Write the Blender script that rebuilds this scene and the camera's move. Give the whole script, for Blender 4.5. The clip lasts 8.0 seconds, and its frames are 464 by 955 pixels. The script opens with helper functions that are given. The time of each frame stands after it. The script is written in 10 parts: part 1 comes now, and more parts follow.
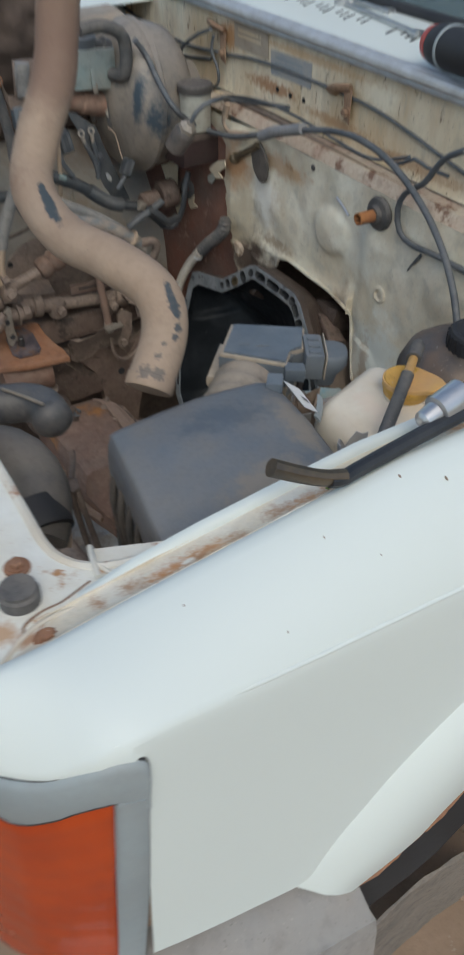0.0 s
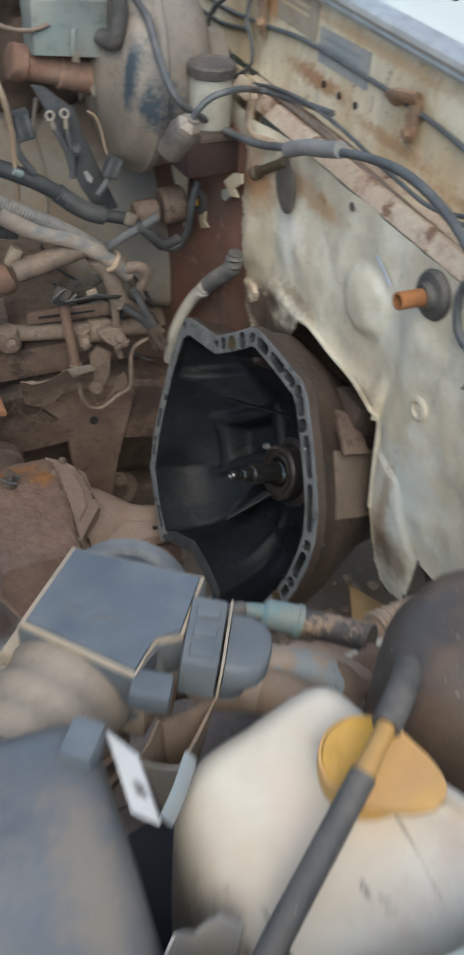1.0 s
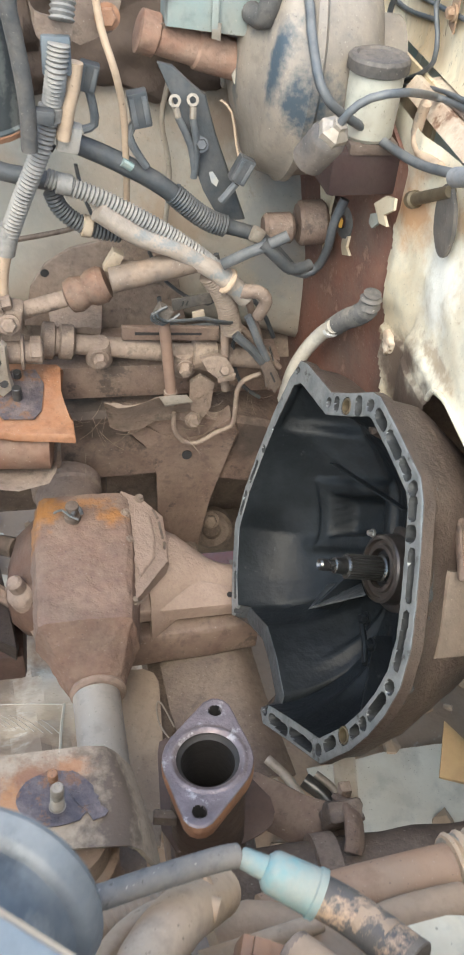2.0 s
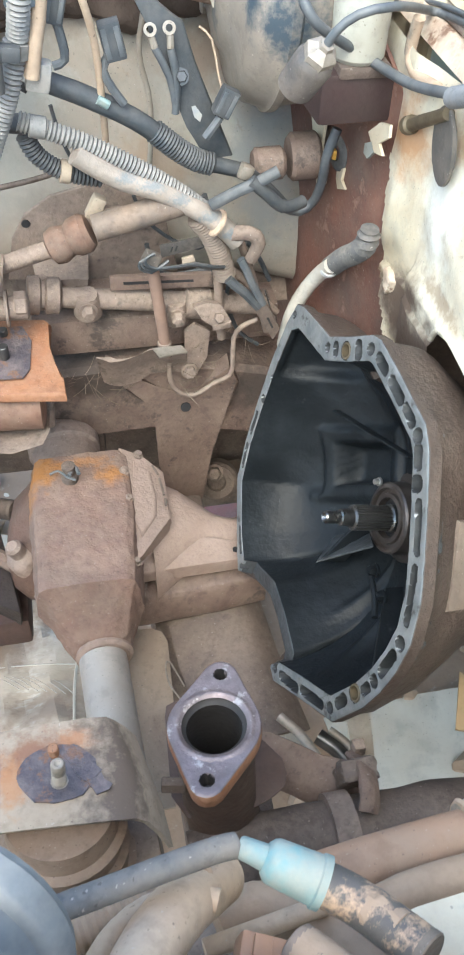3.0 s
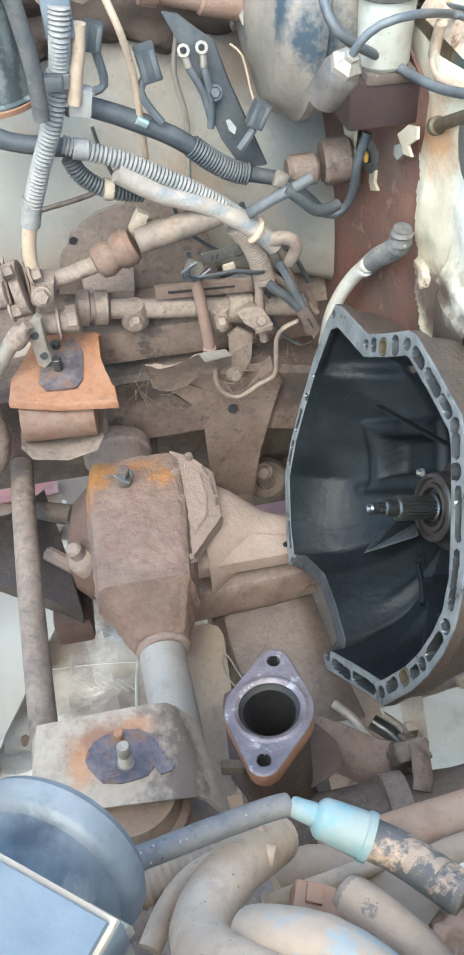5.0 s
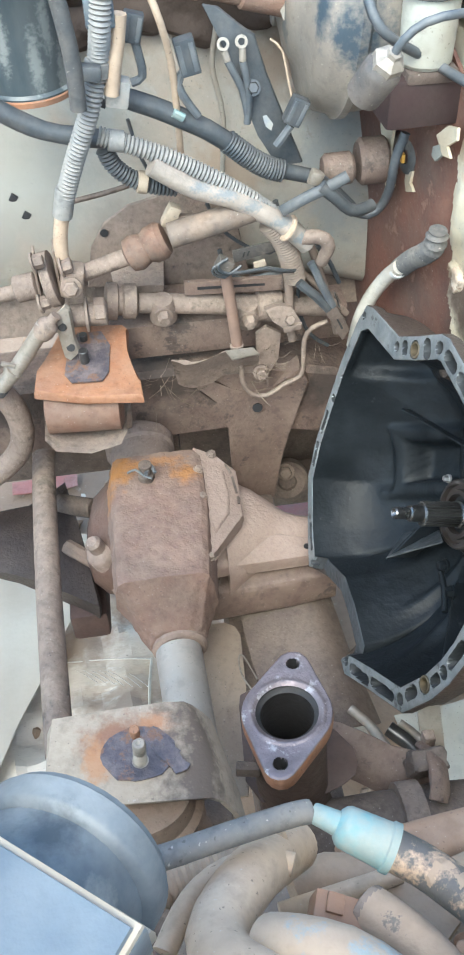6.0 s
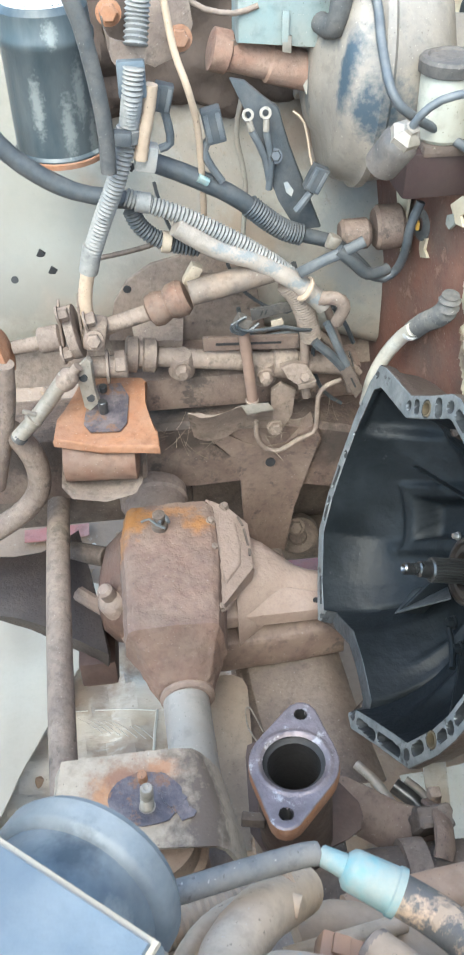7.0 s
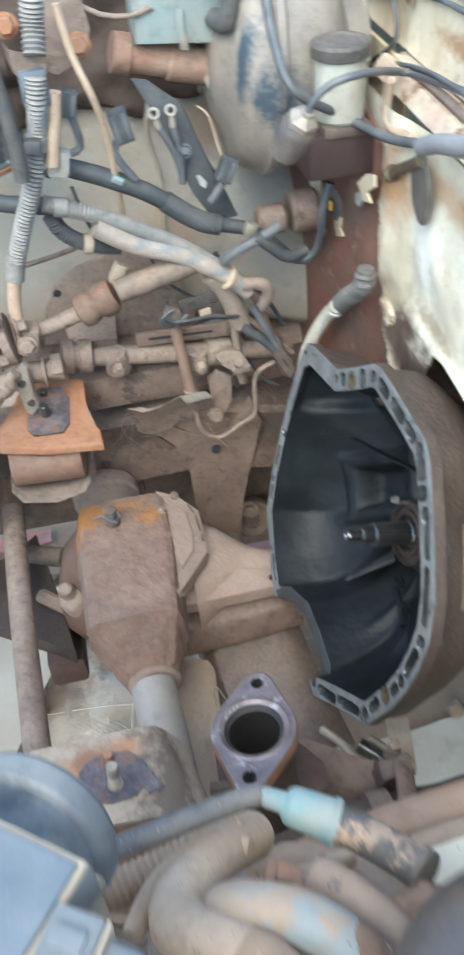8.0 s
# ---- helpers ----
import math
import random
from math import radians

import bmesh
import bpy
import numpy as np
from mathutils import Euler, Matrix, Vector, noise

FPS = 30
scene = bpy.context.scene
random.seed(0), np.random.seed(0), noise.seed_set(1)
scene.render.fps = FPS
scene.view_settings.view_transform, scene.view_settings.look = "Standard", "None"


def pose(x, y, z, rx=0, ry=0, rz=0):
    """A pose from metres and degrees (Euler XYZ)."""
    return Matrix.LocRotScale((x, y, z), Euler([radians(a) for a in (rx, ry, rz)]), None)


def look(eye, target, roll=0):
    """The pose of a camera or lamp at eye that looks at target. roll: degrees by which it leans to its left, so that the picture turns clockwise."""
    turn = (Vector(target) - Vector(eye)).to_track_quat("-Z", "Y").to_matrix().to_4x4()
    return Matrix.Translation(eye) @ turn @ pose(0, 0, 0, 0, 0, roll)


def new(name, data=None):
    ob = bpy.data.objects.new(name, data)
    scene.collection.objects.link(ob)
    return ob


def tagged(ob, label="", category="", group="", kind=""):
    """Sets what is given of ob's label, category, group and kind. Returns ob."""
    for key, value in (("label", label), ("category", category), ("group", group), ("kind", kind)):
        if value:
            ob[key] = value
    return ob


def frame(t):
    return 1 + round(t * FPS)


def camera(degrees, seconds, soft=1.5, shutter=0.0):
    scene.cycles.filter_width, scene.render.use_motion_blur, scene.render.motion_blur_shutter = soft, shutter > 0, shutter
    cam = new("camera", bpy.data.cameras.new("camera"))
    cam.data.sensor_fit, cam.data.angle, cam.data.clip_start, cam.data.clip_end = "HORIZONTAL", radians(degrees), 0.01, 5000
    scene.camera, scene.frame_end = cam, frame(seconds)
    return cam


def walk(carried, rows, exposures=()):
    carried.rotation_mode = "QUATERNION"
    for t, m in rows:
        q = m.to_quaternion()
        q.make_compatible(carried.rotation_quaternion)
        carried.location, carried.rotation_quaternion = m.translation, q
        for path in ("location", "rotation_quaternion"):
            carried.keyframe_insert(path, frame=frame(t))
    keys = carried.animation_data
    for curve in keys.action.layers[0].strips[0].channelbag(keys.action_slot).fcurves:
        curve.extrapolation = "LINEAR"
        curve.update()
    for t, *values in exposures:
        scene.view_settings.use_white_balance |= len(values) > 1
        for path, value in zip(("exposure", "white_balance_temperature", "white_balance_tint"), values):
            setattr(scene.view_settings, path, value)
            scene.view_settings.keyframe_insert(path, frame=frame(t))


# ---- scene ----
cam = camera(29.1, 8.0, soft=2.1, shutter=0.45)
PATH = [
    (0, (0.033, 0.047, 1.481), (0.850, 1.357, 0.210), -0.1),
    (0.2, (0.087, 0.099, 1.448), (0.894, 1.372, 0.133), 1.6),
    (0.5, (0.203, 0.219, 1.437), (1.018, 1.475, 0.111), 5.3),
    (1, (0.363, 0.371, 1.383), (1.024, 1.713, 0.054), 4.2),
    (1.4, (0.453, 0.455, 1.333), (0.883, 1.873, -0.011), 4.6),
    (1.5, (0.465, 0.473, 1.322), (0.872, 1.903, -0.016), 5.0),
    (1.7, (0.477, 0.510, 1.318), (0.840, 1.956, -0.015), 6.0),
    (2.8, (0.512, 0.586, 1.301), (0.838, 1.923, -0.150), 4.2),
    (3, (0.512, 0.581, 1.298), (0.824, 1.926, -0.149), 2.7),
    (3.5, (0.509, 0.572, 1.305), (0.810, 1.912, -0.149), 1.6),
    (4, (0.513, 0.574, 1.304), (0.789, 1.914, -0.155), 0.5),
    (4.5, (0.517, 0.557, 1.321), (0.734, 1.918, -0.128), -2.4),
    (5.8, (0.502, 0.549, 1.317), (0.672, 1.927, -0.122), -2.5),
    (6, (0.505, 0.557, 1.314), (0.665, 1.934, -0.127), -2.1),
    (6.5, (0.491, 0.537, 1.321), (0.648, 1.951, -0.084), -0.5),
    (7, (0.498, 0.541, 1.323), (0.652, 2.008, -0.027), -0.9),
    (7.5, (0.511, 0.549, 1.325), (0.675, 2.025, -0.015), -2.7),
    (7.72, (0.5137, 0.5470, 1.3273), (0.6948, 2.1181, -0.1143), -3.3),
    (8, (0.522, 0.506, 1.333), (0.743, 1.957, -0.025), -4.8),
]
walk(cam, [(t, look(eye, target, roll)) for t, eye, target, roll in PATH],
     [(0, 0.12, 6600, 3), (0.5, -0.3, 6450, 2), (1.0, 0.70, 6700, 3), (1.5, 1.60, 7180, 4), (2.2, 1.96, 6720, 2), (3.0, 2.19, 6320, 0), (4.5, 2.25, 6060, -2), (6.0, 2.22, 6060, -3), (7.0, 2.28, 6080, -3), (8.0, 1.92, 6120, -2)])


# ---- light ----
world = bpy.data.worlds.new("sky")
scene.world = world
world.use_nodes = True
wn = world.node_tree.nodes
sky = wn.new("ShaderNodeTexSky")
sky.sky_type = "NISHITA"
sky.sun_disc = False
sky.sun_elevation, sky.sun_rotation = radians(58), radians(200)
sky.air_density, sky.dust_density = 1.0, 2.5
wn["Background"].inputs[1].default_value = 0.15
world.node_tree.links.new(sky.outputs[0], wn["Background"].inputs[0])
sun_data = bpy.data.lights.new("sun", "SUN")
sun_data.energy, sun_data.angle, sun_data.color = 0.8, radians(40), (1.0, 0.96, 0.9)
sun = new("sun", sun_data)
sun.matrix_world = look((-1.5, -2.9, 4.7), (0.5, 0.9, 0.6))

# ---- materials ----
DUST = (0.32, 0.257, 0.203)


def mat(name, c1, c2=None, scale=14.0, rough=0.6, metal=0.0, dust=0.0, up=0.0, dustcol=DUST, bump=0.15, grain=180.0,
        spots=None, spot_scale=30.0, spot_cut=0.62, coat=0.0, stretch=None, trans=0.0, flecks=None):
    """Painted, cast or rubber surface: two tones in patches, fine grain, spots of wear and a film of dust, thicker on what faces up."""
    m = bpy.data.materials.new(name)
    m.use_nodes = True
    n, l = m.node_tree.nodes, m.node_tree.links
    b = n["Principled BSDF"]
    co = n.new("ShaderNodeTexCoord").outputs["Object"]
    if stretch:
        mp = n.new("ShaderNodeMapping")
        mp.inputs["Scale"].default_value = stretch
        l.new(co, mp.inputs[0])
        co = mp.outputs[0]

    def tex(s, detail=5.0, r=0.6):
        t = n.new("ShaderNodeTexNoise")
        t.inputs["Scale"].default_value, t.inputs["Detail"].default_value, t.inputs["Roughness"].default_value = s, detail, r
        l.new(co, t.inputs["Vector"])
        return t.outputs["Fac"]

    def ramp(src, a, c):
        r = n.new("ShaderNodeMapRange")
        r.inputs[1].default_value, r.inputs[2].default_value = a, c
        l.new(src, r.inputs[0])
        return r.outputs[0]

    def mix(f, a, c):
        x = n.new("ShaderNodeMix")
        x.data_type = "RGBA"
        for sock, val in ((x.inputs[0], f), (x.inputs[6], a), (x.inputs[7], c)):
            if isinstance(val, bpy.types.NodeSocket):
                l.new(val, sock)
            elif isinstance(val, tuple):
                sock.default_value = (*val, 1.0)
            else:
                sock.default_value = val
        return x.outputs[2]

    def math2(op, a, c):
        x = n.new("ShaderNodeMath")
        x.operation = op
        x.use_clamp = True
        for sock, val in ((x.inputs[0], a), (x.inputs[1], c)):
            if isinstance(val, bpy.types.NodeSocket):
                l.new(val, sock)
            else:
                sock.default_value = val
        return x.outputs[0]

    flecks = dust > 0.2 if flecks is None else flecks
    c2 = c2 or tuple(v * 0.7 for v in c1)
    big, fine = tex(scale), tex(grain, 3.0)
    col = mix(ramp(big, 0.36, 0.64), c1, c2)
    if spots:
        col = mix(ramp(tex(spot_scale, 7.0, 0.7), spot_cut, spot_cut + 0.07), col, spots)
    if dust or up:
        film = ramp(tex(scale * 2.3, 6.0), 0.32, 0.68)
        amount = math2("MULTIPLY", film, dust)
        if up:
            g = n.new("ShaderNodeNewGeometry")
            s = n.new("ShaderNodeSeparateXYZ")
            l.new(g.outputs["Normal"], s.inputs[0])
            amount = math2("ADD", amount, math2("MULTIPLY", ramp(s.outputs[2], 0.0, 1.0), math2("MULTIPLY", ramp(big, 0.2, 0.7), up)))
        col = mix(amount, col, dustcol)
        l.new(math2("ADD", math2("MULTIPLY", amount, 0.9 - rough), rough), b.inputs["Roughness"])
    else:
        l.new(math2("ADD", math2("MULTIPLY", big, 0.3), rough - 0.15), b.inputs["Roughness"])
    col = mix(math2("MULTIPLY", ramp(fine, 0.45, 0.75), min(0.35, bump * 1.2)), col, tuple(v * 0.6 for v in c1))
    if flecks:
        col = mix(math2("MULTIPLY", ramp(tex(scale * 5.0, 5.0, 0.6), 0.52, 0.68), 0.38), col, tuple(v * 0.45 for v in c1))
        col = mix(math2("MULTIPLY", ramp(tex(430.0, 2.0, 0.5), 0.70, 0.75), 0.5), col, (0.50, 0.45, 0.40))
        col = mix(math2("MULTIPLY", ramp(tex(380.0, 2.0, 0.5), 0.69, 0.73), 0.5), col, (0.05, 0.04, 0.035))
    l.new(col, b.inputs["Base Color"])
    b.inputs["Metallic"].default_value = metal
    b.inputs["Coat Weight"].default_value = coat
    b.inputs["Transmission Weight"].default_value = trans
    if bump:
        bm_ = n.new("ShaderNodeBump")
        bm_.inputs["Strength"].default_value, bm_.inputs["Distance"].default_value = bump, 0.004
        l.new(math2("ADD", math2("MULTIPLY", fine, 0.5), math2("MULTIPLY", tex(grain * 0.25, 4.0), 0.5)), bm_.inputs["Height"])
        l.new(bm_.outputs[0], b.inputs["Normal"])
    return m


def blotch(m, c, r, col, amt=1.0, edge=0.9, grain=1.6, soft=0.6):
    """A stain, worn place or patch of painted shade with a ragged edge: c its middle in the object's own metres, r its
    half sizes.
    """
    n, l = m.node_tree.nodes, m.node_tree.links
    base = n["Principled BSDF"].inputs["Base Color"]
    co = n.new("ShaderNodeTexCoord").outputs["Object"]
    r = r if isinstance(r, tuple) else (r, r, r)
    mp = n.new("ShaderNodeVectorMath")
    mp.operation = "SUBTRACT"
    mp.inputs[1].default_value = tuple(c)
    dv = n.new("ShaderNodeVectorMath")
    dv.operation = "DIVIDE"
    dv.inputs[1].default_value = r
    ln = n.new("ShaderNodeVectorMath")
    ln.operation = "LENGTH"
    nz = n.new("ShaderNodeTexNoise")
    nz.inputs["Scale"].default_value, nz.inputs["Detail"].default_value, nz.inputs["Roughness"].default_value = grain / min(r), 6.0, 0.65
    ad = n.new("ShaderNodeMath")
    ad.operation = "MULTIPLY_ADD"
    ad.inputs[1].default_value = edge * 2
    mr = n.new("ShaderNodeMapRange")
    mr.inputs[1].default_value, mr.inputs[2].default_value, mr.inputs[3].default_value, mr.inputs[4].default_value = edge + 1.0 - soft, edge + 1.0, amt, 0.0
    mx = n.new("ShaderNodeMix")
    mx.data_type = "RGBA"
    mx.inputs[7].default_value = (*col, 1.0)
    l.new(co, mp.inputs[0]), l.new(mp.outputs[0], dv.inputs[0]), l.new(dv.outputs[0], ln.inputs[0])
    l.new(co, nz.inputs["Vector"]), l.new(nz.outputs["Fac"], ad.inputs[0]), l.new(ln.outputs["Value"], ad.inputs[2])
    l.new(ad.outputs[0], mr.inputs[0]), l.new(mr.outputs[0], mx.inputs[0])
    l.new(base.links[0].from_socket, mx.inputs[6]), l.new(mx.outputs[2], base)
    return m


def crest_line(x):
    """Height of the wing's inner crest along the car."""
    return 1.070 + 0.037 * min(1.0, max(0.0, (x - 0.09) / 0.30)) ** 0.8


WHITE = mat("white_paint", (0.66, 0.71, 0.68), (0.64, 0.69, 0.665), 1.2, 0.30, bump=0.004, coat=0.08)
WHITE.node_tree.links.remove(WHITE.node_tree.nodes["Principled BSDF"].inputs["Roughness"].links[0])
WHITE.node_tree.nodes["Principled BSDF"].inputs["Roughness"].default_value = 0.56
WHITE_RUST = mat("rusty_white_paint", (0.70, 0.70, 0.64), (0.60, 0.54, 0.44), 12, 0.5, spots=(0.34, 0.13, 0.04), spot_scale=26, spot_cut=0.57, dust=0.15, bump=0.1)
LEDGE = mat("rusty_pink_ledge", (0.46, 0.34, 0.26), (0.60, 0.53, 0.42), 20, 0.6, spots=(0.17, 0.08, 0.045), spot_scale=26, spot_cut=0.55, dust=0.25, bump=0.25)
GUTTER = mat("rust_stained_gutter", (0.76, 0.74, 0.66), (0.68, 0.58, 0.42), 14, 0.55, spots=(0.36, 0.18, 0.08), spot_scale=60, spot_cut=0.64, dust=0.15, bump=0.2)
for gx, gy, gr, gcol in ((0.300, 0.412, 0.018, 0), (0.322, 0.408, 0.020, 1), (0.342, 0.411, 0.012, 1), (0.262, 0.407, 0.010, 0), (0.241, 0.411, 0.020, 1), (0.232, 0.406, 0.012, 0), (0.216, 0.411, 0.020, 1), (0.205, 0.408, 0.014, 1), (0.188, 0.414, 0.012, 0), (0.164, 0.416, 0.006, 0), (0.366, 0.412, 0.014, 1), (0.40, 0.410, 0.02, 0), (0.46, 0.41, 0.03, 1)):
    blotch(GUTTER, (gx - 0.6, gy - 1.1, crest_line(gx) - 0.019), (gr, 0.011, 0.03), ((0.38, 0.20, 0.10), (0.50, 0.21, 0.06))[gcol], 0.85, 1.3, 2.2, 0.9)
blotch(GUTTER, (0.226 - 0.6, 0.410 - 1.1, crest_line(0.226) - 0.019), (0.006, 0.003, 0.02), (0.82, 0.80, 0.72), 0.9, 0.8, 1.6, 0.5)
CREAM = mat("dirty_cream_paint", (0.76, 0.74, 0.62), (0.56, 0.49, 0.36), 9, 0.36, dust=0.38, up=0.15, dustcol=(0.38, 0.26, 0.155), spots=(0.20, 0.105, 0.05), spot_scale=16, spot_cut=0.635, bump=0.15)
CREAM_STAIN = mat("stained_cream_paint", (0.80, 0.74, 0.58), (0.55, 0.42, 0.25), 9, 0.45, dust=0.3, dustcol=(0.42, 0.24, 0.11), spots=(0.095, 0.06, 0.04), spot_scale=80, spot_cut=0.60, stretch=(1, 1, 0.4), bump=0.15)
PRIMER = mat("red_brown_rust", (0.18, 0.072, 0.05), (0.08, 0.048, 0.042), 9, 0.6, spots=(0.36, 0.235, 0.195), spot_scale=45, spot_cut=0.59, dust=0.21, bump=0.35)
GREEN_PAINT = mat("faded_inner_wing_paint", (0.38, 0.38, 0.34), (0.30, 0.265, 0.22), 7, 0.5, dust=0.55, up=0.2, dustcol=(0.32, 0.245, 0.185), bump=0.15, spots=(0.22, 0.14, 0.09), spot_scale=11, spot_cut=0.62)
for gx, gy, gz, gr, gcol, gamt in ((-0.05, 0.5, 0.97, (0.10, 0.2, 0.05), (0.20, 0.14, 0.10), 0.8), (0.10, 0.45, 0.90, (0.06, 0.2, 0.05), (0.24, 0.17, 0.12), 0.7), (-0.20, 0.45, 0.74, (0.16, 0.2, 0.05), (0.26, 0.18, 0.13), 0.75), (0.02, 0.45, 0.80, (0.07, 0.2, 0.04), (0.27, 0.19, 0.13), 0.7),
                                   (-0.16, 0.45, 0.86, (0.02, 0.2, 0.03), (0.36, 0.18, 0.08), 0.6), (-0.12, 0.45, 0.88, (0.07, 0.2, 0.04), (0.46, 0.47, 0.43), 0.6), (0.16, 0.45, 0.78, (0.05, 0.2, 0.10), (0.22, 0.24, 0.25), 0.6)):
    blotch(GREEN_PAINT, (gx, gy, gz), gr, gcol, gamt, 1.0)
# broad darker grey tone over the front part of the inner wing
blotch(GREEN_PAINT, (-0.24, 0.45, 0.84), (0.22, 0.2, 0.20), (0.19, 0.185, 0.162), 0.85, 0.6)
DUSTY_RED = mat("red_brown_dusty_steel", (0.125, 0.082, 0.066), (0.19, 0.132, 0.107), 15, 0.7, dust=0.26, up=0.14, bump=0.6, grain=140, spots=(0.05, 0.037, 0.032), spot_scale=26, spot_cut=0.57)
DUSTY = mat("dusty_steel", (0.15, 0.112, 0.094), (0.245, 0.182, 0.145), 16, 0.75, dust=0.42, up=0.28, bump=0.6, grain=140, spots=(0.06, 0.045, 0.039), spot_scale=30, spot_cut=0.57)
DUSTY_DARK = mat("dark_dusty_steel", (0.075, 0.056, 0.048), (0.125, 0.092, 0.076), 14, 0.7, dust=0.24, up=0.14, bump=0.5)
CAST = mat("dusty_cast_iron", (0.27, 0.195, 0.16), (0.175, 0.127, 0.105), 14, 0.8, dust=0.38, up=0.2, bump=0.9, grain=110, spots=(0.07, 0.05, 0.042), spot_scale=40, spot_cut=0.63)
RUST = mat("orange_rust", (0.34, 0.15, 0.07), (0.24, 0.11, 0.06), 16, 0.8, dust=0.3, bump=0.35)
BELL_OUT = mat("dirty_brown_casting", (0.040, 0.029, 0.025), (0.072, 0.052, 0.043), 18, 0.5, dust=0.10, up=0.03, bump=0.7, spots=(0.24, 0.21, 0.19), spot_scale=60, spot_cut=0.66)
BELL_RIM = mat("oily_machined_aluminium", (0.27, 0.285, 0.29), (0.16, 0.175, 0.185), 34, 0.38, metal=0.4, bump=0.3, spots=(0.065, 0.065, 0.065), spot_scale=42, spot_cut=0.58)
BELL_WALL = mat("dark_cast_aluminium", (0.035, 0.038, 0.041), (0.085, 0.09, 0.095), 40, 0.42, metal=0.2, bump=0.3)
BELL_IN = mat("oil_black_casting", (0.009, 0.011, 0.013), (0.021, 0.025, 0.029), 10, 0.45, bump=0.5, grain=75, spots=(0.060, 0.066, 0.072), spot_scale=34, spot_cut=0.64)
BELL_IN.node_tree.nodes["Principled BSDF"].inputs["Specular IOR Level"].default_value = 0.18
STEEL = mat("bright_steel", (0.66, 0.66, 0.66), (0.52, 0.52, 0.52), 40, 0.34, metal=0.9, bump=0.03)
DARK_STEEL = mat("oily_dark_steel", (0.07, 0.07, 0.07), (0.11, 0.11, 0.11), 40, 0.32, metal=0.7, bump=0.05)
BLUED = mat("heat_tinted_steel", (0.27, 0.225, 0.23), (0.165, 0.135, 0.14), 40, 0.40, metal=0.5, bump=0.25, grain=420, spots=(0.46, 0.42, 0.41), spot_scale=70, spot_cut=0.57)
BLUE_PATCH = mat("flaking_purple_primer", (0.075, 0.068, 0.08), (0.19, 0.155, 0.155), 60, 0.42, metal=0.2, bump=0.5, spots=(0.21, 0.115, 0.07), spot_scale=38, spot_cut=0.52)
BLACK = mat("worn_black_plastic", (0.060, 0.074, 0.090), (0.095, 0.11, 0.125), 7, 0.38, dust=0.25, up=0.12, dustcol=(0.25, 0.23, 0.205), bump=0.12, flecks=False)
BLACK_DUST = mat("dusty_black_plastic", (0.035, 0.038, 0.042), (0.06, 0.058, 0.055), 9, 0.6, dust=0.35, up=0.2, bump=0.3)
BLUEBLACK = mat("faded_blue_black_plastic", (0.075, 0.10, 0.128), (0.15, 0.18, 0.205), 14, 0.36, dust=0.25, dustcol=(0.30, 0.30, 0.29), bump=0.12, grain=260, flecks=False)
TAN_PLASTIC = mat("dusty_cream_plastic", (0.42, 0.36, 0.28), (0.34, 0.27, 0.2), 14, 0.6, dust=0.3, bump=0.15)
RUBBER = mat("dusty_rubber", (0.045, 0.05, 0.056), (0.08, 0.083, 0.085), 20, 0.55, dust=0.3, up=0.3, dustcol=(0.27, 0.23, 0.19), bump=0.25)
HOSE = mat("mud_coated_hose", (0.37, 0.265, 0.185), (0.27, 0.19, 0.135), 9, 0.7, dust=0.25, dustcol=(0.46, 0.38, 0.30), bump=0.3, flecks=False)
HOSE_PALE = mat("pale_dusty_hose", (0.52, 0.40, 0.295), (0.42, 0.31, 0.22), 14, 0.7, dust=0.21, spots=(0.10, 0.12, 0.135), spot_scale=17, spot_cut=0.61, bump=0.25)
CONDUIT = mat("dusty_corrugated_conduit", (0.14, 0.148, 0.155), (0.22, 0.215, 0.205), 25, 0.55, dust=0.3, up=0.15, dustcol=(0.36, 0.33, 0.29), bump=0.1)
CONDUIT_BLK = mat("black_taped_loom", (0.030, 0.040, 0.050), (0.06, 0.07, 0.08), 25, 0.45, dust=0.16, up=0.1, dustcol=(0.26, 0.22, 0.18), bump=0.2)
CABLE = mat("grey_black_cable", (0.05, 0.062, 0.075), (0.10, 0.112, 0.125), 30, 0.42, dust=0.2, up=0.15, dustcol=(0.28, 0.26, 0.23), bump=0.1)
WASHER = mat("yellowed_white_plastic", (0.78, 0.745, 0.65), (0.70, 0.64, 0.52), 8, 0.4, dust=0.3, up=0.1, dustcol=(0.46, 0.31, 0.19), bump=0.08, flecks=False)
YELLOW = mat("yellow_plastic", (0.72, 0.40, 0.05), (0.62, 0.34, 0.06), 20, 0.45, dust=0.25, bump=0.05)
TEAL = mat("faded_teal_plastic", (0.14, 0.30, 0.33), (0.22, 0.29, 0.28), 45, 0.5, dust=0.75, dustcol=(0.33, 0.33, 0.29), bump=0.15, flecks=False)
TEAL_GREY = mat("dusty_grey_green_plastic", (0.22, 0.29, 0.29), (0.28, 0.31, 0.29), 12, 0.55, dust=0.35, up=0.2, bump=0.1)
AMBER = mat("amber_lens", (0.44, 0.055, 0.007), (0.36, 0.042, 0.006), 14, 0.22, bump=0.05, grain=60, coat=0.4, flecks=False)
GREY_TRIM = mat("grey_plastic_trim", (0.30, 0.345, 0.36), (0.245, 0.285, 0.30), 10, 0.42, bump=0.08, dust=0.15, flecks=False)
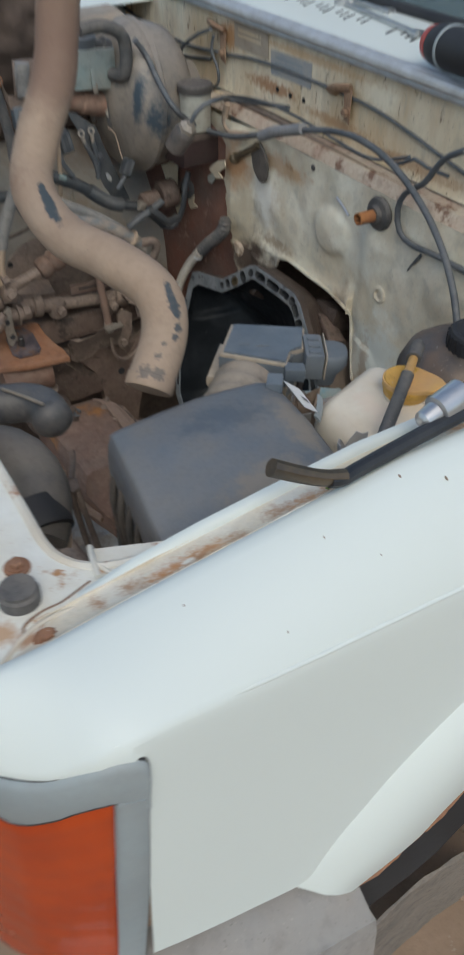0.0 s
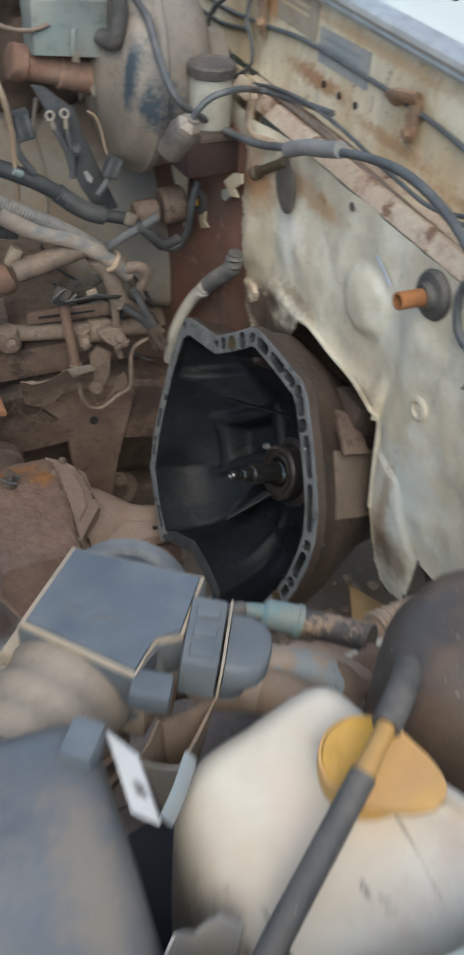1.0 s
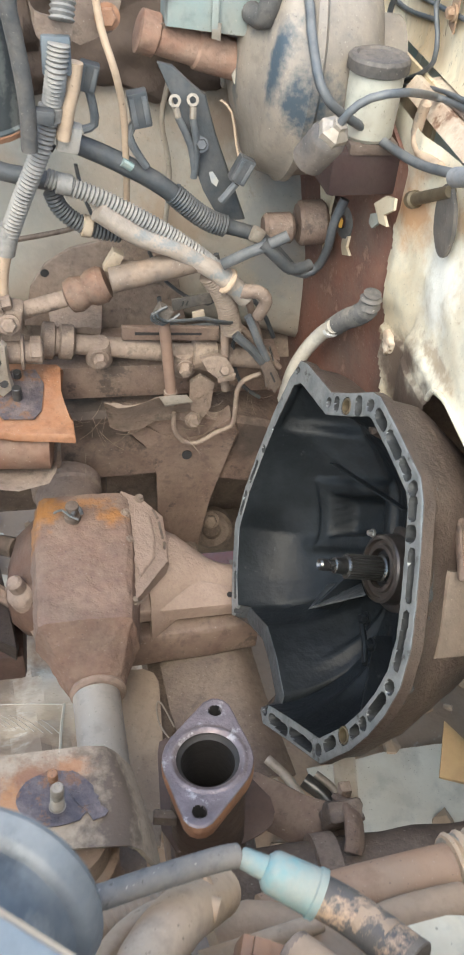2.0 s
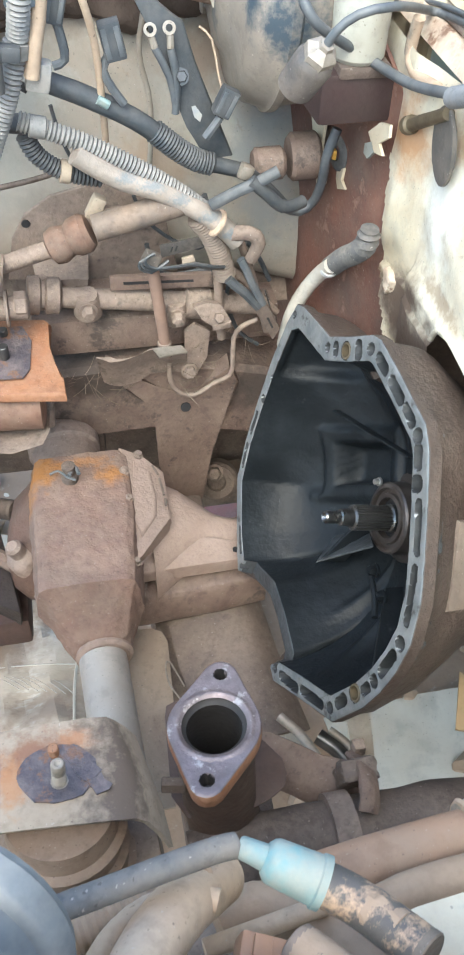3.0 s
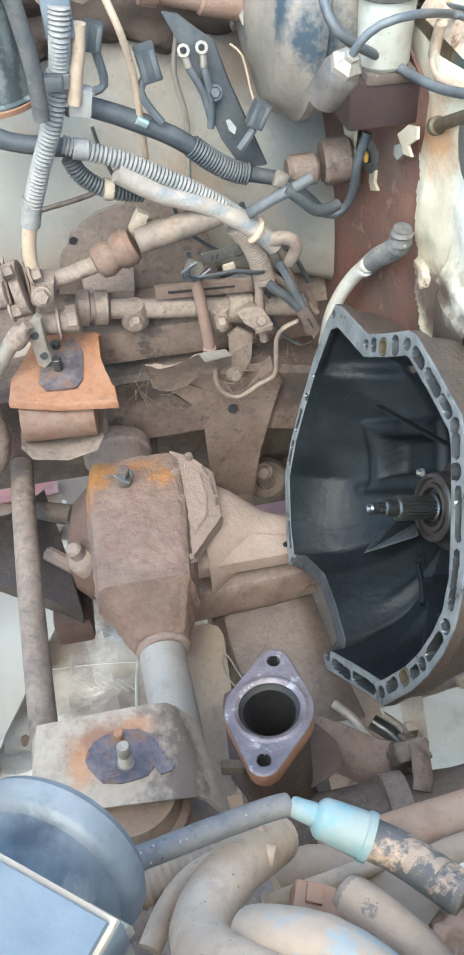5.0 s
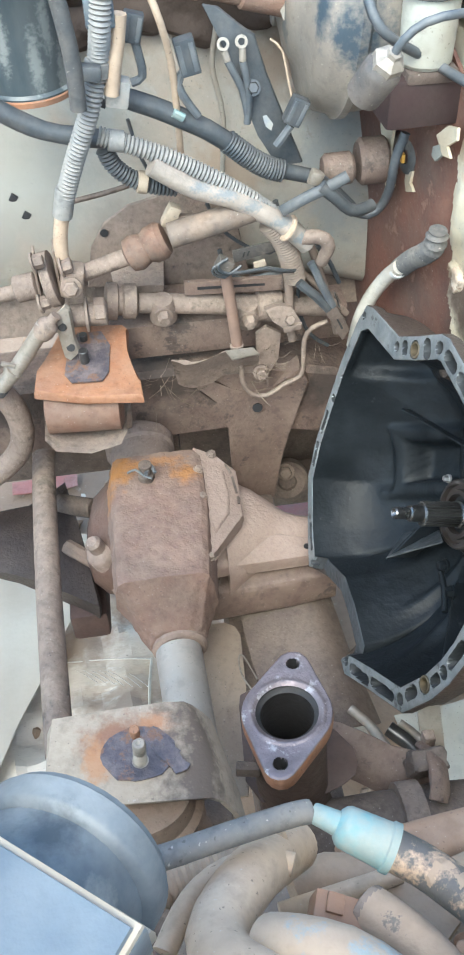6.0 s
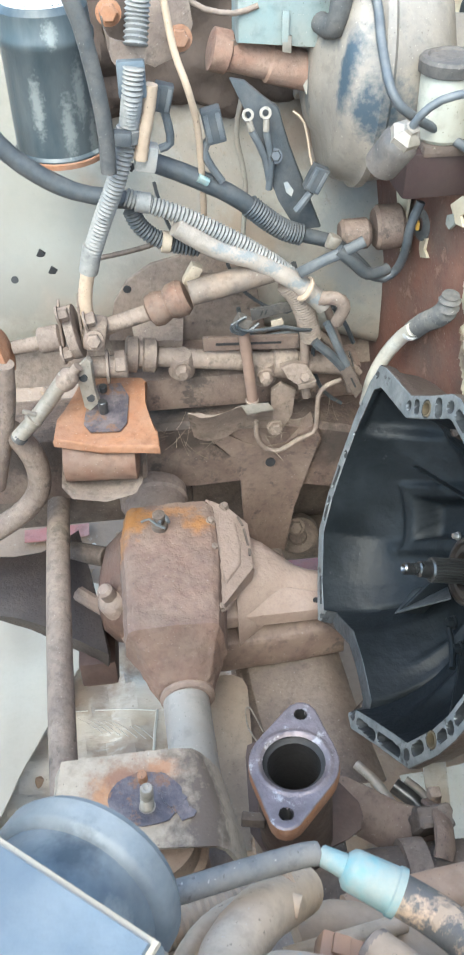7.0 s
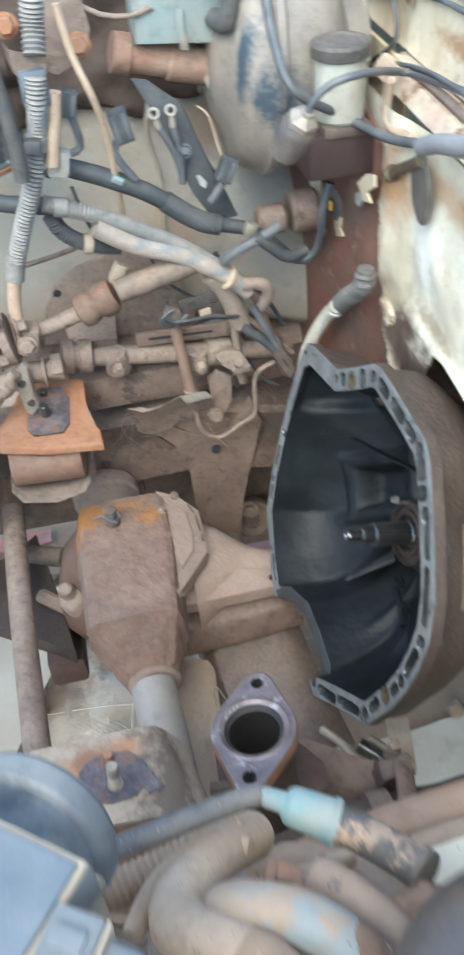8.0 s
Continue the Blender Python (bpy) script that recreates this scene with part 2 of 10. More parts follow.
BUMPER = mat("dusty_grey_bumper_plastic", (0.33, 0.325, 0.315), (0.27, 0.255, 0.24), 8, 0.6, dust=0.3, bump=0.1)
METERGREY = mat("blue_grey_plastic", (0.085, 0.105, 0.125), (0.13, 0.15, 0.17), 12, 0.4, dust=0.21, up=0.1, dustcol=(0.34, 0.33, 0.30), bump=0.1, flecks=False)
POT = mat("cloudy_plastic", (0.47, 0.48, 0.43), (0.38, 0.37, 0.31), 14, 0.4, dust=0.3, bump=0.08)
CREAM_BOARD = mat("cream_card", (0.52, 0.46, 0.365), (0.44, 0.37, 0.285), 5, 0.7, dust=0.12, dustcol=(0.40, 0.30, 0.22), bump=0.08)
BOARD = mat("off_white_board", (0.62, 0.58, 0.50), (0.52, 0.47, 0.38), 5, 0.7, dust=0.3, dustcol=(0.33, 0.25, 0.18), bump=0.05)
SPIGOT = mat("chalky_grey_plastic", (0.065, 0.082, 0.10), (0.17, 0.19, 0.205), 16, 0.46, dust=0.35, dustcol=(0.34, 0.32, 0.285), bump=0.15, flecks=False)
MUD = mat("caked_mud", (0.055, 0.039, 0.031), (0.09, 0.066, 0.053), 14, 0.9, bump=1.0, grain=60)
PAPER = mat("crumpled_pale_sacking", (0.52, 0.445, 0.35), (0.38, 0.31, 0.235), 9, 0.75, dust=0.4, dustcol=(0.30, 0.225, 0.16), bump=0.35, grain=60, spots=(0.62, 0.57, 0.48), spot_scale=34, spot_cut=0.60, stretch=(1, 0.25, 1))
PINK = mat("dusty_pink_plastic", (0.34, 0.12, 0.10), (0.28, 0.10, 0.085), 9, 0.6, dust=0.5, bump=0.1)
EARTH = mat("dry_earth", (0.33, 0.235, 0.165), (0.25, 0.175, 0.12), 3, 0.9, spots=(0.36, 0.30, 0.24), spot_scale=40, spot_cut=0.6, bump=0.6, grain=70)
RED_PLASTIC = mat("red_plastic", (0.50, 0.06, 0.045), None, 20, 0.45, bump=0.04)
WHITE_LABEL = mat("white_paper_label", (0.60, 0.60, 0.60), (0.54, 0.54, 0.53), 30, 0.6, bump=0.03)
GREY_LABEL = mat("grey_blue_foil_label", (0.30, 0.32, 0.34), (0.42, 0.40, 0.36), 40, 0.5, bump=0.1)
OLIVE = mat("dull_brass", (0.17, 0.135, 0.085), (0.10, 0.08, 0.055), 40, 0.5, metal=0.4, bump=0.1)
ZINC = mat("dusty_zinc_plate", (0.36, 0.33, 0.29), (0.27, 0.24, 0.2), 30, 0.5, metal=0.4, dust=0.35, bump=0.1)
# black rubber, also the painted shade of uncut holes, slots and gaps
SHADOW_BLACK = mat("black_rubber_and_gap_shade", (0.02, 0.02, 0.022), (0.03, 0.03, 0.032), 20, 0.6, bump=0.1)
ALU = mat("dull_aluminium_trim", (0.62, 0.64, 0.65), (0.50, 0.51, 0.51), 30, 0.38, metal=0.5, dust=0.15, bump=0.05, flecks=False)
INK = mat("dark_print", (0.06, 0.06, 0.065), None, 40, 0.6, bump=0.0)


def glass_material():
    m = bpy.data.materials.new("windscreen_glass")
    m.use_nodes = True
    b = m.node_tree.nodes["Principled BSDF"]
    b.inputs["Base Color"].default_value = (0.30, 0.38, 0.38, 1)
    b.inputs["Roughness"].default_value = 0.06
    b.inputs["Transmission Weight"].default_value = 0.75
    return m


GLASS = glass_material()

# ---- builders ----
BASE = {}


def thing(name, base, label, category, group="", kind=""):
    ob = tagged(new(name), label, category, group, kind)
    ob.empty_display_size = 0.02
    ob.location = base
    BASE[ob.name] = Vector(base)
    return ob


def mesh_of(name, bm, material, base, smooth=35):
    bmesh.ops.remove_doubles(bm, verts=bm.verts, dist=1e-5)
    bmesh.ops.recalc_face_normals(bm, faces=bm.faces)
    bmesh.ops.translate(bm, verts=bm.verts, vec=-Vector(base))
    for f in bm.faces:
        f.smooth = True
    for e in bm.edges:
        e.smooth = len(e.link_faces) == 2 and e.calc_face_angle(0.0) < radians(smooth)
    me = bpy.data.meshes.new(name)
    bm.to_mesh(me)
    bm.free()
    me.materials.append(material)
    return me


def part(name, bm, material, parent, label="", smooth=35):
    base = BASE[parent.name]
    ob = new(name, mesh_of(name, bm, material, base, smooth))
    ob.parent = parent
    BASE[ob.name] = base
    return tagged(ob, label)


def islands(bm):
    """The loose pieces of a mesh, each as a mesh of its own."""
    left = set(bm.faces)
    out = []
    while left:
        todo, piece = [left.pop()], []
        while todo:
            f = todo.pop()
            piece.append(f)
            for e in f.edges:
                for g in e.link_faces:
                    if g in left:
                        left.discard(g)
                        todo.append(g)
        piece.sort(key=lambda f: f.calc_center_median()[:])
        b2, store = bmesh.new(), {}
        for f in piece:
            for v in f.verts:
                if v not in store:
                    store[v] = b2.verts.new(v.co)
            b2.faces.new([store[v] for v in f.verts])
        out.append(b2)
    bm.free()
    return out


def solo(name, bm, material, base, label, category, group="", kind="", smooth=35):
    """A thing made of one mesh."""
    ob = new(name, mesh_of(name, bm, material, base, smooth))
    ob.location = base
    BASE[ob.name] = Vector(base)
    return tagged(ob, label, category, group, kind)


def B():
    return bmesh.new()


def spline(pts, step):
    """Points along a smooth curve through pts, about step apart."""
    pts = [Vector(p) for p in pts]
    if len(pts) == 2:
        k = max(1, int((pts[1] - pts[0]).length / step))
        return [pts[0].lerp(pts[1], i / k) for i in range(k + 1)]
    ext = [pts[0] * 2 - pts[1], *pts, pts[-1] * 2 - pts[-2]]
    out = []
    for a, b, c, d in zip(ext, ext[1:], ext[2:], ext[3:]):
        k = max(2, int((c - b).length / step))
        for i in range(k):
            t = i / k
            out.append(0.5 * (2 * b + (c - a) * t + (2 * a - 5 * b + 4 * c - d) * t * t + (3 * b - a - 3 * c + d) * t ** 3))
    out.append(pts[-1])
    return out


def tube(bm, pts, r, seg=10, step=0.012, ridge=None, caps=True, wob=0.0, flat=1.0, bore=None):
    """A pipe, hose or cable through pts. r: one radius or one for each end; ridge: (pitch, depth) of a corrugated wall; bore: wall
    thickness of a pipe whose ends are open."""
    if ridge:
        step = ridge[0] / 4
    path = spline(pts, step)
    r0, r1 = r if isinstance(r, tuple) else (r, r)
    t = (path[1] - path[0]).normalized()
    nrm = t.orthogonal().normalized()
    rings = []
    k = len(path) - 1
    for i, p in enumerate(path):
        t2 = (path[min(i + 1, k)] - path[max(i - 1, 0)]).normalized()
        nrm = (nrm - t2 * nrm.dot(t2)).normalized()
        side = t2.cross(nrm)
        rad = r0 + (r1 - r0) * i / k
        if ridge:
            rad += ridge[1] * (0.5, 1.0, 0.5, 0.0)[i % 4] - ridge[1] * 0.5
        if wob:
            rad *= 1 + wob * noise.noise(p * 30)
        rings.append([bm.verts.new(p + (nrm * math.cos(a) * flat + side * math.sin(a)) * rad) for a in (2 * math.pi * j / seg for j in range(seg))])
    for a, b in zip(rings, rings[1:]):
        for j in range(seg):
            bm.faces.new((a[j], a[(j + 1) % seg], b[(j + 1) % seg], b[j]))
    if bore:
        for ring, inward in ((rings[0], path[1] - path[0]), (rings[-1], path[-2] - path[-1])):
            c = sum((v.co for v in ring), Vector()) / seg
            inner = [bm.verts.new(c + (v.co - c) * (1 - bore / max(r0, r1))) for v in ring]
            deep = [bm.verts.new(v.co + inward.normalized() * max(r0, r1) * 1.6) for v in inner]
            for j in range(seg):
                bm.faces.new((ring[j], ring[(j + 1) % seg], inner[(j + 1) % seg], inner[j]))
                bm.faces.new((inner[j], inner[(j + 1) % seg], deep[(j + 1) % seg], deep[j]))
            bm.faces.new(deep)
    elif caps:
        bm.faces.new(rings[0][::-1]), bm.faces.new(rings[-1])
    return bm


def frame_of(axis, up=(0, 0, 1)):
    """Rotation whose z runs along axis and whose y is as near to up as can be."""
    z = Vector(axis).normalized()
    y = Vector(up) - z * z.dot(Vector(up))
    y = y.normalized() if y.length > 1e-4 else z.orthogonal().normalized()
    x = y.cross(z)
    return Matrix((x, y, z)).transposed()


def lathe(bm, p, axis, prof, seg=24, up=(0, 0, 1), open_start=False):
    """Turned body: prof is rows of (height along the axis, radius)."""
    m = frame_of(axis, up)
    rings = []
    for h, r in prof:
        if r < 1e-5:
            rings.append([bm.verts.new(Vector(p) + m @ Vector((0, 0, h)))])
        else:
            rings.append([bm.verts.new(Vector(p) + m @ Vector((r * math.cos(a), r * math.sin(a), h))) for a in (2 * math.pi * j / seg for j in range(seg))])
    for a, b in zip(rings, rings[1:]):
        for j in range(max(len(a), len(b))):
            k = (j + 1) % seg
            if len(a) == 1 and len(b) > 1:
                bm.faces.new((a[0], b[k], b[j]))
            elif len(b) == 1 and len(a) > 1:
                bm.faces.new((a[j], a[k], b[0]))
            elif len(a) > 1:
                bm.faces.new((a[j], a[k], b[k], b[j]))
    loop = prof[0] == prof[-1]
    for ring in ((rings[-1],) if open_start else (rings[0], rings[-1])):
        if len(ring) > 2 and not loop:
            bm.faces.new(ring)
    return bm


def rod(bm, a, b, r, seg=14, bevel=0.0):
    a, b = Vector(a), Vector(b)
    h = (b - a).length
    c = bevel or min(r * 0.15, 0.002)
    return lathe(bm, a, b - a, [(0, r - c), (c, r), (h - c, r), (h, r - c)], seg)


def box(bm, c, s, rot=None, bevel=0.002):
    m = Matrix.Translation(c) @ (rot.to_4x4() if rot is not None else Matrix()) @ Matrix.Diagonal((*s, 1))
    g = bmesh.ops.create_cube(bm, size=1, matrix=m)
    if bevel:
        vs = set(g["verts"])
        bmesh.ops.bevel(bm, geom=[e for e in bm.edges if e.verts[0] in vs and e.verts[1] in vs], offset=bevel, segments=2, affect="EDGES", profile=0.6)
    return bm


def slab(bm, outline, vec, bevel=0.0):
    """A plate or block: an outline of points, pushed along vec."""
    vec = Vector(vec)
    a = [bm.verts.new(Vector(p)) for p in outline]
    b = [bm.verts.new(v.co + vec) for v in a]
    k = len(a)
    fs = [bm.faces.new(a), bm.faces.new(b[::-1])] + [bm.faces.new((a[i], b[i], b[(i + 1) % k], a[(i + 1) % k])) for i in range(k)]
    if bevel:
        es = {e for f in fs[:2] for e in f.edges}
        bmesh.ops.bevel(bm, geom=list(es), offset=bevel, segments=2, affect="EDGES", profile=0.6)
    return bm


def loft(bm, rows, closed=False, caps=False):
    vs = [[bm.verts.new(Vector(p)) for p in row] for row in rows]
    k = len(vs[0])
    for a, b in zip(vs, vs[1:]):
        for j in range(k if closed else k - 1):
            bm.faces.new((a[j], a[(j + 1) % k], b[(j + 1) % k], b[j]))
    if caps:
        bm.faces.new(vs[0][::-1]), bm.faces.new(vs[-1])
    return bm


def sheet(bm, rows, thick, sub=1):
    """Pressed sheet metal through rows of points, of the given thickness; sub: how far the rows are refined along smooth curves."""
    if sub > 1:
        fine = []
        for row in rows:
            row = [Vector(p) for p in row]
            ext = [row[0] * 2 - row[1], *row, row[-1] * 2 - row[-2]]
            out = []
            for a, b, c, d in zip(ext, ext[1:], ext[2:], ext[3:]):
                for i in range(sub):
                    t = i / sub
                    out.append(0.5 * (2 * b + (c - a) * t + (2 * a - 5 * b + 4 * c - d) * t * t + (3 * b - a - 3 * c + d) * t ** 3))
            fine.append(out + [row[-1]])
        rows = fine
    loft(bm, rows)
    bmesh.ops.recalc_face_normals(bm, faces=bm.faces)
    bmesh.ops.solidify(bm, geom=bm.faces[:], thickness=thick)
    return bm


def roughen(bm, amp, scale, seed=0.0, cuts=0):
    if cuts:
        bmesh.ops.subdivide_edges(bm, edges=bm.edges[:], cuts=cuts, use_grid_fill=True)
    bm.normal_update()
    for v in bm.verts:
        v.co += v.normal * amp * noise.fractal(v.co * scale + Vector((seed, seed, seed)), 1.0, 2.0, 3)
    return bm


def bolt(bm, p, axis, r=0.008, h=0.006, washer=True):
    """Hexagon head on a washer; axis points out of the surface."""
    axis = Vector(axis).normalized()
    p = Vector(p)
    if washer:
        lathe(bm, p, axis, [(-0.001, r * 1.35), (0.0015, r * 1.35)], 16)
        p = p + axis * 0.0015
    lathe(bm, p, axis, [(0, r), (h * 0.8, r), (h, r * 0.8)], 6)
    return bm


def hexnut(bm, p, axis, r, h):
    return lathe(bm, p, axis, [(0, r * 0.9), (h * 0.12, r), (h * 0.88, r), (h, r * 0.9)], 6)


def hang(name, pts, r, material, label, category="cable", ridge=None, seg=9, group="", ends=(), flat=1.0, wob=0.0):
    """A loose hose or cable, one thing of its own, with its fittings as parts: ends holds (name, bmesh, material, label)."""
    base = Vector(pts[0])
    bm = tube(B(), pts, r, seg, ridge=ridge, flat=flat, wob=wob)
    ob = solo(name, bm, material, base, label, category, group, smooth=50)
    for nm, b2, m2, lb in ends:
        part(nm, b2, m2, ob, lb)
    return ob


# ---- ground ----
def build_ground():
    bm = B()
    xs = [-400, -60, -12, -3] + [-1 + 0.12 * i for i in range(34)] + [6, 15, 60, 400]
    ys = [-400, -60, -12, -3] + [-1 + 0.12 * i for i in range(34)] + [6, 15, 60, 400]
    loft(bm, [[(x, y, 0.012 * noise.noise((x * 3, y * 3, 0)) if abs(x) < 4 and abs(y) < 4 else 0.0) for x in xs] for y in ys])
    solo("ground", bm, EARTH, (0, 0, 0), "dry brown earth littered with small stones", "ground", kind="structure", smooth=80)
    bm = B()
    rnd = random.Random(4)
    for _ in range(500):
        x, y, s = rnd.uniform(-0.2, 1.3), rnd.uniform(0.0, 2.6), rnd.uniform(0.004, 0.02)
        g = bmesh.ops.create_icosphere(bm, subdivisions=1, radius=s, matrix=Matrix.Translation((x, y, s * 0.3 + 0.004)))
        for v in g["verts"]:
            v.co += Vector((rnd.uniform(-1, 1), rnd.uniform(-1, 1), rnd.uniform(-0.6, 0.3))) * s * 0.35
    solo("gravel", bm, EARTH, (0.5, 1.2, 0), "loose stones and crumbs of earth on the ground", "gravel", kind="stuff", smooth=20)


build_ground()

# ---- the car's shell ----
car = thing("car_body", (0.6, 1.1, 0.0), "white four-wheel-drive car body with its bonnet and engine removed", "car")


def crest(x):
    """Height of the wing's inner crest along the car."""
    return 1.070 + 0.037 * min(1.0, max(0.0, (x - 0.09) / 0.30)) ** 0.8


def shoulder(x):
    """Height of the crease along the wing's side."""
    return 1.066 - 0.06 * x


SHOULDER = [(0.10, 0.022), (0.25, 0.085), (0.45, 0.225), (0.65, 0.43), (0.80, 0.635), (0.90, 0.80), (0.96, 0.915), (1.0, 1.0)]


def build_near_wing():
    rows = []
    for x in (0.137, 0.16, 0.20, 0.25, 0.31, 0.38, 0.46, 0.56, 0.70, 0.84, 1.0, 1.2):
        c = crest(x)
        k = 0.011 * max(0.0, 1 - (x - 0.137) / 0.09) ** 1.5
        rows.append([(x, 0.437, c - 0.075), (x, 0.437, c - 0.022 - k), (x, 0.4355, c - 0.0175 - k), (x, 0.432, c - 0.0168 - k), (x, 0.4295, c - 0.0187 - k), (x, 0.4285, c - 0.023 - 0.3 * k),
                     (x, 0.420, c - 0.022), (x, 0.406, c - 0.017), (x, 0.398, c - 0.009)])
    part("wing_gutter", sheet(B(), rows, -0.0015), WHITE, car, "folded white inner edge of the wing", smooth=60)
    rows = []
    for x in (0.137, 0.155, 0.18, 0.21, 0.25, 0.31, 0.46, 0.70, 1.0, 1.2):
        # the flank falls almost straight below the crease
        s, k = shoulder(x), min(1.0, (x - 0.137) / 0.07)
        rows.append([(x, 0.3186, s - 0.0015), (x, 0.3178, s - 0.004), (x, 0.3174 - 0.0003 * k, s - 0.009), (x, 0.3168 - 0.0004 * k, s - 0.018), (x, 0.3158 - 0.0004 * k, s - 0.034), (x, 0.3146 - 0.0002 * k, 0.99), (x, 0.3128, 0.96)])
    bm = tube(B(), [(x, 0.3206 - 0.0022 * min(1.0, max(0.0, (x - 0.17) / 0.07)), shoulder(x) - 0.0006) for x in (0.20, 0.22, 0.26, 0.32, 0.46, 0.7, 1.0, 1.2)], 0.0022, 12, 0.02)
    tube(bm, [(x, 0.3206 - 0.0022 * min(1.0, max(0.0, (x - 0.17) / 0.07)), shoulder(x) - 0.0006) for x in (0.128, 0.15, 0.175, 0.20)], (0.0003, 0.0022), 12, 0.008)
    part("crease", bm, WHITE, car, "raised crease along the wing", smooth=80)
    part("wing_flank", sheet(B(), rows, -0.0015), WHITE, car, "white flank under the crease", smooth=60)
    rows = []
    for x in (0.10, 0.135, 0.16, 0.20, 0.25, 0.31, 0.38, 0.46, 0.56, 0.70, 0.84):
        c = crest(x) + 0.0017
        rows.append([(x, 0.4288, c - 0.0205), (x, 0.4283, c - 0.0228), (x, 0.420, c - 0.0218), (x, 0.406, c - 0.0167), (x, 0.3985, c - 0.0092)])
    part("gutter", roughen(sheet(B(), rows, 0.0008, 3), 0.0006, 60), GUTTER, car, "rust-stained drain gutter along the wing", smooth=60)
    # side panel down to the bumper and the wheel arch
    arch = [(0.261, 0.799), (0.287, 0.829), (0.314, 0.852), (0.345, 0.877), (0.402, 0.911), (0.46, 0.930), (0.56, 0.940), (0.70, 0.928), (0.84, 0.86), (0.95, 0.70)]
    low = [(0.1295, 0.832), (0.165, 0.820), (0.215, 0.807), *arch]
    rows = [[(x, 0.3128 - 0.055 * (0.96 - z) * k, 0.96 - (0.96 - z) * k) for x, z in low] for k in (0.0, 0.5, 1.0)]
    rows[0][0], rows[1][0] = (0.1365, 0.3128, 0.96), (0.133, 0.309, 0.895)
    part("wing_side", sheet(B(), rows, 0.0015, 3), WHITE, car, "flat white wing side below the crease", smooth=40)
    # the arch's flare, proud of the side
    rows = []
    for t, (x, z) in enumerate(arch):
        o = Vector((0.52 - x, 0, 0.60 - z)).normalized()
        w = 0.075 - 0.02 * max(0, 1 - t / 2)
        ys = 0.3128 - 0.055 * (0.96 - z)
        rows.append([Vector((x, ys + 0.003, z)) - o * 0.006, Vector((x, ys - 0.001, z)) - o * 0.001, Vector((x, 0.298, z)) + o * 0.010, Vector((x, 0.289, z)) + o * 0.03,
                     Vector((x, 0.285, z)) + o * w, Vector((x, 0.291, z)) + o * (w + 0.012), Vector((x, 0.33, z)) + o * (w + 0.014)])
    rows[0] = [p + Vector((-0.012, 0.004, -0.004)) for p in rows[0]]
    flare = part("arch_flare", sheet(B(), [list(r) for r in zip(*rows)], 0.002, 3), WHITE, car, "swelling white lip of the wheel arch", smooth=60)
    bm = B()
    edge = [r[5] for r in rows]
    for i in range(5):
        tube(bm, [edge[i].lerp(edge[i + 1], f) + Vector((0, -0.002, 0)) for f in (0.0, 0.33, 0.66, 1.0)], 0.0017, 6, 0.004, wob=2.2)
    part("rust_edge", roughen(bm, 0.0012, 160), RUST, flare, "flaking orange rust along the edge")
    # black liner of the wheel arch
    lin = [[p + Vector((0, 0.012, 0)), p + Vector((0.02, 0.0, -0.045)), p + Vector((0.025, 0.12, -0.05)), p + Vector((0.02, 0.35, 0.0))] for p in edge]
    part("arch_liner", sheet(B(), lin, 0.004), SHADOW_BLACK, car, "black rubber wheel arch liner caked in mud", smooth=60)


build_near_wing()


def nose(s):
    """Plan of the front corner: from the wing's side (0) round to the front (1)."""
    pts = [(0.137, 0.3165), (0.118, 0.322), (0.094, 0.337), (0.072, 0.358), (0.052, 0.392), (0.038, 0.45), (0.03, 0.53)]
    k = s * (len(pts) - 1)
    i = min(int(k), len(pts) - 2)
    f = k - i
    return pts[i][0] * (1 - f) + pts[i + 1][0] * f, pts[i][1] * (1 - f) + pts[i + 1][1] * f


TRIM_TOP = [(-0.06, 1.034), (-0.052, 1.040), (-0.035, 1.0435), (0.03, 1.0455), (0.10, 1.0455), (0.15, 1.045), (0.20, 1.042), (0.30, 1.035), (0.40, 1.0285), (0.46, 1.0275), (1.0, 1.032)]
LENS_TOP = [(-0.06, 1.0), (0.06, 1.0065), (0.10, 1.0085), (0.15, 1.0105), (0.20, 1.0075), (0.30, 1.0), (0.40, 0.989), (0.46, 0.984), (1.0, 0.986)]


def along(table, s):
    for (a, u), (b, v) in zip(table, table[1:]):
        if s <= b or b == table[-1][0]:
            f = (s - a) / (b - a)
            return u + (v - u) * f
    return table[-1][1]


def lamp_top(s):
    return along(TRIM_TOP, s)


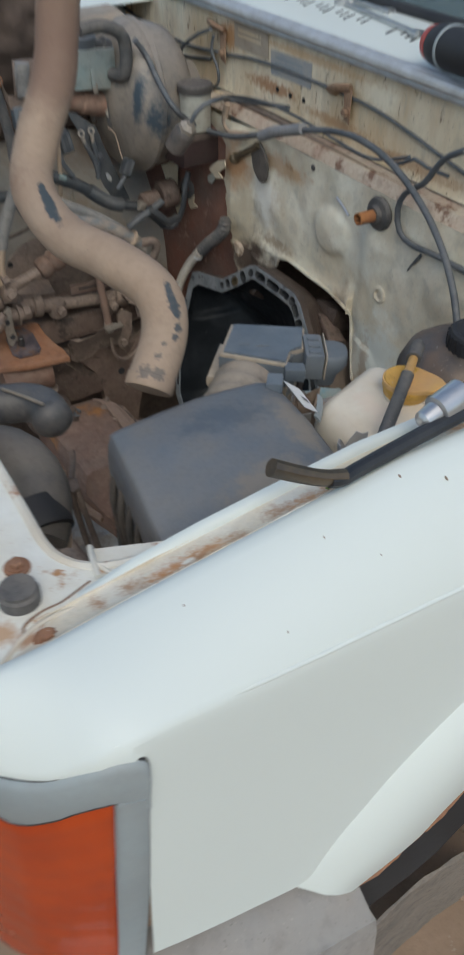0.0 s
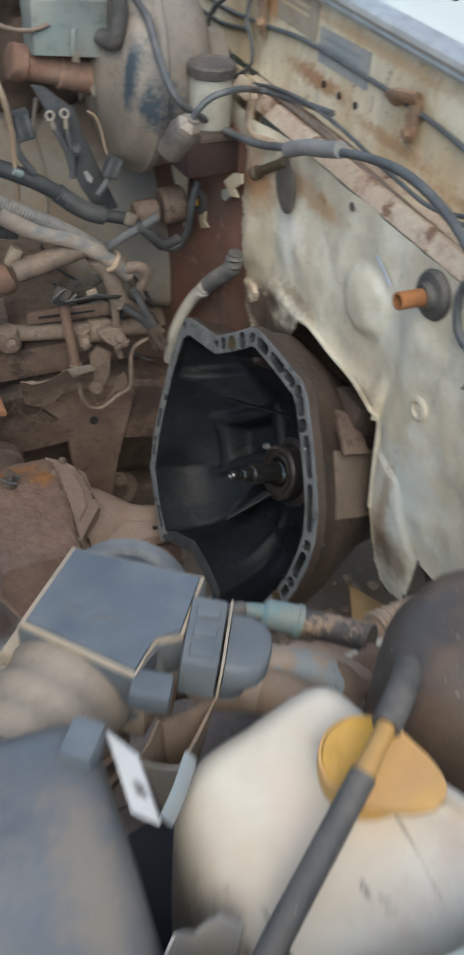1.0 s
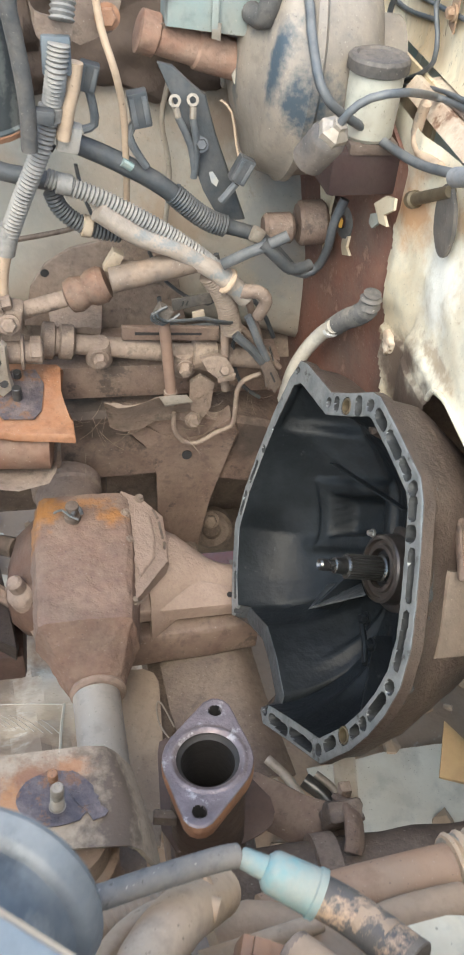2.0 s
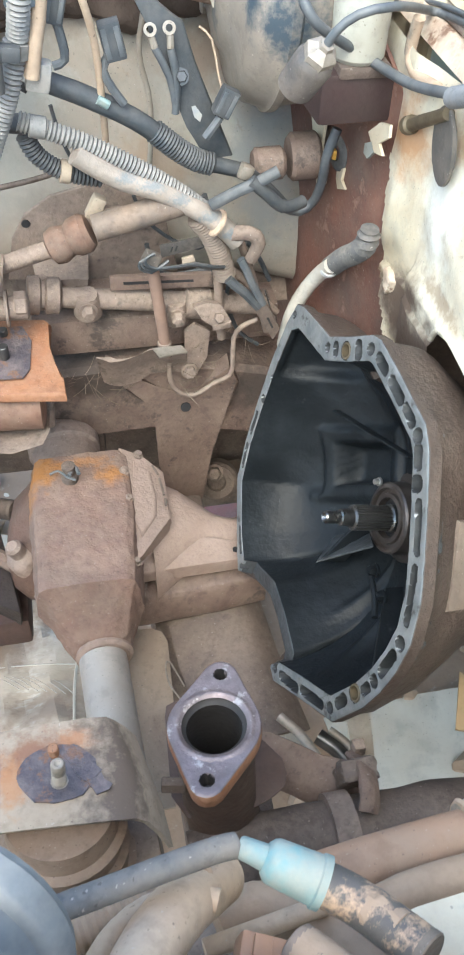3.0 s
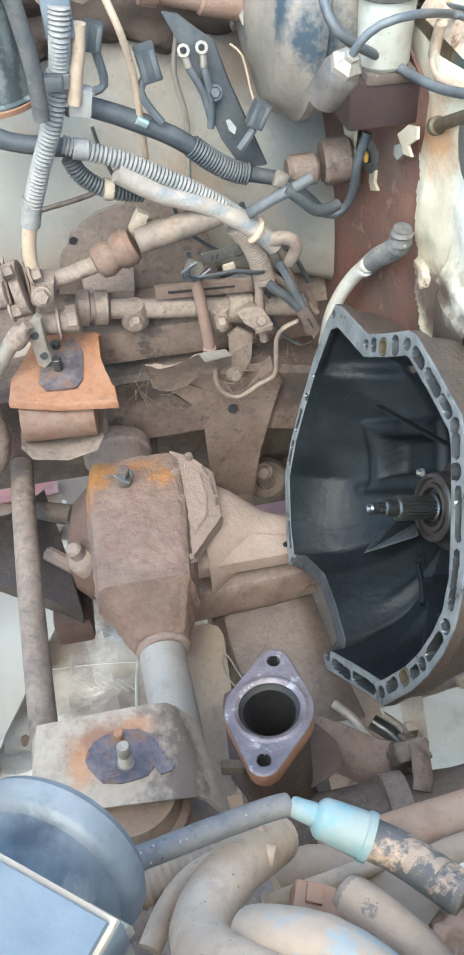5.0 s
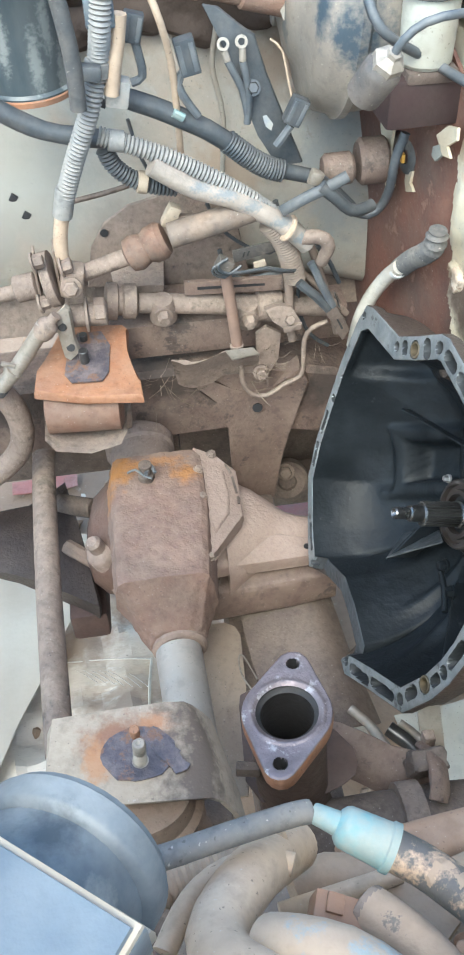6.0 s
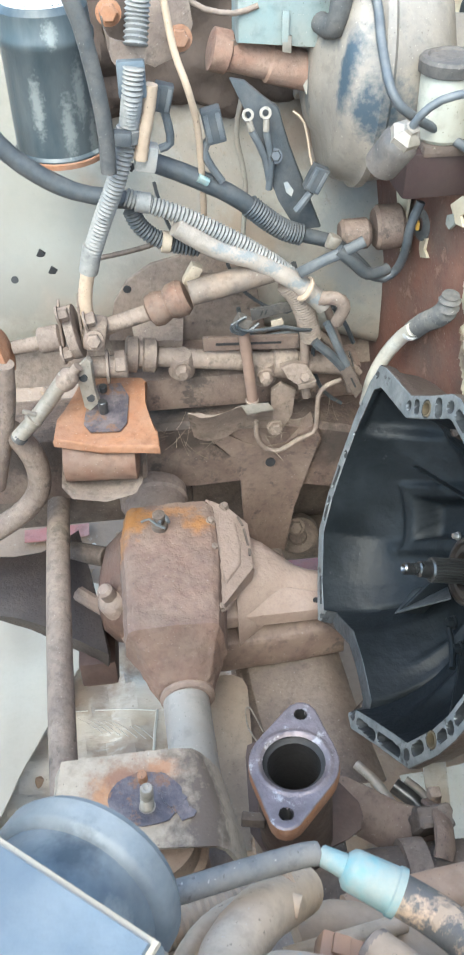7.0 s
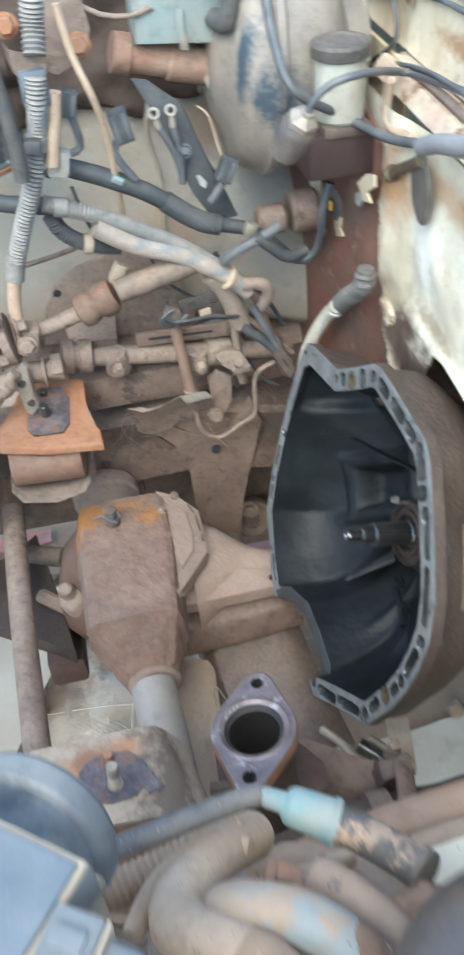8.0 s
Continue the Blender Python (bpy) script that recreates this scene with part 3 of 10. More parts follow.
def build_nose():
    rows = []
    S = [i / 18 for i in range(19)]
    for s in S:
        x, y = nose(s)
        z0 = lamp_top(s)
        cx = 0.137 - 0.075 * s
        c = crest(cx)
        lift = 0.012 * s * s + 0.16 * max(0, s - 0.68)
        top = Vector((cx, 0.386 + lift, c))
        low = Vector((x, y + 0.002 * max(0, 1 - 3 * s), z0 + 0.003 + (shoulder(0.137) - z0 - 0.003) * max(0.0, 1 - 4 * s)))
        row = [(cx, 0.398 + lift, c - 0.012), (cx, 0.392 + lift, c - 0.002), tuple(top)]
        for f, d in SHOULDER:
            row.append((top.x + (low.x - top.x) * f, top.y + (low.y - top.y) * f, top.z + (low.z - top.z) * d))
        row += [(x, y + 0.0005, z0 + 0.001), (x + 0.006, y + 0.006, z0 + 0.001)]
        rows.append(row)
    rows.reverse()
    for x in (0.16, 0.20, 0.25, 0.31, 0.38, 0.46, 0.56, 0.70, 0.84, 1.0, 1.2):
        c = crest(x)
        rows.append([(x, 0.398, c - 0.009), (x, 0.392, c - 0.002), (x, 0.386, c + 0.0005), *[(x, 0.386 - 0.067 * f, c - (c - shoulder(x)) * d) for f, d in SHOULDER], (x, 0.3184, shoulder(x) - 0.002), (x, 0.321, shoulder(x) - 0.004)])
    part("wing", sheet(B(), rows, -0.0015), WHITE, car, "smooth white painted front wing with a rounded corner", smooth=60)
    # grey surround, then the lens set into it
    def skin(s, z, push):
        """A place on the corner's skin, sunk by push."""
        x, y = nose(s)
        x2, y2 = nose(min(1.0, s + 0.02))
        t = Vector((x2 - x, y2 - y, 0)).normalized()
        return Vector((x, y, z)) + Vector((t.y, -t.x, 0)) * push - Vector((0.05, 0.06, 0)) * max(0.0, 1.04 - z)
    ST = [-0.06, -0.056, -0.05, -0.04, -0.02] + S
    lamp = thing("indicator_lamp", (0.1, 0.35, 0.9), "orange indicator lamp in a grey plastic surround", "lamp")
    rows = []
    for k, push in ((0.0, 0.004), (0.05, -0.0005), (0.18, -0.0022), (0.8, -0.0008), (0.97, 0.001), (1.0, 0.006)):
        rows.append([skin(s, lamp_top(s) + (along(LENS_TOP, s) - lamp_top(s)) * k, push if s > 0.09 else min(push, -0.0008) if k > 0.1 else push) for s in ST])
    part("surround_top", sheet(B(), rows, 0.0015), GREY_TRIM, lamp, "grey plastic upper trim", smooth=50)
    rows = []
    for i in range(13):
        z = 1.010 - 0.204 * i / 12
        s1 = 0.098 + 0.045 * i / 6
        so = along([(0.80, 0.07), (0.83, 0.05), (0.90, 0.0), (0.94, -0.02), (0.99, -0.035), (1.04, -0.06)], z)
        rows.append([skin(so - 0.003, z, 0.006), skin(so, z, 0.0), skin(so + 0.02, z, -0.0016), skin(s1 * 0.8, z, -0.0012), skin(s1, z, 0.001), skin(s1 + 0.004, z, 0.007)])
    part("surround_side", sheet(B(), rows, 0.0015), GREY_TRIM, lamp, "grey plastic side trim", smooth=50)
    rows = []
    for i in range(61):
        f = i / 60
        row = []
        for k in range(25):
            s = 0.098 + 0.078 * f + 0.9 * k / 24 * (1 - 0.078 * f)
            z1 = along(LENS_TOP, s) - 0.001
            rib = 0.0004 * abs(math.sin(f * 9.0 * math.pi)) + 0.0002 * math.sin(k * 2.6)
            edge = 0.004 * max(0.0, 1 - f * 14) ** 2 + 0.004 * max(0.0, 1 - k / 1.2) ** 2
            row.append(skin(min(s, 1.0), z1 + (0.81 - z1) * f, 0.0015 - rib + edge))
        rows.append(row)
    edge_line = [skin(s, lamp_top(s) + 0.0006, 0.0006) for s in reversed(ST)]
    edge_line += [skin(along([(0.80, 0.07), (0.83, 0.05), (0.90, 0.0), (0.94, -0.02), (0.99, -0.035), (1.04, -0.06)], z) - 0.006, z, 0.0006) for z in (1.02, 0.99, 0.96, 0.93, 0.90, 0.87, 0.83)]
    # black tubes stand in for the shade in the gaps round trim and lens
    part("gap_shade", tube(B(), edge_line, 0.0014, 6, 0.006), SHADOW_BLACK, lamp, "dark gap round the lamp surround")
    lens_line = [skin(s, along(LENS_TOP, s), 0.0004) for s in reversed(S[2:])] + [skin(0.098 + 0.045 * i / 6, 1.004 - 0.20 * i / 12, 0.0006) for i in range(13)]
    part("lens_gap", tube(B(), lens_line, 0.0011, 6, 0.006), SHADOW_BLACK, lamp, "dark gap round the lens")
    lens = part("lens", sheet(B(), rows, 0.002), AMBER, lamp, "ribbed amber lens", smooth=60)
    for z in (0.985, 0.885):
        x, y = nose(0.22)
        bm = lathe(B(), (x + 0.0, y + 0.002, z), (-0.45, -0.9, 0), [(0, 0.0035), (0.0012, 0.0035), (0.002, 0.0025)], 12)
        part("screw", bm, AMBER, lens)
    # radiator support panel with the rounded corner of the bay
    out = [(0.04, 0.40), (0.09, 0.389), (0.142, 0.398), (0.20, 0.420), (0.245, 0.434), (0.238, 0.4375), (0.222, 0.441), (0.195, 0.446), (0.175, 0.455), (0.163, 0.470), (0.158, 0.492), (0.160, 0.54), (0.163, 0.65), (0.165, 1.1), (0.16, 1.80), (0.03, 1.80), (0.015, 1.1), (0.022, 0.55)]
    SUPPORT = mat("rust_freckled_white_paint", (0.74, 0.75, 0.70), (0.66, 0.63, 0.54), 14, 0.45, dust=0.12, spots=(0.40, 0.20, 0.08), spot_scale=32, spot_cut=0.595, bump=0.12, flecks=False)
    for c, r, col in (((0.127, 0.410), 0.014, (0.30, 0.11, 0.05)), ((0.134, 0.478), 0.010, (0.42, 0.20, 0.08)), ((0.115, 0.418), 0.010, (0.36, 0.20, 0.11)), ((0.182, 0.449), 0.007, (0.45, 0.24, 0.11)), ((0.148, 0.410), 0.004, (0.05, 0.04, 0.035)), ((0.105, 0.43), 0.012, (0.45, 0.26, 0.13))):
        blotch(SUPPORT, (c[0] - 0.6, c[1] - 1.1, 1.058), (r, r, 0.02), col, 0.85, 0.7)
    support = part("radiator_support", slab(B(), [(x, y, 1.058) for x, y in out], (0, 0, -0.006), 0.002), SUPPORT, car, "white radiator support panel speckled with rust")
    bm = B()
    tube(bm, [(x, y, 1.056) for x, y in out[5:14]], 0.0045, 8)
    part("rolled_edge", bm, WHITE_RUST, support)
    bm = B()
    tube(bm, [(0.186, 0.437, 1.0585), (0.182, 0.448, 1.0585), (0.180, 0.458, 1.0585)], 0.0018, 6)
    tube(bm, [(0.095, 0.405, 1.0585), (0.112, 0.418, 1.0585), (0.126, 0.424, 1.0585), (0.142, 0.426, 1.0585), (0.16, 0.424, 1.0585)], 0.0018, 6)
    part("seam", bm, WHITE_RUST, support)
    bm = B()
    lathe(bm, (0.125, 0.450, 1.058), (0, 0, 1), [(0, 0.0135), (0.008, 0.0135), (0.010, 0.012), (0.0125, 0.012), (0.0125, 0.009), (0.0115, 0.007), (0.0115, 0)], 28)
    part("bump_stop", bm, RUBBER, support, "round black rubber bonnet stop")
    for x, y in ((0.127, 0.410), (0.134, 0.478)):
        bm = lathe(B(), (x, y, 1.058), (0, 0, 1), [(0.0, 0.009), (0.002, 0.009), (0.0025, 0.007)], 20)
        bolt(bm, (x, y, 1.0602), (0, 0, 1), 0.005, 0.004)
        part("bolt", bm, RUST, support, "rusted bolt")
    # bumper corner
    rows = []
    for x, z in ((0.05, 0.80), (0.11, 0.806), (0.17, 0.797), (0.24, 0.78), (0.285, 0.772), (0.305, 0.768)):
        rows.append([(x, 0.33, z + 0.012), (x, 0.305, z + 0.004), (x, 0.272, z - 0.018), (x, 0.262, z - 0.032), (x, 0.262, z - 0.15), (x, 0.30, z - 0.18)])
    part("bumper_corner", sheet(B(), rows, 0.004, 2), BUMPER, car, "dusty grey plastic bumper end", smooth=50)


build_nose()


def build_scuttle():
    # upper bulkhead, ledge, lower bulkhead with the arch for the gearbox
    rows = [[(0.897, y, 1.138), (0.894, y, 1.12), (0.893, y, 1.06), (0.893, y, 1.02), (0.889, y, 1.012)] for y in (0.3, 0.6, 0.9, 1.2, 1.5, 1.82)]
    for y, z, ry, rz, col, amt in ((1.43, 1.10, 0.05, 0.03, (0.42, 0.20, 0.07), 0.8), (1.30, 1.05, 0.09, 0.014, (0.33, 0.15, 0.06), 0.8), (1.13, 1.04, 0.10, 0.010, (0.40, 0.22, 0.10), 0.7), (1.20, 1.115, 0.2, 0.008, (0.50, 0.30, 0.14), 0.6), (0.95, 1.03, 0.15, 0.012, (0.36, 0.2, 0.1), 0.6), (1.04, 1.10, 0.05, 0.02, (0.86, 0.80, 0.64), 0.6)):
        blotch(CREAM_STAIN, (0.293, y - 1.1, z), (0.05, ry, rz), col, amt, 1.0)
    part("bulkhead_upper", sheet(B(), rows, 0.002), CREAM_STAIN, car, "cream bulkhead spotted with dirt and water stains", smooth=40)
    rows = [[(0.892, y, 1.010), (0.874, y, 1.007), (0.868, y, 1.011), (0.863, y, 1.011), (0.858, y, 1.004), (0.852, y, 0.995)] for y in (0.3, 0.6, 0.9, 1.2, 1.45)]
    part("bulkhead_ledge", sheet(B(), rows, 0.002), LEDGE, car, "narrow rusty ledge along the bulkhead", smooth=40)
    arch = [(0.882, 0.622), (0.905, 0.612), (0.930, 0.614), (0.948, 0.626), (0.957, 0.645), (0.971, 0.690), (0.988, 0.750), (0.999, 0.790), (1.006, 0.803), (1.05, 0.811), (1.10, 0.817), (1.155, 0.822), (1.178, 0.816), (1.188, 0.798), (1.196, 0.73), (1.30, 0.71)]
    out = [(0.30, 0.999), (0.30, 0.66), (0.84, 0.685), (0.878, 0.690), *arch, (1.325, 0.785), (1.335, 0.83), (1.345, 0.90), (1.37, 0.95), (1.41, 0.975), (1.45, 0.999)]
    bm = B()
    step = 0.0036
    grid = {}
    seam = [(0.60, 0.872), (0.64, 0.878), (0.688, 0.889), (0.709, 0.911), (0.74, 0.928), (0.758, 0.942), (0.762, 0.985), (0.79, 1.02)]

    def inside(y, z):
        hit = False
        for (y0, z0), (y1, z1) in zip(out, out[1:] + out[:1]):
            if (z0 > z) != (z1 > z) and y < (y1 - y0) * (z - z0) / (z1 - z0) + y0:
                hit = not hit
        return hit

    def press(y, z):
        """Depth of the pressing at a place: a broad swelling over the arch, a fold beside it and the sheet's unevenness."""
        d = 0.010 * math.exp(-((y - 1.21) / 0.10) ** 2 - ((z - 0.87) / 0.07) ** 2)
        d += 0.007 / (1 + math.exp((y - 0.985) / 0.006)) * min(1.0, max(0.0, (0.97 - z) / 0.05))
        d += 0.006 * math.exp(-((y - 1.06) / 0.03) ** 2 - ((z - 0.90) / 0.05) ** 2)
        d += 0.014 * min(1.0, max(0.0, (y - 1.27) / 0.06))
        d += 0.007 / (1 + math.exp(min(40, (((y - 1.06) / 0.038) ** 2 + ((z - 0.905) / 0.034) ** 2 - 1) * 7)))
        d += 0.010 * math.exp(-max(0.0, z - 0.815) / 0.012) * (1.0 < y < 1.27)
        if z < 0.79:
            d += 0.0032 / (1 + math.exp(min(40, (along(seam, z) - y) / 0.0026)))
        d += 0.006 * noise.fractal(Vector((y * 9, z * 9, 3)), 1.0, 2.0, 3)
        return d

    def corner(i, j):
        if (i, j) not in grid:
            y, z = 0.30 + i * step, 0.605 + j * step
            grid[i, j] = bm.verts.new((0.848 - press(y, z), y, min(z, 0.999)))
        return grid[i, j]
    for i in range(int(1.15 / step)):
        for j in range(int(0.395 / step)):
            yy, zz = 0.30 + (i + 0.5) * step, 0.605 + (j + 0.5) * step
            rag = 0.007 * noise.fractal(Vector((yy * 34, zz * 34, 7)), 0.7, 2.0, 4) if yy > 1.28 else 0.0
            if inside(yy + rag - 0.004 * (yy > 1.28), zz):
                bm.faces.new((corner(i, j), corner(i + 1, j), corner(i + 1, j + 1), corner(i, j + 1)))
    bmesh.ops.solidify(bm, geom=bm.faces[:], thickness=0.002)
    BULK = mat("patchy_cream_paint", (0.78, 0.77, 0.66), (0.62, 0.56, 0.42), 8, 0.34, dust=0.4, dustcol=(0.42, 0.29, 0.17), spots=(0.22, 0.11, 0.05), spot_scale=16, spot_cut=0.65, bump=0.2)
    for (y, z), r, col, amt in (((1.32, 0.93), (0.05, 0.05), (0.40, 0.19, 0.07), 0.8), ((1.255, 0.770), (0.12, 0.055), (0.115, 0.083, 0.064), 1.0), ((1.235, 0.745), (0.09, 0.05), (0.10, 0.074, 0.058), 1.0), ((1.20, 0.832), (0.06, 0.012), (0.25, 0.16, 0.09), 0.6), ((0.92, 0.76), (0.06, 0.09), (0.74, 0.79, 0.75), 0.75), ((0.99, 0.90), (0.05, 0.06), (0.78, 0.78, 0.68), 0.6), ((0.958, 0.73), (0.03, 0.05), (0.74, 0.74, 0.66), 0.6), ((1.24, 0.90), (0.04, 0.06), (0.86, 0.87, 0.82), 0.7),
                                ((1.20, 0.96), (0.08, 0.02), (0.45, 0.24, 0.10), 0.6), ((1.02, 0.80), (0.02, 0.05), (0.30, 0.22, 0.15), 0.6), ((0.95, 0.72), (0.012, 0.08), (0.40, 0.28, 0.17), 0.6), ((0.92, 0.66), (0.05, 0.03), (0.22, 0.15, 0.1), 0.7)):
        blotch(BULK, (0.24, y - 1.1, z), (0.06, *r), col, amt, 1.0)
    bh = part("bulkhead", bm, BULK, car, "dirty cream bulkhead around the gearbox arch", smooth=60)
    bm = B()
    tube(bm, [(0.8475 - press(y, z), y, z) for y, z in arch[5:14]], 0.0030, 10)
    loft(bm, [[(0.847 - press(y, z) + dx, y, z - 0.003) for y, z in arch[4:13]] for dx in (0.0, 0.014, 0.028)])
    part("rolled_edge", bm, BULK, bh)
    # shallow pressings
    for y, z, ry, rz in ((0.933, 0.856, 0.014, 0.014),):
        bm = lathe(B(), (0.8485 - press(y, z), y, z), (-1, 0, 0), [(0, ry), (0.003, ry * 0.93), (0.0042, ry * 0.78), (0.0042, ry * 0.62), (0.001, ry * 0.45), (0.001, ry * 0.2), (0.003, 0)], 28)
        part("pressing", bm, CREAM, bh)
    for y, z, r in ((0.905, 0.93, 0.0065), (1.118, 0.984, 0.005), (0.99, 0.79, 0.004)):
        part("plug", lathe(B(), (0.848, y, z), (-1, 0, 0), [(0, r), (0.002, r), (0.003, r * 0.7)], 14), RUBBER, bh)
    # the rusty part on the driver's side
    out = [(1.285, 0.64), (1.30, 0.74), (1.325, 0.80), (1.335, 0.90), (1.34, 0.95), (1.40, 0.985), (1.70, 0.985), (1.70, 0.45), (1.40, 0.50)]
    part("bulkhead_driver_side", roughen(slab(B(), [(0.842 - max(0.0, y - 1.30) * 0.18, y, z) for y, z in out], (0.004, 0, 0)), 0.002, 20), PRIMER, car, "bare red-brown rusted bulkhead beside the pedals")
    part("bulkhead_far", slab(B(), [(0.872, 1.40, 0.95), (0.872, 1.85, 0.95), (0.872, 1.85, 1.012), (0.872, 1.40, 1.012)], (0.004, 0, 0)), CREAM_STAIN, car)
    # tunnel and floor behind the arch
    rows = []
    for x, k in ((0.855, 1.0), (1.0, 0.92), (1.4, 0.8), (2.0, 0.7)):
        rows.append([(x, 1.125 + (y - 1.125) * k * 1.25, 0.3 + (z - 0.3) * k) for y, z in ((0.885, 0.40), (0.885, 0.60), (0.95, 0.70), (1.0, 0.84), (1.1, 0.87), (1.2, 0.86), (1.29, 0.81), (1.36, 0.65), (1.38, 0.40))])
    part("gearbox_tunnel", sheet(B(), rows, 0.003), DUSTY_DARK, car, "dark dusty gearbox tunnel", smooth=60)
    for y0, y1 in ((0.30, 0.86), (1.40, 1.95)):
        part("floor_pan", slab(B(), [(0.86, y0, 0.46), (2.2, y0, 0.46), (2.2, y1, 0.46), (0.86, y1, 0.46)], (0, 0, 0.004)), DUSTY_DARK, car)
        part("toe_board", slab(B(), [(0.858, y0, 0.64), (0.858, y1, 0.64), (0.90, y1, 0.462), (0.90, y0, 0.462)], (0.004, 0, 0)), CREAM, car)
    # cowl with its slots, bright strip and seal
    rows = [[(0.905, y, 1.140), (0.915, y, 1.1445), (0.95, y, 1.147), (1.02, y, 1.150), (1.09, y, 1.153), (1.10, y, 1.148)] for y in (0.25, 0.6, 1.0, 1.4, 1.88)]
    cowl = part("cowl", sheet(B(), rows, -0.002), WHITE, car, "white scuttle panel below the windscreen", smooth=50)
    bm = B()
    tube(bm, [(0.880, 0.25, 1.1445), (0.882, 0.9, 1.1465), (0.884, 1.5, 1.1455), (0.884, 1.88, 1.144)], 0.0085, 10, 0.05)
    part("bright_strip", bm, ALU, cowl, "dull aluminium strip")
    bm = B()
    tube(bm, [(0.894, 0.25, 1.147), (0.896, 0.9, 1.149), (0.898, 1.5, 1.148), (0.898, 1.88, 1.147)], 0.0065, 10, 0.05)
    part("weather_strip", bm, ALU, cowl, "grey rubber weather strip")
    bm = B()
    tube(bm, [(0.8855, 0.25, 1.1335), (0.8865, 0.9, 1.136), (0.8875, 1.5, 1.135), (0.8875, 1.88, 1.134)], 0.0065, 8, 0.05)
    part("strip_flange", bm, ALU, cowl)
    for k in range(26):
        y = 0.93 + 0.018 * k + (0.05 if k > 12 else 0.0)
        slant = 0.4 * (y - 1.16)
        part("vent_slot", box(B(), (1.015 + 0.02 * ((k * 7) % 3 - 1) * 0.3, y, 1.1508), (0.062, 0.0032, 0.002), Matrix.Rotation(slant + 0.35, 3, "Z"), 0), SHADOW_BLACK, cowl)
    # windscreen
    rows = [[(1.10, 0.28, 1.158), (1.085, 0.7, 1.158), (1.08, 1.1, 1.158), (1.085, 1.5, 1.158), (1.10, 1.86, 1.158)], [(1.50, 0.36, 1.62), (1.48, 0.7, 1.62), (1.475, 1.1, 1.62), (1.48, 1.5, 1.62), (1.50, 1.80, 1.62)]]
    screen = tagged(part("windscreen", sheet(B(), rows, 0.005, 4), GLASS, car, "dusty greenish windscreen glass"))
    screen.visible_shadow = False
    bm = B()
    tube(bm, [Vector(p) + Vector((-0.004, 0, 0)) for p in rows[0]], 0.010, 10, 0.03)
    part("screen_seal", bm, SHADOW_BLACK, car, "black windscreen seal")
    # cabin behind the glass
    part("dashboard", box(B(), (1.42, 1.09, 1.02), (0.55, 1.45, 0.22), None, 0.04), SHADOW_BLACK, car)
    part("cabin_roof", slab(B(), [(1.48, 0.36, 1.62), (1.48, 1.80, 1.62), (2.9, 1.80, 1.68), (2.9, 0.36, 1.68)], (0, 0, 0.02)), WHITE, car)
    for y in (0.28, 1.86):
        part("cabin_side", slab(B(), [(0.9, y, 0.46), (2.9, y, 0.46), (2.9, y, 1.1), (1.10, y, 1.1)], (0, 0.02, 0)), WHITE, car)


build_scuttle()


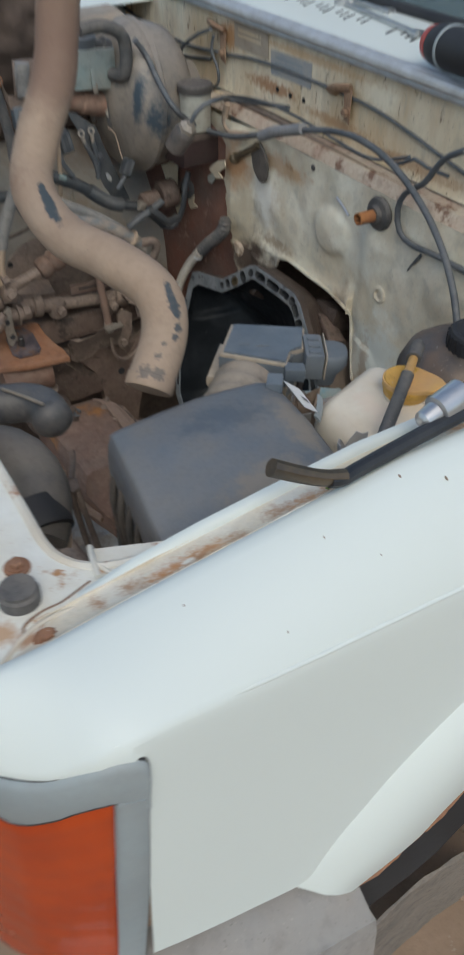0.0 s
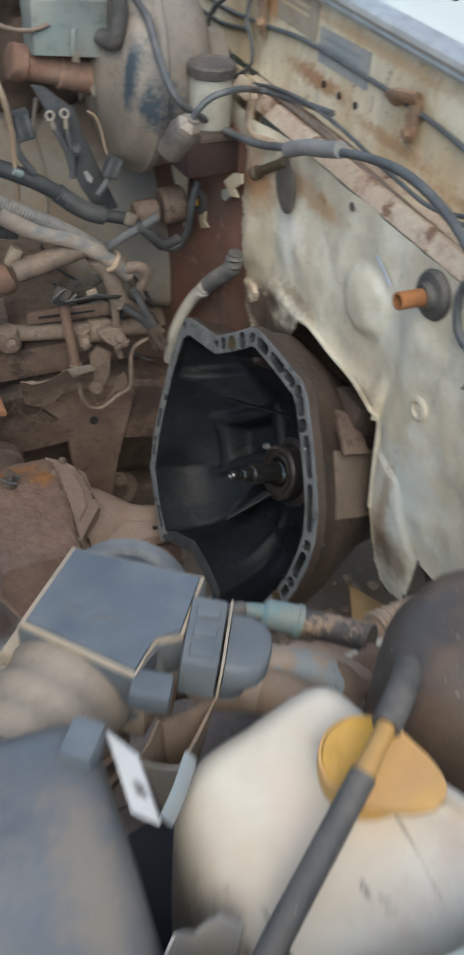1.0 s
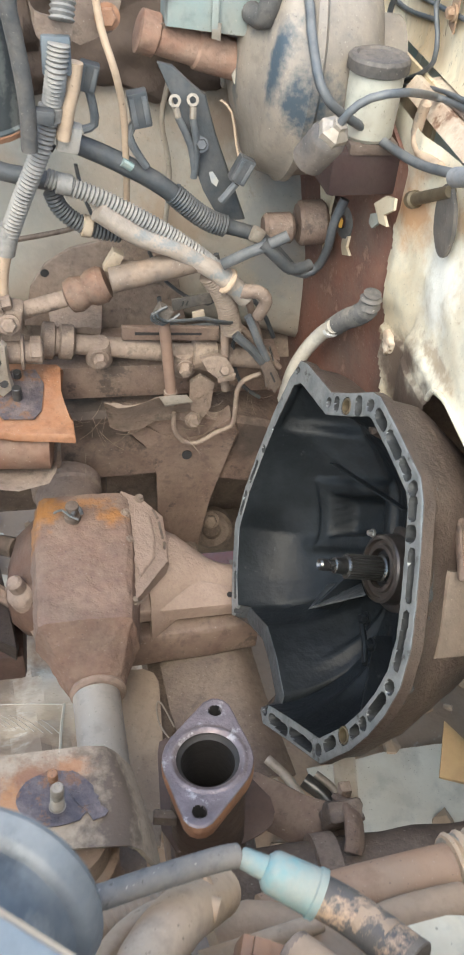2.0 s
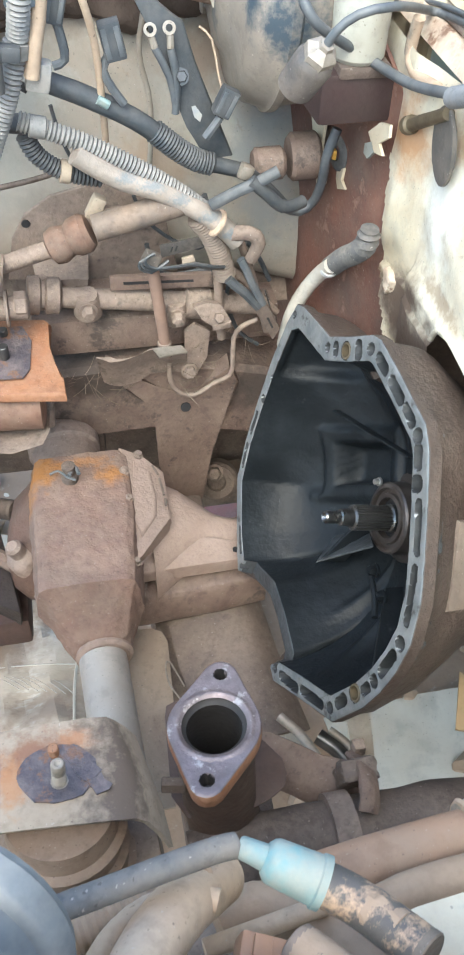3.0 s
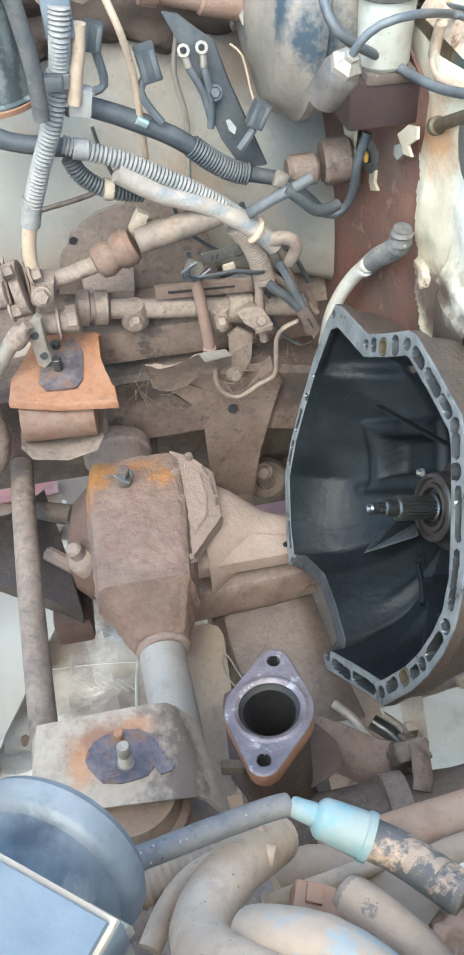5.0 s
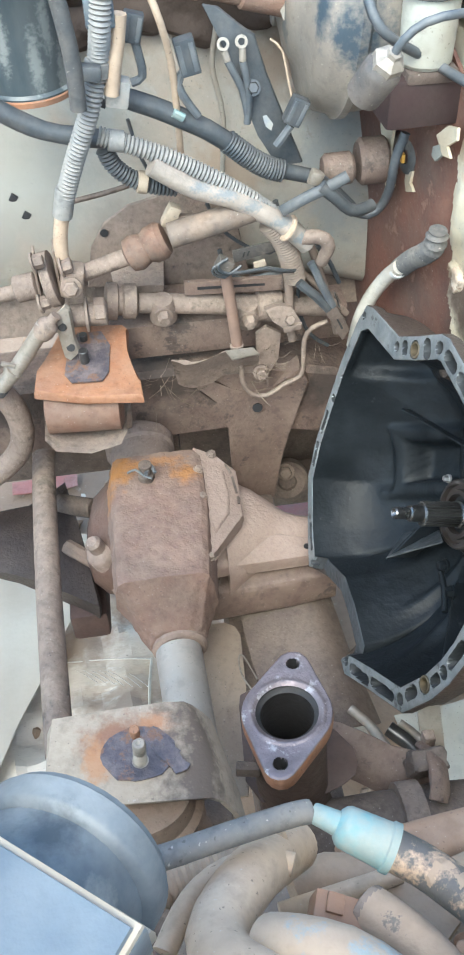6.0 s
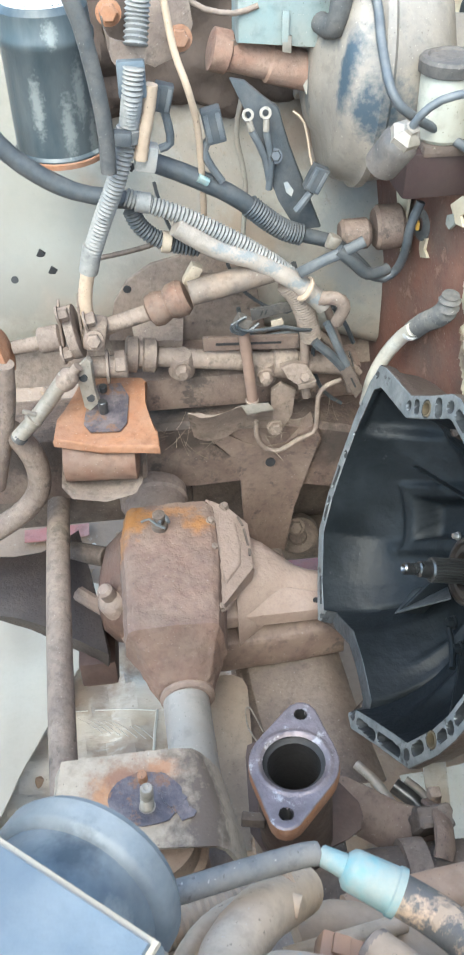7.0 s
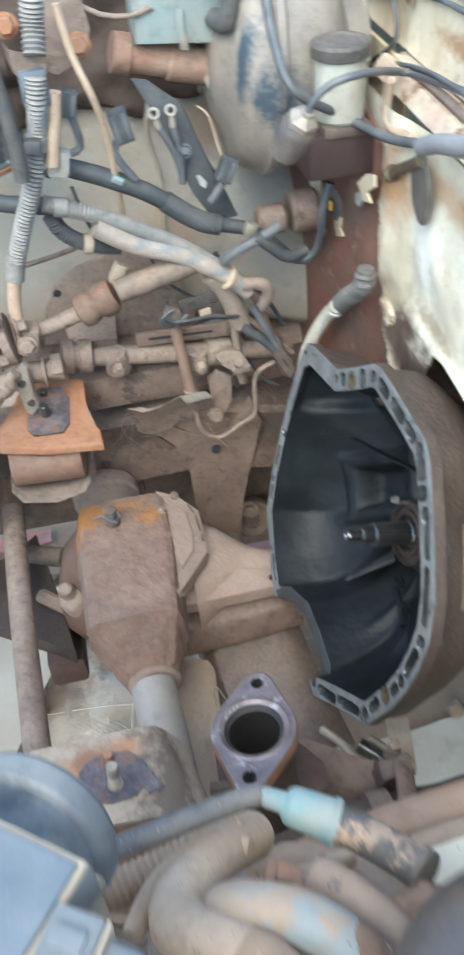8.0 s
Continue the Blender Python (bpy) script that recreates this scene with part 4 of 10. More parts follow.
def build_far_side():
    # inner wing on the far side, with the wheel arch below
    rows = []
    for x in (0.05, 0.15, 0.25, 0.35, 0.45, 0.55, 0.65, 0.74, 0.80):
        k = max(0.0, 1 - ((x - 0.50) / 0.36) ** 2) ** 0.5
        z0 = 0.58 + 0.10 * k
        rows.append([(x, 1.70, 1.112), (x, 1.645, 1.108), (x, 1.635, 1.09), (x, 1.625, 1.0), (x, 1.60, 0.90), (x, 1.565, 0.82), (x, 1.535, 0.76), (x, 1.52, z0 + 0.02), (x, 1.54, z0)])
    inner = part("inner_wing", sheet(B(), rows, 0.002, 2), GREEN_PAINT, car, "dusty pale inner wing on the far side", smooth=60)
    # black pieces set on the sheet paint the dark of its holes
    for q in ((0.374, 1.550, 0.791), (0.386, 1.541, 0.772), (0.492, 1.571, 0.884)):
        part("square_hole", box(B(), q, (0.0085, 0.004, 0.009), Matrix.Rotation(0.6, 3, "Y"), 0.0005), SHADOW_BLACK, inner)
    part("round_hole", lathe(B(), (0.339, 1.538, 0.765), (0, -1, 0.4), [(0, 0.0045), (0.0015, 0.0045)], 14), SHADOW_BLACK, inner)
    rows = [[(x, 1.70, 1.110), (x, 1.78, 1.112), (x, 1.87, 1.08), (x, 1.90, 1.0), (x, 1.90, 0.7)] for x in (0.02, 0.2, 0.5, 0.86, 1.1)]
    part("wing", sheet(B(), rows, 0.002, 2), WHITE, car, "far white front wing", smooth=60)
    part("wheel_arch", sheet(B(), [[(x, 1.54, 0.60), (x, 1.62, 0.75), (x, 1.75, 0.80), (x, 1.88, 0.78)] for x in (0.05, 0.2, 0.4, 0.6, 0.85)], 0.003, 2), DUSTY, car, "dusty wheel arch", smooth=60)
    part("mud_panel", roughen(box(B(), (0.535, 1.612, 1.055), (0.32, 0.03, 0.24), None, 0.01), 0.022, 24, cuts=20), MUD, car, "inner wing flank caked in dark mud", smooth=60)
    # brown arch plate that covers the shaft's opening
    rim = [(0.446, 1.500, 0.692), (0.457, 1.500, 0.744), (0.475, 1.500, 0.774), (0.505, 1.500, 0.794), (0.546, 1.500, 0.804), (0.578, 1.500, 0.804), (0.611, 1.500, 0.789), (0.633, 1.500, 0.754), (0.649, 1.500, 0.672)]
    plate = part("arch_plate", slab(B(), rim, (0, 0.006, 0), 0.002), DUSTY, car, "brown dusty curved plate over the wheel arch opening")
    part("hole", lathe(B(), (0.475, 1.499, 0.764), (0, -1, 0), [(0, 0.005), (0.001, 0.005)], 12), SHADOW_BLACK, plate)
    # near inner wing
    rows = [[(x, 0.437, 1.03), (x, 0.442, 0.98), (x, 0.462, 0.86), (x, 0.52, 0.74), (x, 0.60, 0.66), (x, 0.68, 0.58)] for x in (0.05, 0.25, 0.45, 0.65, 0.86)]
    part("inner_wing", sheet(B(), rows, 0.002, 2), CREAM, car, "dirty white inner wing on the near side", smooth=60)


build_far_side()


RAIL = mat("dark_patched_dusty_steel", (0.125, 0.082, 0.066), (0.18, 0.125, 0.10), 15, 0.7, dust=0.26, up=0.14, bump=0.6, grain=140, spots=(0.05, 0.037, 0.032), spot_scale=22, spot_cut=0.55)
# darker patches along the rail, the longest at its front end
for gx, gz, gr in ((-0.19, 0.15, 0.13), (0.02, 0.17, 0.05), (0.24, 0.13, 0.05)):
    blotch(RAIL, (gx, 0.335, gz), (gr, 0.06, 0.05), (0.045, 0.036, 0.032), 0.8, 1.0)


def build_chassis():
    ch = thing("chassis", (0.5, 1.12, 0.40), "dusty brown ladder chassis with crossmembers", "chassis")
    for y0, y1, nm in ((1.455, 1.545, "frame_rail"), (0.70, 0.79, "frame_rail")):
        bm = B()
        rows = []
        for x, z in ((-0.05, 0.53), (0.25, 0.525), (0.45, 0.525), (0.62, 0.53), (0.75, 0.50), (0.90, 0.44), (1.6, 0.42)):
            rows.append([(x, y0, z - 0.055), (x, y0, z + 0.048), (x, y0 + 0.008, z + 0.055), (x, y1 - 0.008, z + 0.055), (x, y1, z + 0.048), (x, y1, z - 0.055)])
        loft(bm, rows, closed=True, caps=True)
        part(nm, roughen(bm, 0.0008, 40), RAIL, ch, "boxed steel rail under dust, with darker patches", smooth=30)
    return ch


build_chassis()


def build_suspension():
    """What shows below the wheel arch: a dusty flap and mud-caked suspension parts."""
    RUSTMUD = mat("orange_mud_crust", (0.42, 0.26, 0.15), (0.30, 0.20, 0.13), 20, 0.85, spots=(0.07, 0.05, 0.04), spot_scale=30, spot_cut=0.6, dust=0.25, bump=0.6)
    rows = [[(0.418, 0.400, 0.246), (0.493, 0.400, 0.303), (0.552, 0.400, 0.324), (0.664, 0.400, 0.316)], [(0.497, 0.430, 0.028), (0.577, 0.430, 0.096), (0.645, 0.430, 0.127), (0.768, 0.430, 0.122)], [(0.622, 0.460, -0.258), (0.692, 0.460, -0.158), (0.765, 0.460, -0.126), (0.912, 0.460, -0.139)]]
    part("splash_flap", roughen(sheet(B(), rows, 0.004, 4), 0.004, 30), mat("dusty_grey_flap", (0.16, 0.145, 0.13), (0.24, 0.21, 0.18), 14, 0.8, dust=0.4, bump=0.4), car, "dusty rubber splash flap", smooth=60)
    sp = thing("suspension", (0.30, 0.55, 0.40), "mud-caked front suspension arm and hub behind the wheel arch", "suspension")
    for a, b, r in (((0.665, 0.500, -0.321), (1.043, 0.550, -0.628), 0.022), ((0.778, 0.520, -0.343), (1.007, 0.560, -0.516), 0.018)):
        bm = tube(B(), [a, Vector(a).lerp(Vector(b), 0.5) + Vector((0, 0, 0.01)), b], r, 14, 0.01, wob=0.6)
        part("arm", roughen(bm, 0.005, 50), RUSTMUD, sp, "crusted steel arm", smooth=50)
    part("hub", roughen(box(B(), (0.925, 0.540, -0.653), (0.07, 0.06, 0.06), Matrix.Rotation(0.5, 3, "Y"), 0.01), 0.010, 40, cuts=6), DUSTY, sp, "dusty hub carrier")
    part("strut", rod(B(), (0.957, 0.580, -0.584), (0.42, 0.72, 0.52), 0.02, 16), DUSTY_DARK, sp)


build_suspension()
part("splash_plate", roughen(slab(B(), [(0.50, 1.60, 0.22), (0.90, 1.60, 0.22), (0.90, 1.57, 0.47), (0.50, 1.57, 0.47)], (0, 0.004, 0)), 0.006, 12, cuts=8), DUSTY_DARK, car, "dark dirty splash plate behind the axle", smooth=60)


# ---- gearbox ----
GN = Vector((1, 0.065, -0.285)).normalized()
GW = (Vector((0, 0, 1)) - GN * GN.z).normalized()
GU = GW.cross(GN)
GO = Vector((0.7215, 1.126, 0.6416))


def G(u, w, d):
    """A point of the gearbox: sideways and up from the input shaft, d metres back from the joint face."""
    return GO + GU * u + GW * w + GN * d


OUTER = [(0.187, 0.120), (0.172, 0.127), (0.140, 0.133), (0.106, 0.139), (0.076, 0.161), (0.044, 0.187), (0.030, 0.192), (-0.019, 0.190), (-0.072, 0.186), (-0.092, 0.175),
         (-0.124, 0.142), (-0.150, 0.113), (-0.172, 0.086), (-0.188, 0.052), (-0.192, 0.020), (-0.191, -0.012), (-0.185, -0.046), (-0.166, -0.100), (-0.115, -0.141), (-0.068, -0.181),
         (-0.054, -0.178), (-0.046, -0.160), (-0.010, -0.152), (0.022, -0.150), (0.054, -0.166), (0.080, -0.177), (0.116, -0.150), (0.162, -0.108), (0.178, -0.060), (0.186, -0.010), (0.192, 0.045), (0.192, 0.095)]
# through holes for the bolts: place and radius; and the cast pockets: two ends and half width
RIM_HOLES = [(0.183, 0.110, 0.0038), (0.101, 0.130, 0.0048), (0.037, 0.177, 0.0058), (-0.072, 0.173, 0.0066), (-0.099, 0.146, 0.0076), (0.175, 0.032, 0.0040), (0.177, 0.002, 0.0046), (0.076, -0.166, 0.0036), (-0.061, -0.168, 0.0050), (-0.155, -0.094, 0.0056), (-0.179, -0.013, 0.0060), (-0.179, 0.041, 0.0064)]
RIM_DOWELS = [(0.071, 0.149, 0.0086), (-0.169, -0.047, 0.0088)]
RIM_POCKETS = [(0.089, 0.141, 0.085, 0.137, 0.0052), (0.056, 0.166, 0.051, 0.161, 0.0070), (0.020, 0.180, 0.005, 0.179, 0.0062), (-0.010, 0.179, -0.031, 0.177, 0.0064), (-0.043, 0.177, -0.058, 0.175, 0.0058), (-0.081, 0.166, -0.089, 0.158, 0.0066),
               (0.177, -0.020, 0.173, -0.044, 0.0034), (0.170, -0.062, 0.161, -0.086, 0.0034), (-0.113, 0.137, -0.139, 0.110, 0.0050), (-0.148, 0.098, -0.172, 0.060, 0.0046), (-0.076, -0.160, -0.103, -0.141, 0.0062), (-0.113, -0.130, -0.143, -0.107, 0.0060),
               (-0.160, -0.078, -0.163, -0.067, 0.0066), (-0.176, -0.032, -0.177, -0.026, 0.0060), (-0.180, 0.002, -0.180, 0.026, 0.0062), (0.113, -0.140, 0.090, -0.156, 0.0032)]


def inset(poly, d):
    out = []
    k = len(poly)
    for i in range(k):
        a, b, c = (Vector(poly[(i + j) % k]) for j in (-1, 0, 1))
        n1 = (b - a).normalized()
        n2 = (c - b).normalized()
        m = Vector((-n1.y, n1.x)) + Vector((-n2.y, n2.x))
        m.normalize()
        f = 1 / max(0.55, m.dot(Vector((-n1.y, n1.x))))
        w = d * (0.62 if b.x > 0.11 and b.y < 0.1 else 0.80 if -0.06 < b.x < 0.09 and b.y < 0 else 1.0)
        out.append(tuple(b + m * w * f))
    return out


def from_segment(p, x0, y0, x1, y1):
    a, b = Vector((x0, y0)), Vector((x1, y1))
    ab = b - a
    t = min(1.0, max(0.0, (p - a).dot(ab) / max(ab.length_squared, 1e-9)))
    return (p - a - ab * t).length


def pocket_depth(p, cut):
    """How far the joint face is sunk at a place: pockets and bolt holes, and the gap for the starter."""
    gap = min([from_segment(p, *q[:4]) - q[4] * 0.86 for q in RIM_POCKETS] + [(p - Vector(h[:2])).length - h[2] for h in RIM_HOLES + RIM_DOWELS])
    d = 0.022 * min(1.0, max(0.0, -gap / 0.0010))
    return max(d, 0.014 * cut)


def build_gearbox():
    gb = thing("gearbox", G(0, 0, 0.2), "gearbox with an open oil-blackened bell housing, unbolted from its engine", "gearbox")
    inner = inset(OUTER, 0.0225)
    k = len(OUTER)
    # the joint face: a fine strip between the outer and the inner edge, sunk where the pockets are
    cols = []
    for i in range(k):
        a, b = Vector(OUTER[i]), Vector(OUTER[(i + 1) % k])
        c, d = Vector(inner[i]), Vector(inner[(i + 1) % k])
        m = max(2, int((b - a).length / 0.0011))
        for j in range(m):
            s = i + j / m
            cut = min(1.0, max(0.0, (s - 20.2) / 0.3), max(0.0, (24.9 - s) / 0.3)) if 20.2 < s < 24.9 else 0.0
            cols.append((a.lerp(b, j / m), c.lerp(d, j / m), cut))
    n = 19
    face, pocket = B(), B()
    grid = []
    for a, c, cut in cols:
        col = []
        for r in range(n + 1):
            v = r / n
            p = a.lerp(c, v)
            deep = pocket_depth(p, cut) if 0 < r < n else 0.014 * cut
            edge = 0.0006 * (r in (0, n))
            wear = 0.0005 * noise.noise(Vector((p.x * 90, p.y * 90, 0)))
            col.append((p, deep + edge + wear * (deep < 0.001)))
        grid.append(col)
    vf, vp = {}, {}

    def corner(bm, store, i, r):
        i %= len(grid)
        if (i, r) not in store:
            p, d = grid[i][r]
            store[i, r] = bm.verts.new(G(p.x, p.y, d))
        return store[i, r]
    for i in range(len(grid)):
        for r in range(n):
            ds = [grid[(i + x) % len(grid)][r + y][1] for x, y in ((0, 0), (1, 0), (1, 1), (0, 1))]
            bm, store = (pocket, vp) if max(ds) > 0.0035 else (face, vf)
            bm.faces.new([corner(bm, store, i + x, r + y) for x, y in ((0, 0), (1, 0), (1, 1), (0, 1))])
    rim = part("joint_flange", face, BELL_RIM, gb, "grey machined flange, worn at its edges", smooth=40)
    # the sunk cells take a darker tone than the flange face
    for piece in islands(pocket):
        part("pocket", piece, BELL_WALL, rim, "dark cast pocket", smooth=30)
    for u, w, r in RIM_DOWELS:
        part("dowel", lathe(B(), G(u, w, 0.0125), -GN, [(0, r * 0.95), (0.0122, r * 0.95), (0.0128, r * 0.88), (0.0128, r * 0.74), (0.0, r * 0.72)], 28), OLIVE, rim, "hollow brass-coloured dowel")

    # the bell's inside, wall and floor in one casting
    edge = []
    for i in range(k):
        a, b = Vector(inner[i]), Vector(inner[(i + 1) % k])
        m = max(2, int((b - a).length / 0.0045))
        edge += [(a.lerp(b, j / m), i + j / m) for j in range(m)]
    hole = [(0.104, -0.052), (0.126, -0.018), (0.070, 0.034), (0.046, 0.010)]

    def in_window(u, w):
        """Distance to the clutch fork's opening, less than nothing inside."""
        far = -1.0
        for (x0, y0), (x1, y1) in zip(hole, hole[1:] + hole[:1]):
            e = Vector((x1 - x0, y1 - y0)).normalized()
            far = max(far, (Vector((u - x0, w - y0))).dot(Vector((e.y, -e.x))))
        return far
    rows = []
    steps = 58
    for q in range(steps + 1):
        f = q / steps
        row = []
        for p, s in edge:
            cut = 20.2 < s < 24.9
            deep = 0.108 * (1 - (1 - min(1.0, f / 0.80)) ** 1.9)
            # the wall beside the axle stands steeper before it turns in
            bend = min(1.0, max(0.0, (p.x - 0.04) / 0.10)) * min(1.0, max(0.0, (0.03 - p.y) / 0.05))
            shrink = (0.04 - 0.03 * bend) * f + (0.96 + 0.03 * bend) * f ** (1.55 + 0.55 * bend)
            u, w = p.x * (1 - shrink), p.y * (1 - shrink)
            # the corner behind the dipstick hole is hollowed out above a rounded fold
            fold = 1 / (1 + math.exp(min(40.0, -(w - 0.043 - 0.8 * (0.171 - u)) / 0.0022))) if u > 0.07 else 0.0
            u += 0.010 * fold * math.exp(-((f - 0.12) / 0.20) ** 2) * (q > 1)
            deep += 0.012 * fold * math.exp(-((f - 0.22) / 0.16) ** 2)
            # swellings of the casting and the flats of its lower wall
            a = math.atan2(w, u)
            deep += 0.004 * math.sin(3 * a + 0.6) * math.sin(math.pi * min(1.0, f * 1.1)) + 0.0030 * noise.noise(Vector((u * 22, w * 22, 1.0))) * min(1.0, f * 5)
            deep -= 0.010 * math.exp(-((a + 2.25) / 0.07) ** 2) * math.sin(math.pi * min(1.0, f * 1.3)) ** 2
            deep -= 0.007 * math.exp(-((a + 1.80) / 0.05) ** 2) * math.sin(math.pi * min(1.0, f * 1.2)) ** 2
            deep -= 0.007 * math.exp(-((u - 0.115) ** 2 + (w + 0.085) ** 2) / 0.009 ** 2)
            win = in_window(u, w)
            if f > 0.15:
                deep -= 0.009 / (1 + math.exp(min(40.0, (win - 0.020) / 0.0016)))
                deep += 0.030 / (1 + math.exp(min(40.0, (win - 0.002) / 0.0009)))
            deep += 0.0007 * noise.noise(Vector((u * 120, w * 120, 4.0))) * min(1.0, f * 5)
            row.append(G(u, w, max(0.0006, deep) + (0.014 if cut else 0.0) * (1 - f)))
        rows.append(row)
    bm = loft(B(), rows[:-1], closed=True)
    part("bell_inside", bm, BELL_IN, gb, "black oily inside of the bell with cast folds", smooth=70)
    for (u0, w0, d0), (u1, w1, d1), h, t in (((0.122, 0.036, 0.052), (-0.020, 0.102, 0.050), 0.004, 0.0010), ((0.018, -0.088, 0.05), (0.03, -0.02, 0.085), 0.012, 0.002), ((-0.05, -0.05, 0.085), (-0.125, -0.075, 0.05), 0.012, 0.002)):
        a, b = G(u0, w0, d0), G(u1, w1, d1)
        m = (b - a).cross(GN).normalized() * t
        part("rib", slab(B(), [a - m, b - m, b - m + GN * h * 2.5, a - m + GN * h * 2.5], m * 2, 0.0008), BELL_IN, gb, "thin cast rib")
    part("fork_plate", slab(B(), [G(0.020, -0.090, 0.048), G(-0.028, -0.010, 0.062), G(0.024, -0.049, 0.097), G(0.072, -0.104, 0.097)], GW * -0.004, 0.0012), mat("scraped_oily_aluminium", (0.13, 0.135, 0.14), (0.055, 0.06, 0.065), 45, 0.36, metal=0.3, bump=0.4), gb, "scraped pale clutch fork plate")
    for u, w, d in ((-0.030, -0.046, 0.080), (-0.060, -0.052, 0.078)):
        part("bolt", bolt(B(), G(u, w, d), -GN, 0.0055, 0.007), BELL_IN, gb, "oily black bolt")
    part("bolt", bolt(B(), G(0.034, 0.018, 0.082), -GN, 0.0034, 0.005), STEEL, gb, "bright small bolt")
    part("lever", tube(B(), [G(-0.036, -0.050, 0.074), G(-0.058, -0.052, 0.070), G(-0.082, -0.056, 0.062)], 0.0034, 8), BELL_IN, gb, "thin oily lever")
    # quill, seal and splined shaft
    part("bearing_retainer", lathe(B(), G(0, 0, 0.112), -GN, [(0, 0.046), (0.006, 0.046), (0.008, 0.043), (0.009, 0.038), (0.026, 0.0365), (0.028, 0.0345), (0.0285, 0.031), (0.024, 0.030), (0.024, 0.0265), (0.027, 0.0255), (0.0275, 0.021), (0.018, 0.020), (0.018, 0)], 44), mat("brown_oily_steel", (0.060, 0.050, 0.046), (0.10, 0.085, 0.078), 40, 0.34, metal=0.5, bump=0.1), gb, "round bearing retainer with oil seal", smooth=30)
    part("seal_ring", lathe(B(), G(0, 0, 0.092), -GN, [(0, 0.0262), (0.0045, 0.0262), (0.005, 0.0245), (0.003, 0.0225), (0, 0.0225)], 40), SHADOW_BLACK, gb, "black oil seal")
    sh = part("input_shaft", lathe(B(), G(0, 0, 0.1), -GN, [(0, 0.0145), (0.014, 0.0145), (0.016, 0.0112), (0.055, 0.0112), (0.057, 0.0088), (0.070, 0.0082), (0.071, 0.0062), (0.086, 0.0062), (0.088, 0.005), (0.086, 0.003), (0.082, 0)], 32), mat("oily_shaft_steel", (0.20, 0.20, 0.20), (0.10, 0.10, 0.10), 40, 0.3, metal=0.9, bump=0.05), gb, "steel splined input shaft", smooth=30)
    for j in range(22):
        a = 2 * math.pi * j / 22
        rad = GU * math.cos(a) + GW * math.sin(a)
        part("spline", box(B(), G(0, 0, 0.064) + rad * 0.0118, (0.0018, 0.0026, 0.040), frame_of(GN, rad), 0.0004), DARK_STEEL, sh)

    # outside of the bell and the box behind it
    def oring(d, f, r, grow=0.0):
        out = []
        for i, (u, w) in enumerate(OUTER):
            a = math.atan2(w, u)
            g = 1 + (grow - (0.020 * max(0.0, math.cos(a - 2.6)) ** 6 if d > 0.03 else 0.0)) / math.hypot(u, w)
            bul = 1 + 0.05 * math.sin(a * 5)
            out.append(G(u * g * (1 - f) + r * bul * math.cos(a) * f, w * g * (1 - f) + r * bul * math.sin(a) * f, max(d, 0.0145) if 20 < i < 25 else d))
        return out
    bm = B()
    loft(bm, [oring(0.0008, 0, 0.1), oring(0.0012, 0, 0.1, 0.0006), oring(0.012, 0, 0.1, 0.0008), oring(0.0135, 0, 0.1, -0.004), oring(0.046, 0.03, 0.15, -0.005), oring(0.060, 0.10, 0.14, -0.006), oring(0.074, 0.26, 0.13, -0.004), oring(0.092, 0.46, 0.125), oring(0.13, 0.70, 0.112), oring(0.18, 0.90, 0.102), oring(0.23, 1.0, 0.095), oring(0.30, 1.0, 0.10), oring(0.55, 1.0, 0.092), oring(0.75, 1.0, 0.06)], closed=True)
    bmesh.ops.subdivide_edges(bm, edges=bm.edges[:], cuts=1, use_grid_fill=True)
    for v in bm.verts:
        d = (v.co - GO).dot(GN)
        if d > 0.015:
            q = v.co - GO
            out = (q - GN * d).normalized()
            v.co += out * min(1.0, (d - 0.015) / 0.02) * (0.0035 * noise.fractal(v.co * 14, 1.0, 2.0, 3) + 0.0012 * noise.noise(v.co * 70))
    part("bell_casing", bm, BELL_OUT, gb, "dark brown dirty outer casing with a thin flange", smooth=50)
    # ribs and the step of the box
    for u0, w0, d0, u1, w1, d1, r in ((0.0, 0.17, 0.03, 0.0, 0.12, 0.15, 0.011), (0.06, 0.14, 0.03, 0.05, 0.10, 0.15, 0.010)):
        part("casing_web", roughen(rod(B(), G(u0, w0, d0), G(u1, w1, d1), r, 10, 0.004), 0.0015, 40), BELL_OUT, gb, "cast strengthening web")
    part("casing_boss", roughen(box(B(), G(-0.078, 0.150, 0.092), (0.055, 0.045, 0.040), frame_of(GW, GN), 0.010), 0.002, 40), BELL_OUT, gb, "cast boss on the casing")
    side = (GU * -0.76 + GW * 0.64)
    pale = mat("pale_dusty_aluminium", (0.25, 0.205, 0.172), (0.17, 0.135, 0.112), 12, 0.6, dust=0.25, bump=0.3)
    part("side_cover", roughen(slab(B(), [G(u, w, d) + side * 0.008 for u, w, d in ((-0.113, 0.120, 0.044), (-0.096, 0.106, 0.135), (-0.136, 0.036, 0.135), (-0.159, 0.056, 0.044))], side * -0.03, 0.005), 0.0015, 30), pale, gb, "paler smooth side of the gearbox")
    part("casing_boss", roughen(slab(B(), [G(-0.070, 0.150, 0.050), G(-0.090, 0.150, 0.046), G(-0.126, 0.122, 0.046), G(-0.120, 0.118, 0.085), G(-0.075, 0.140, 0.085)], side * 0.014, 0.005), 0.004, 45), DUSTY_RED, gb, "dusty cast lug on the casing", smooth=50)
    return gb


build_gearbox()


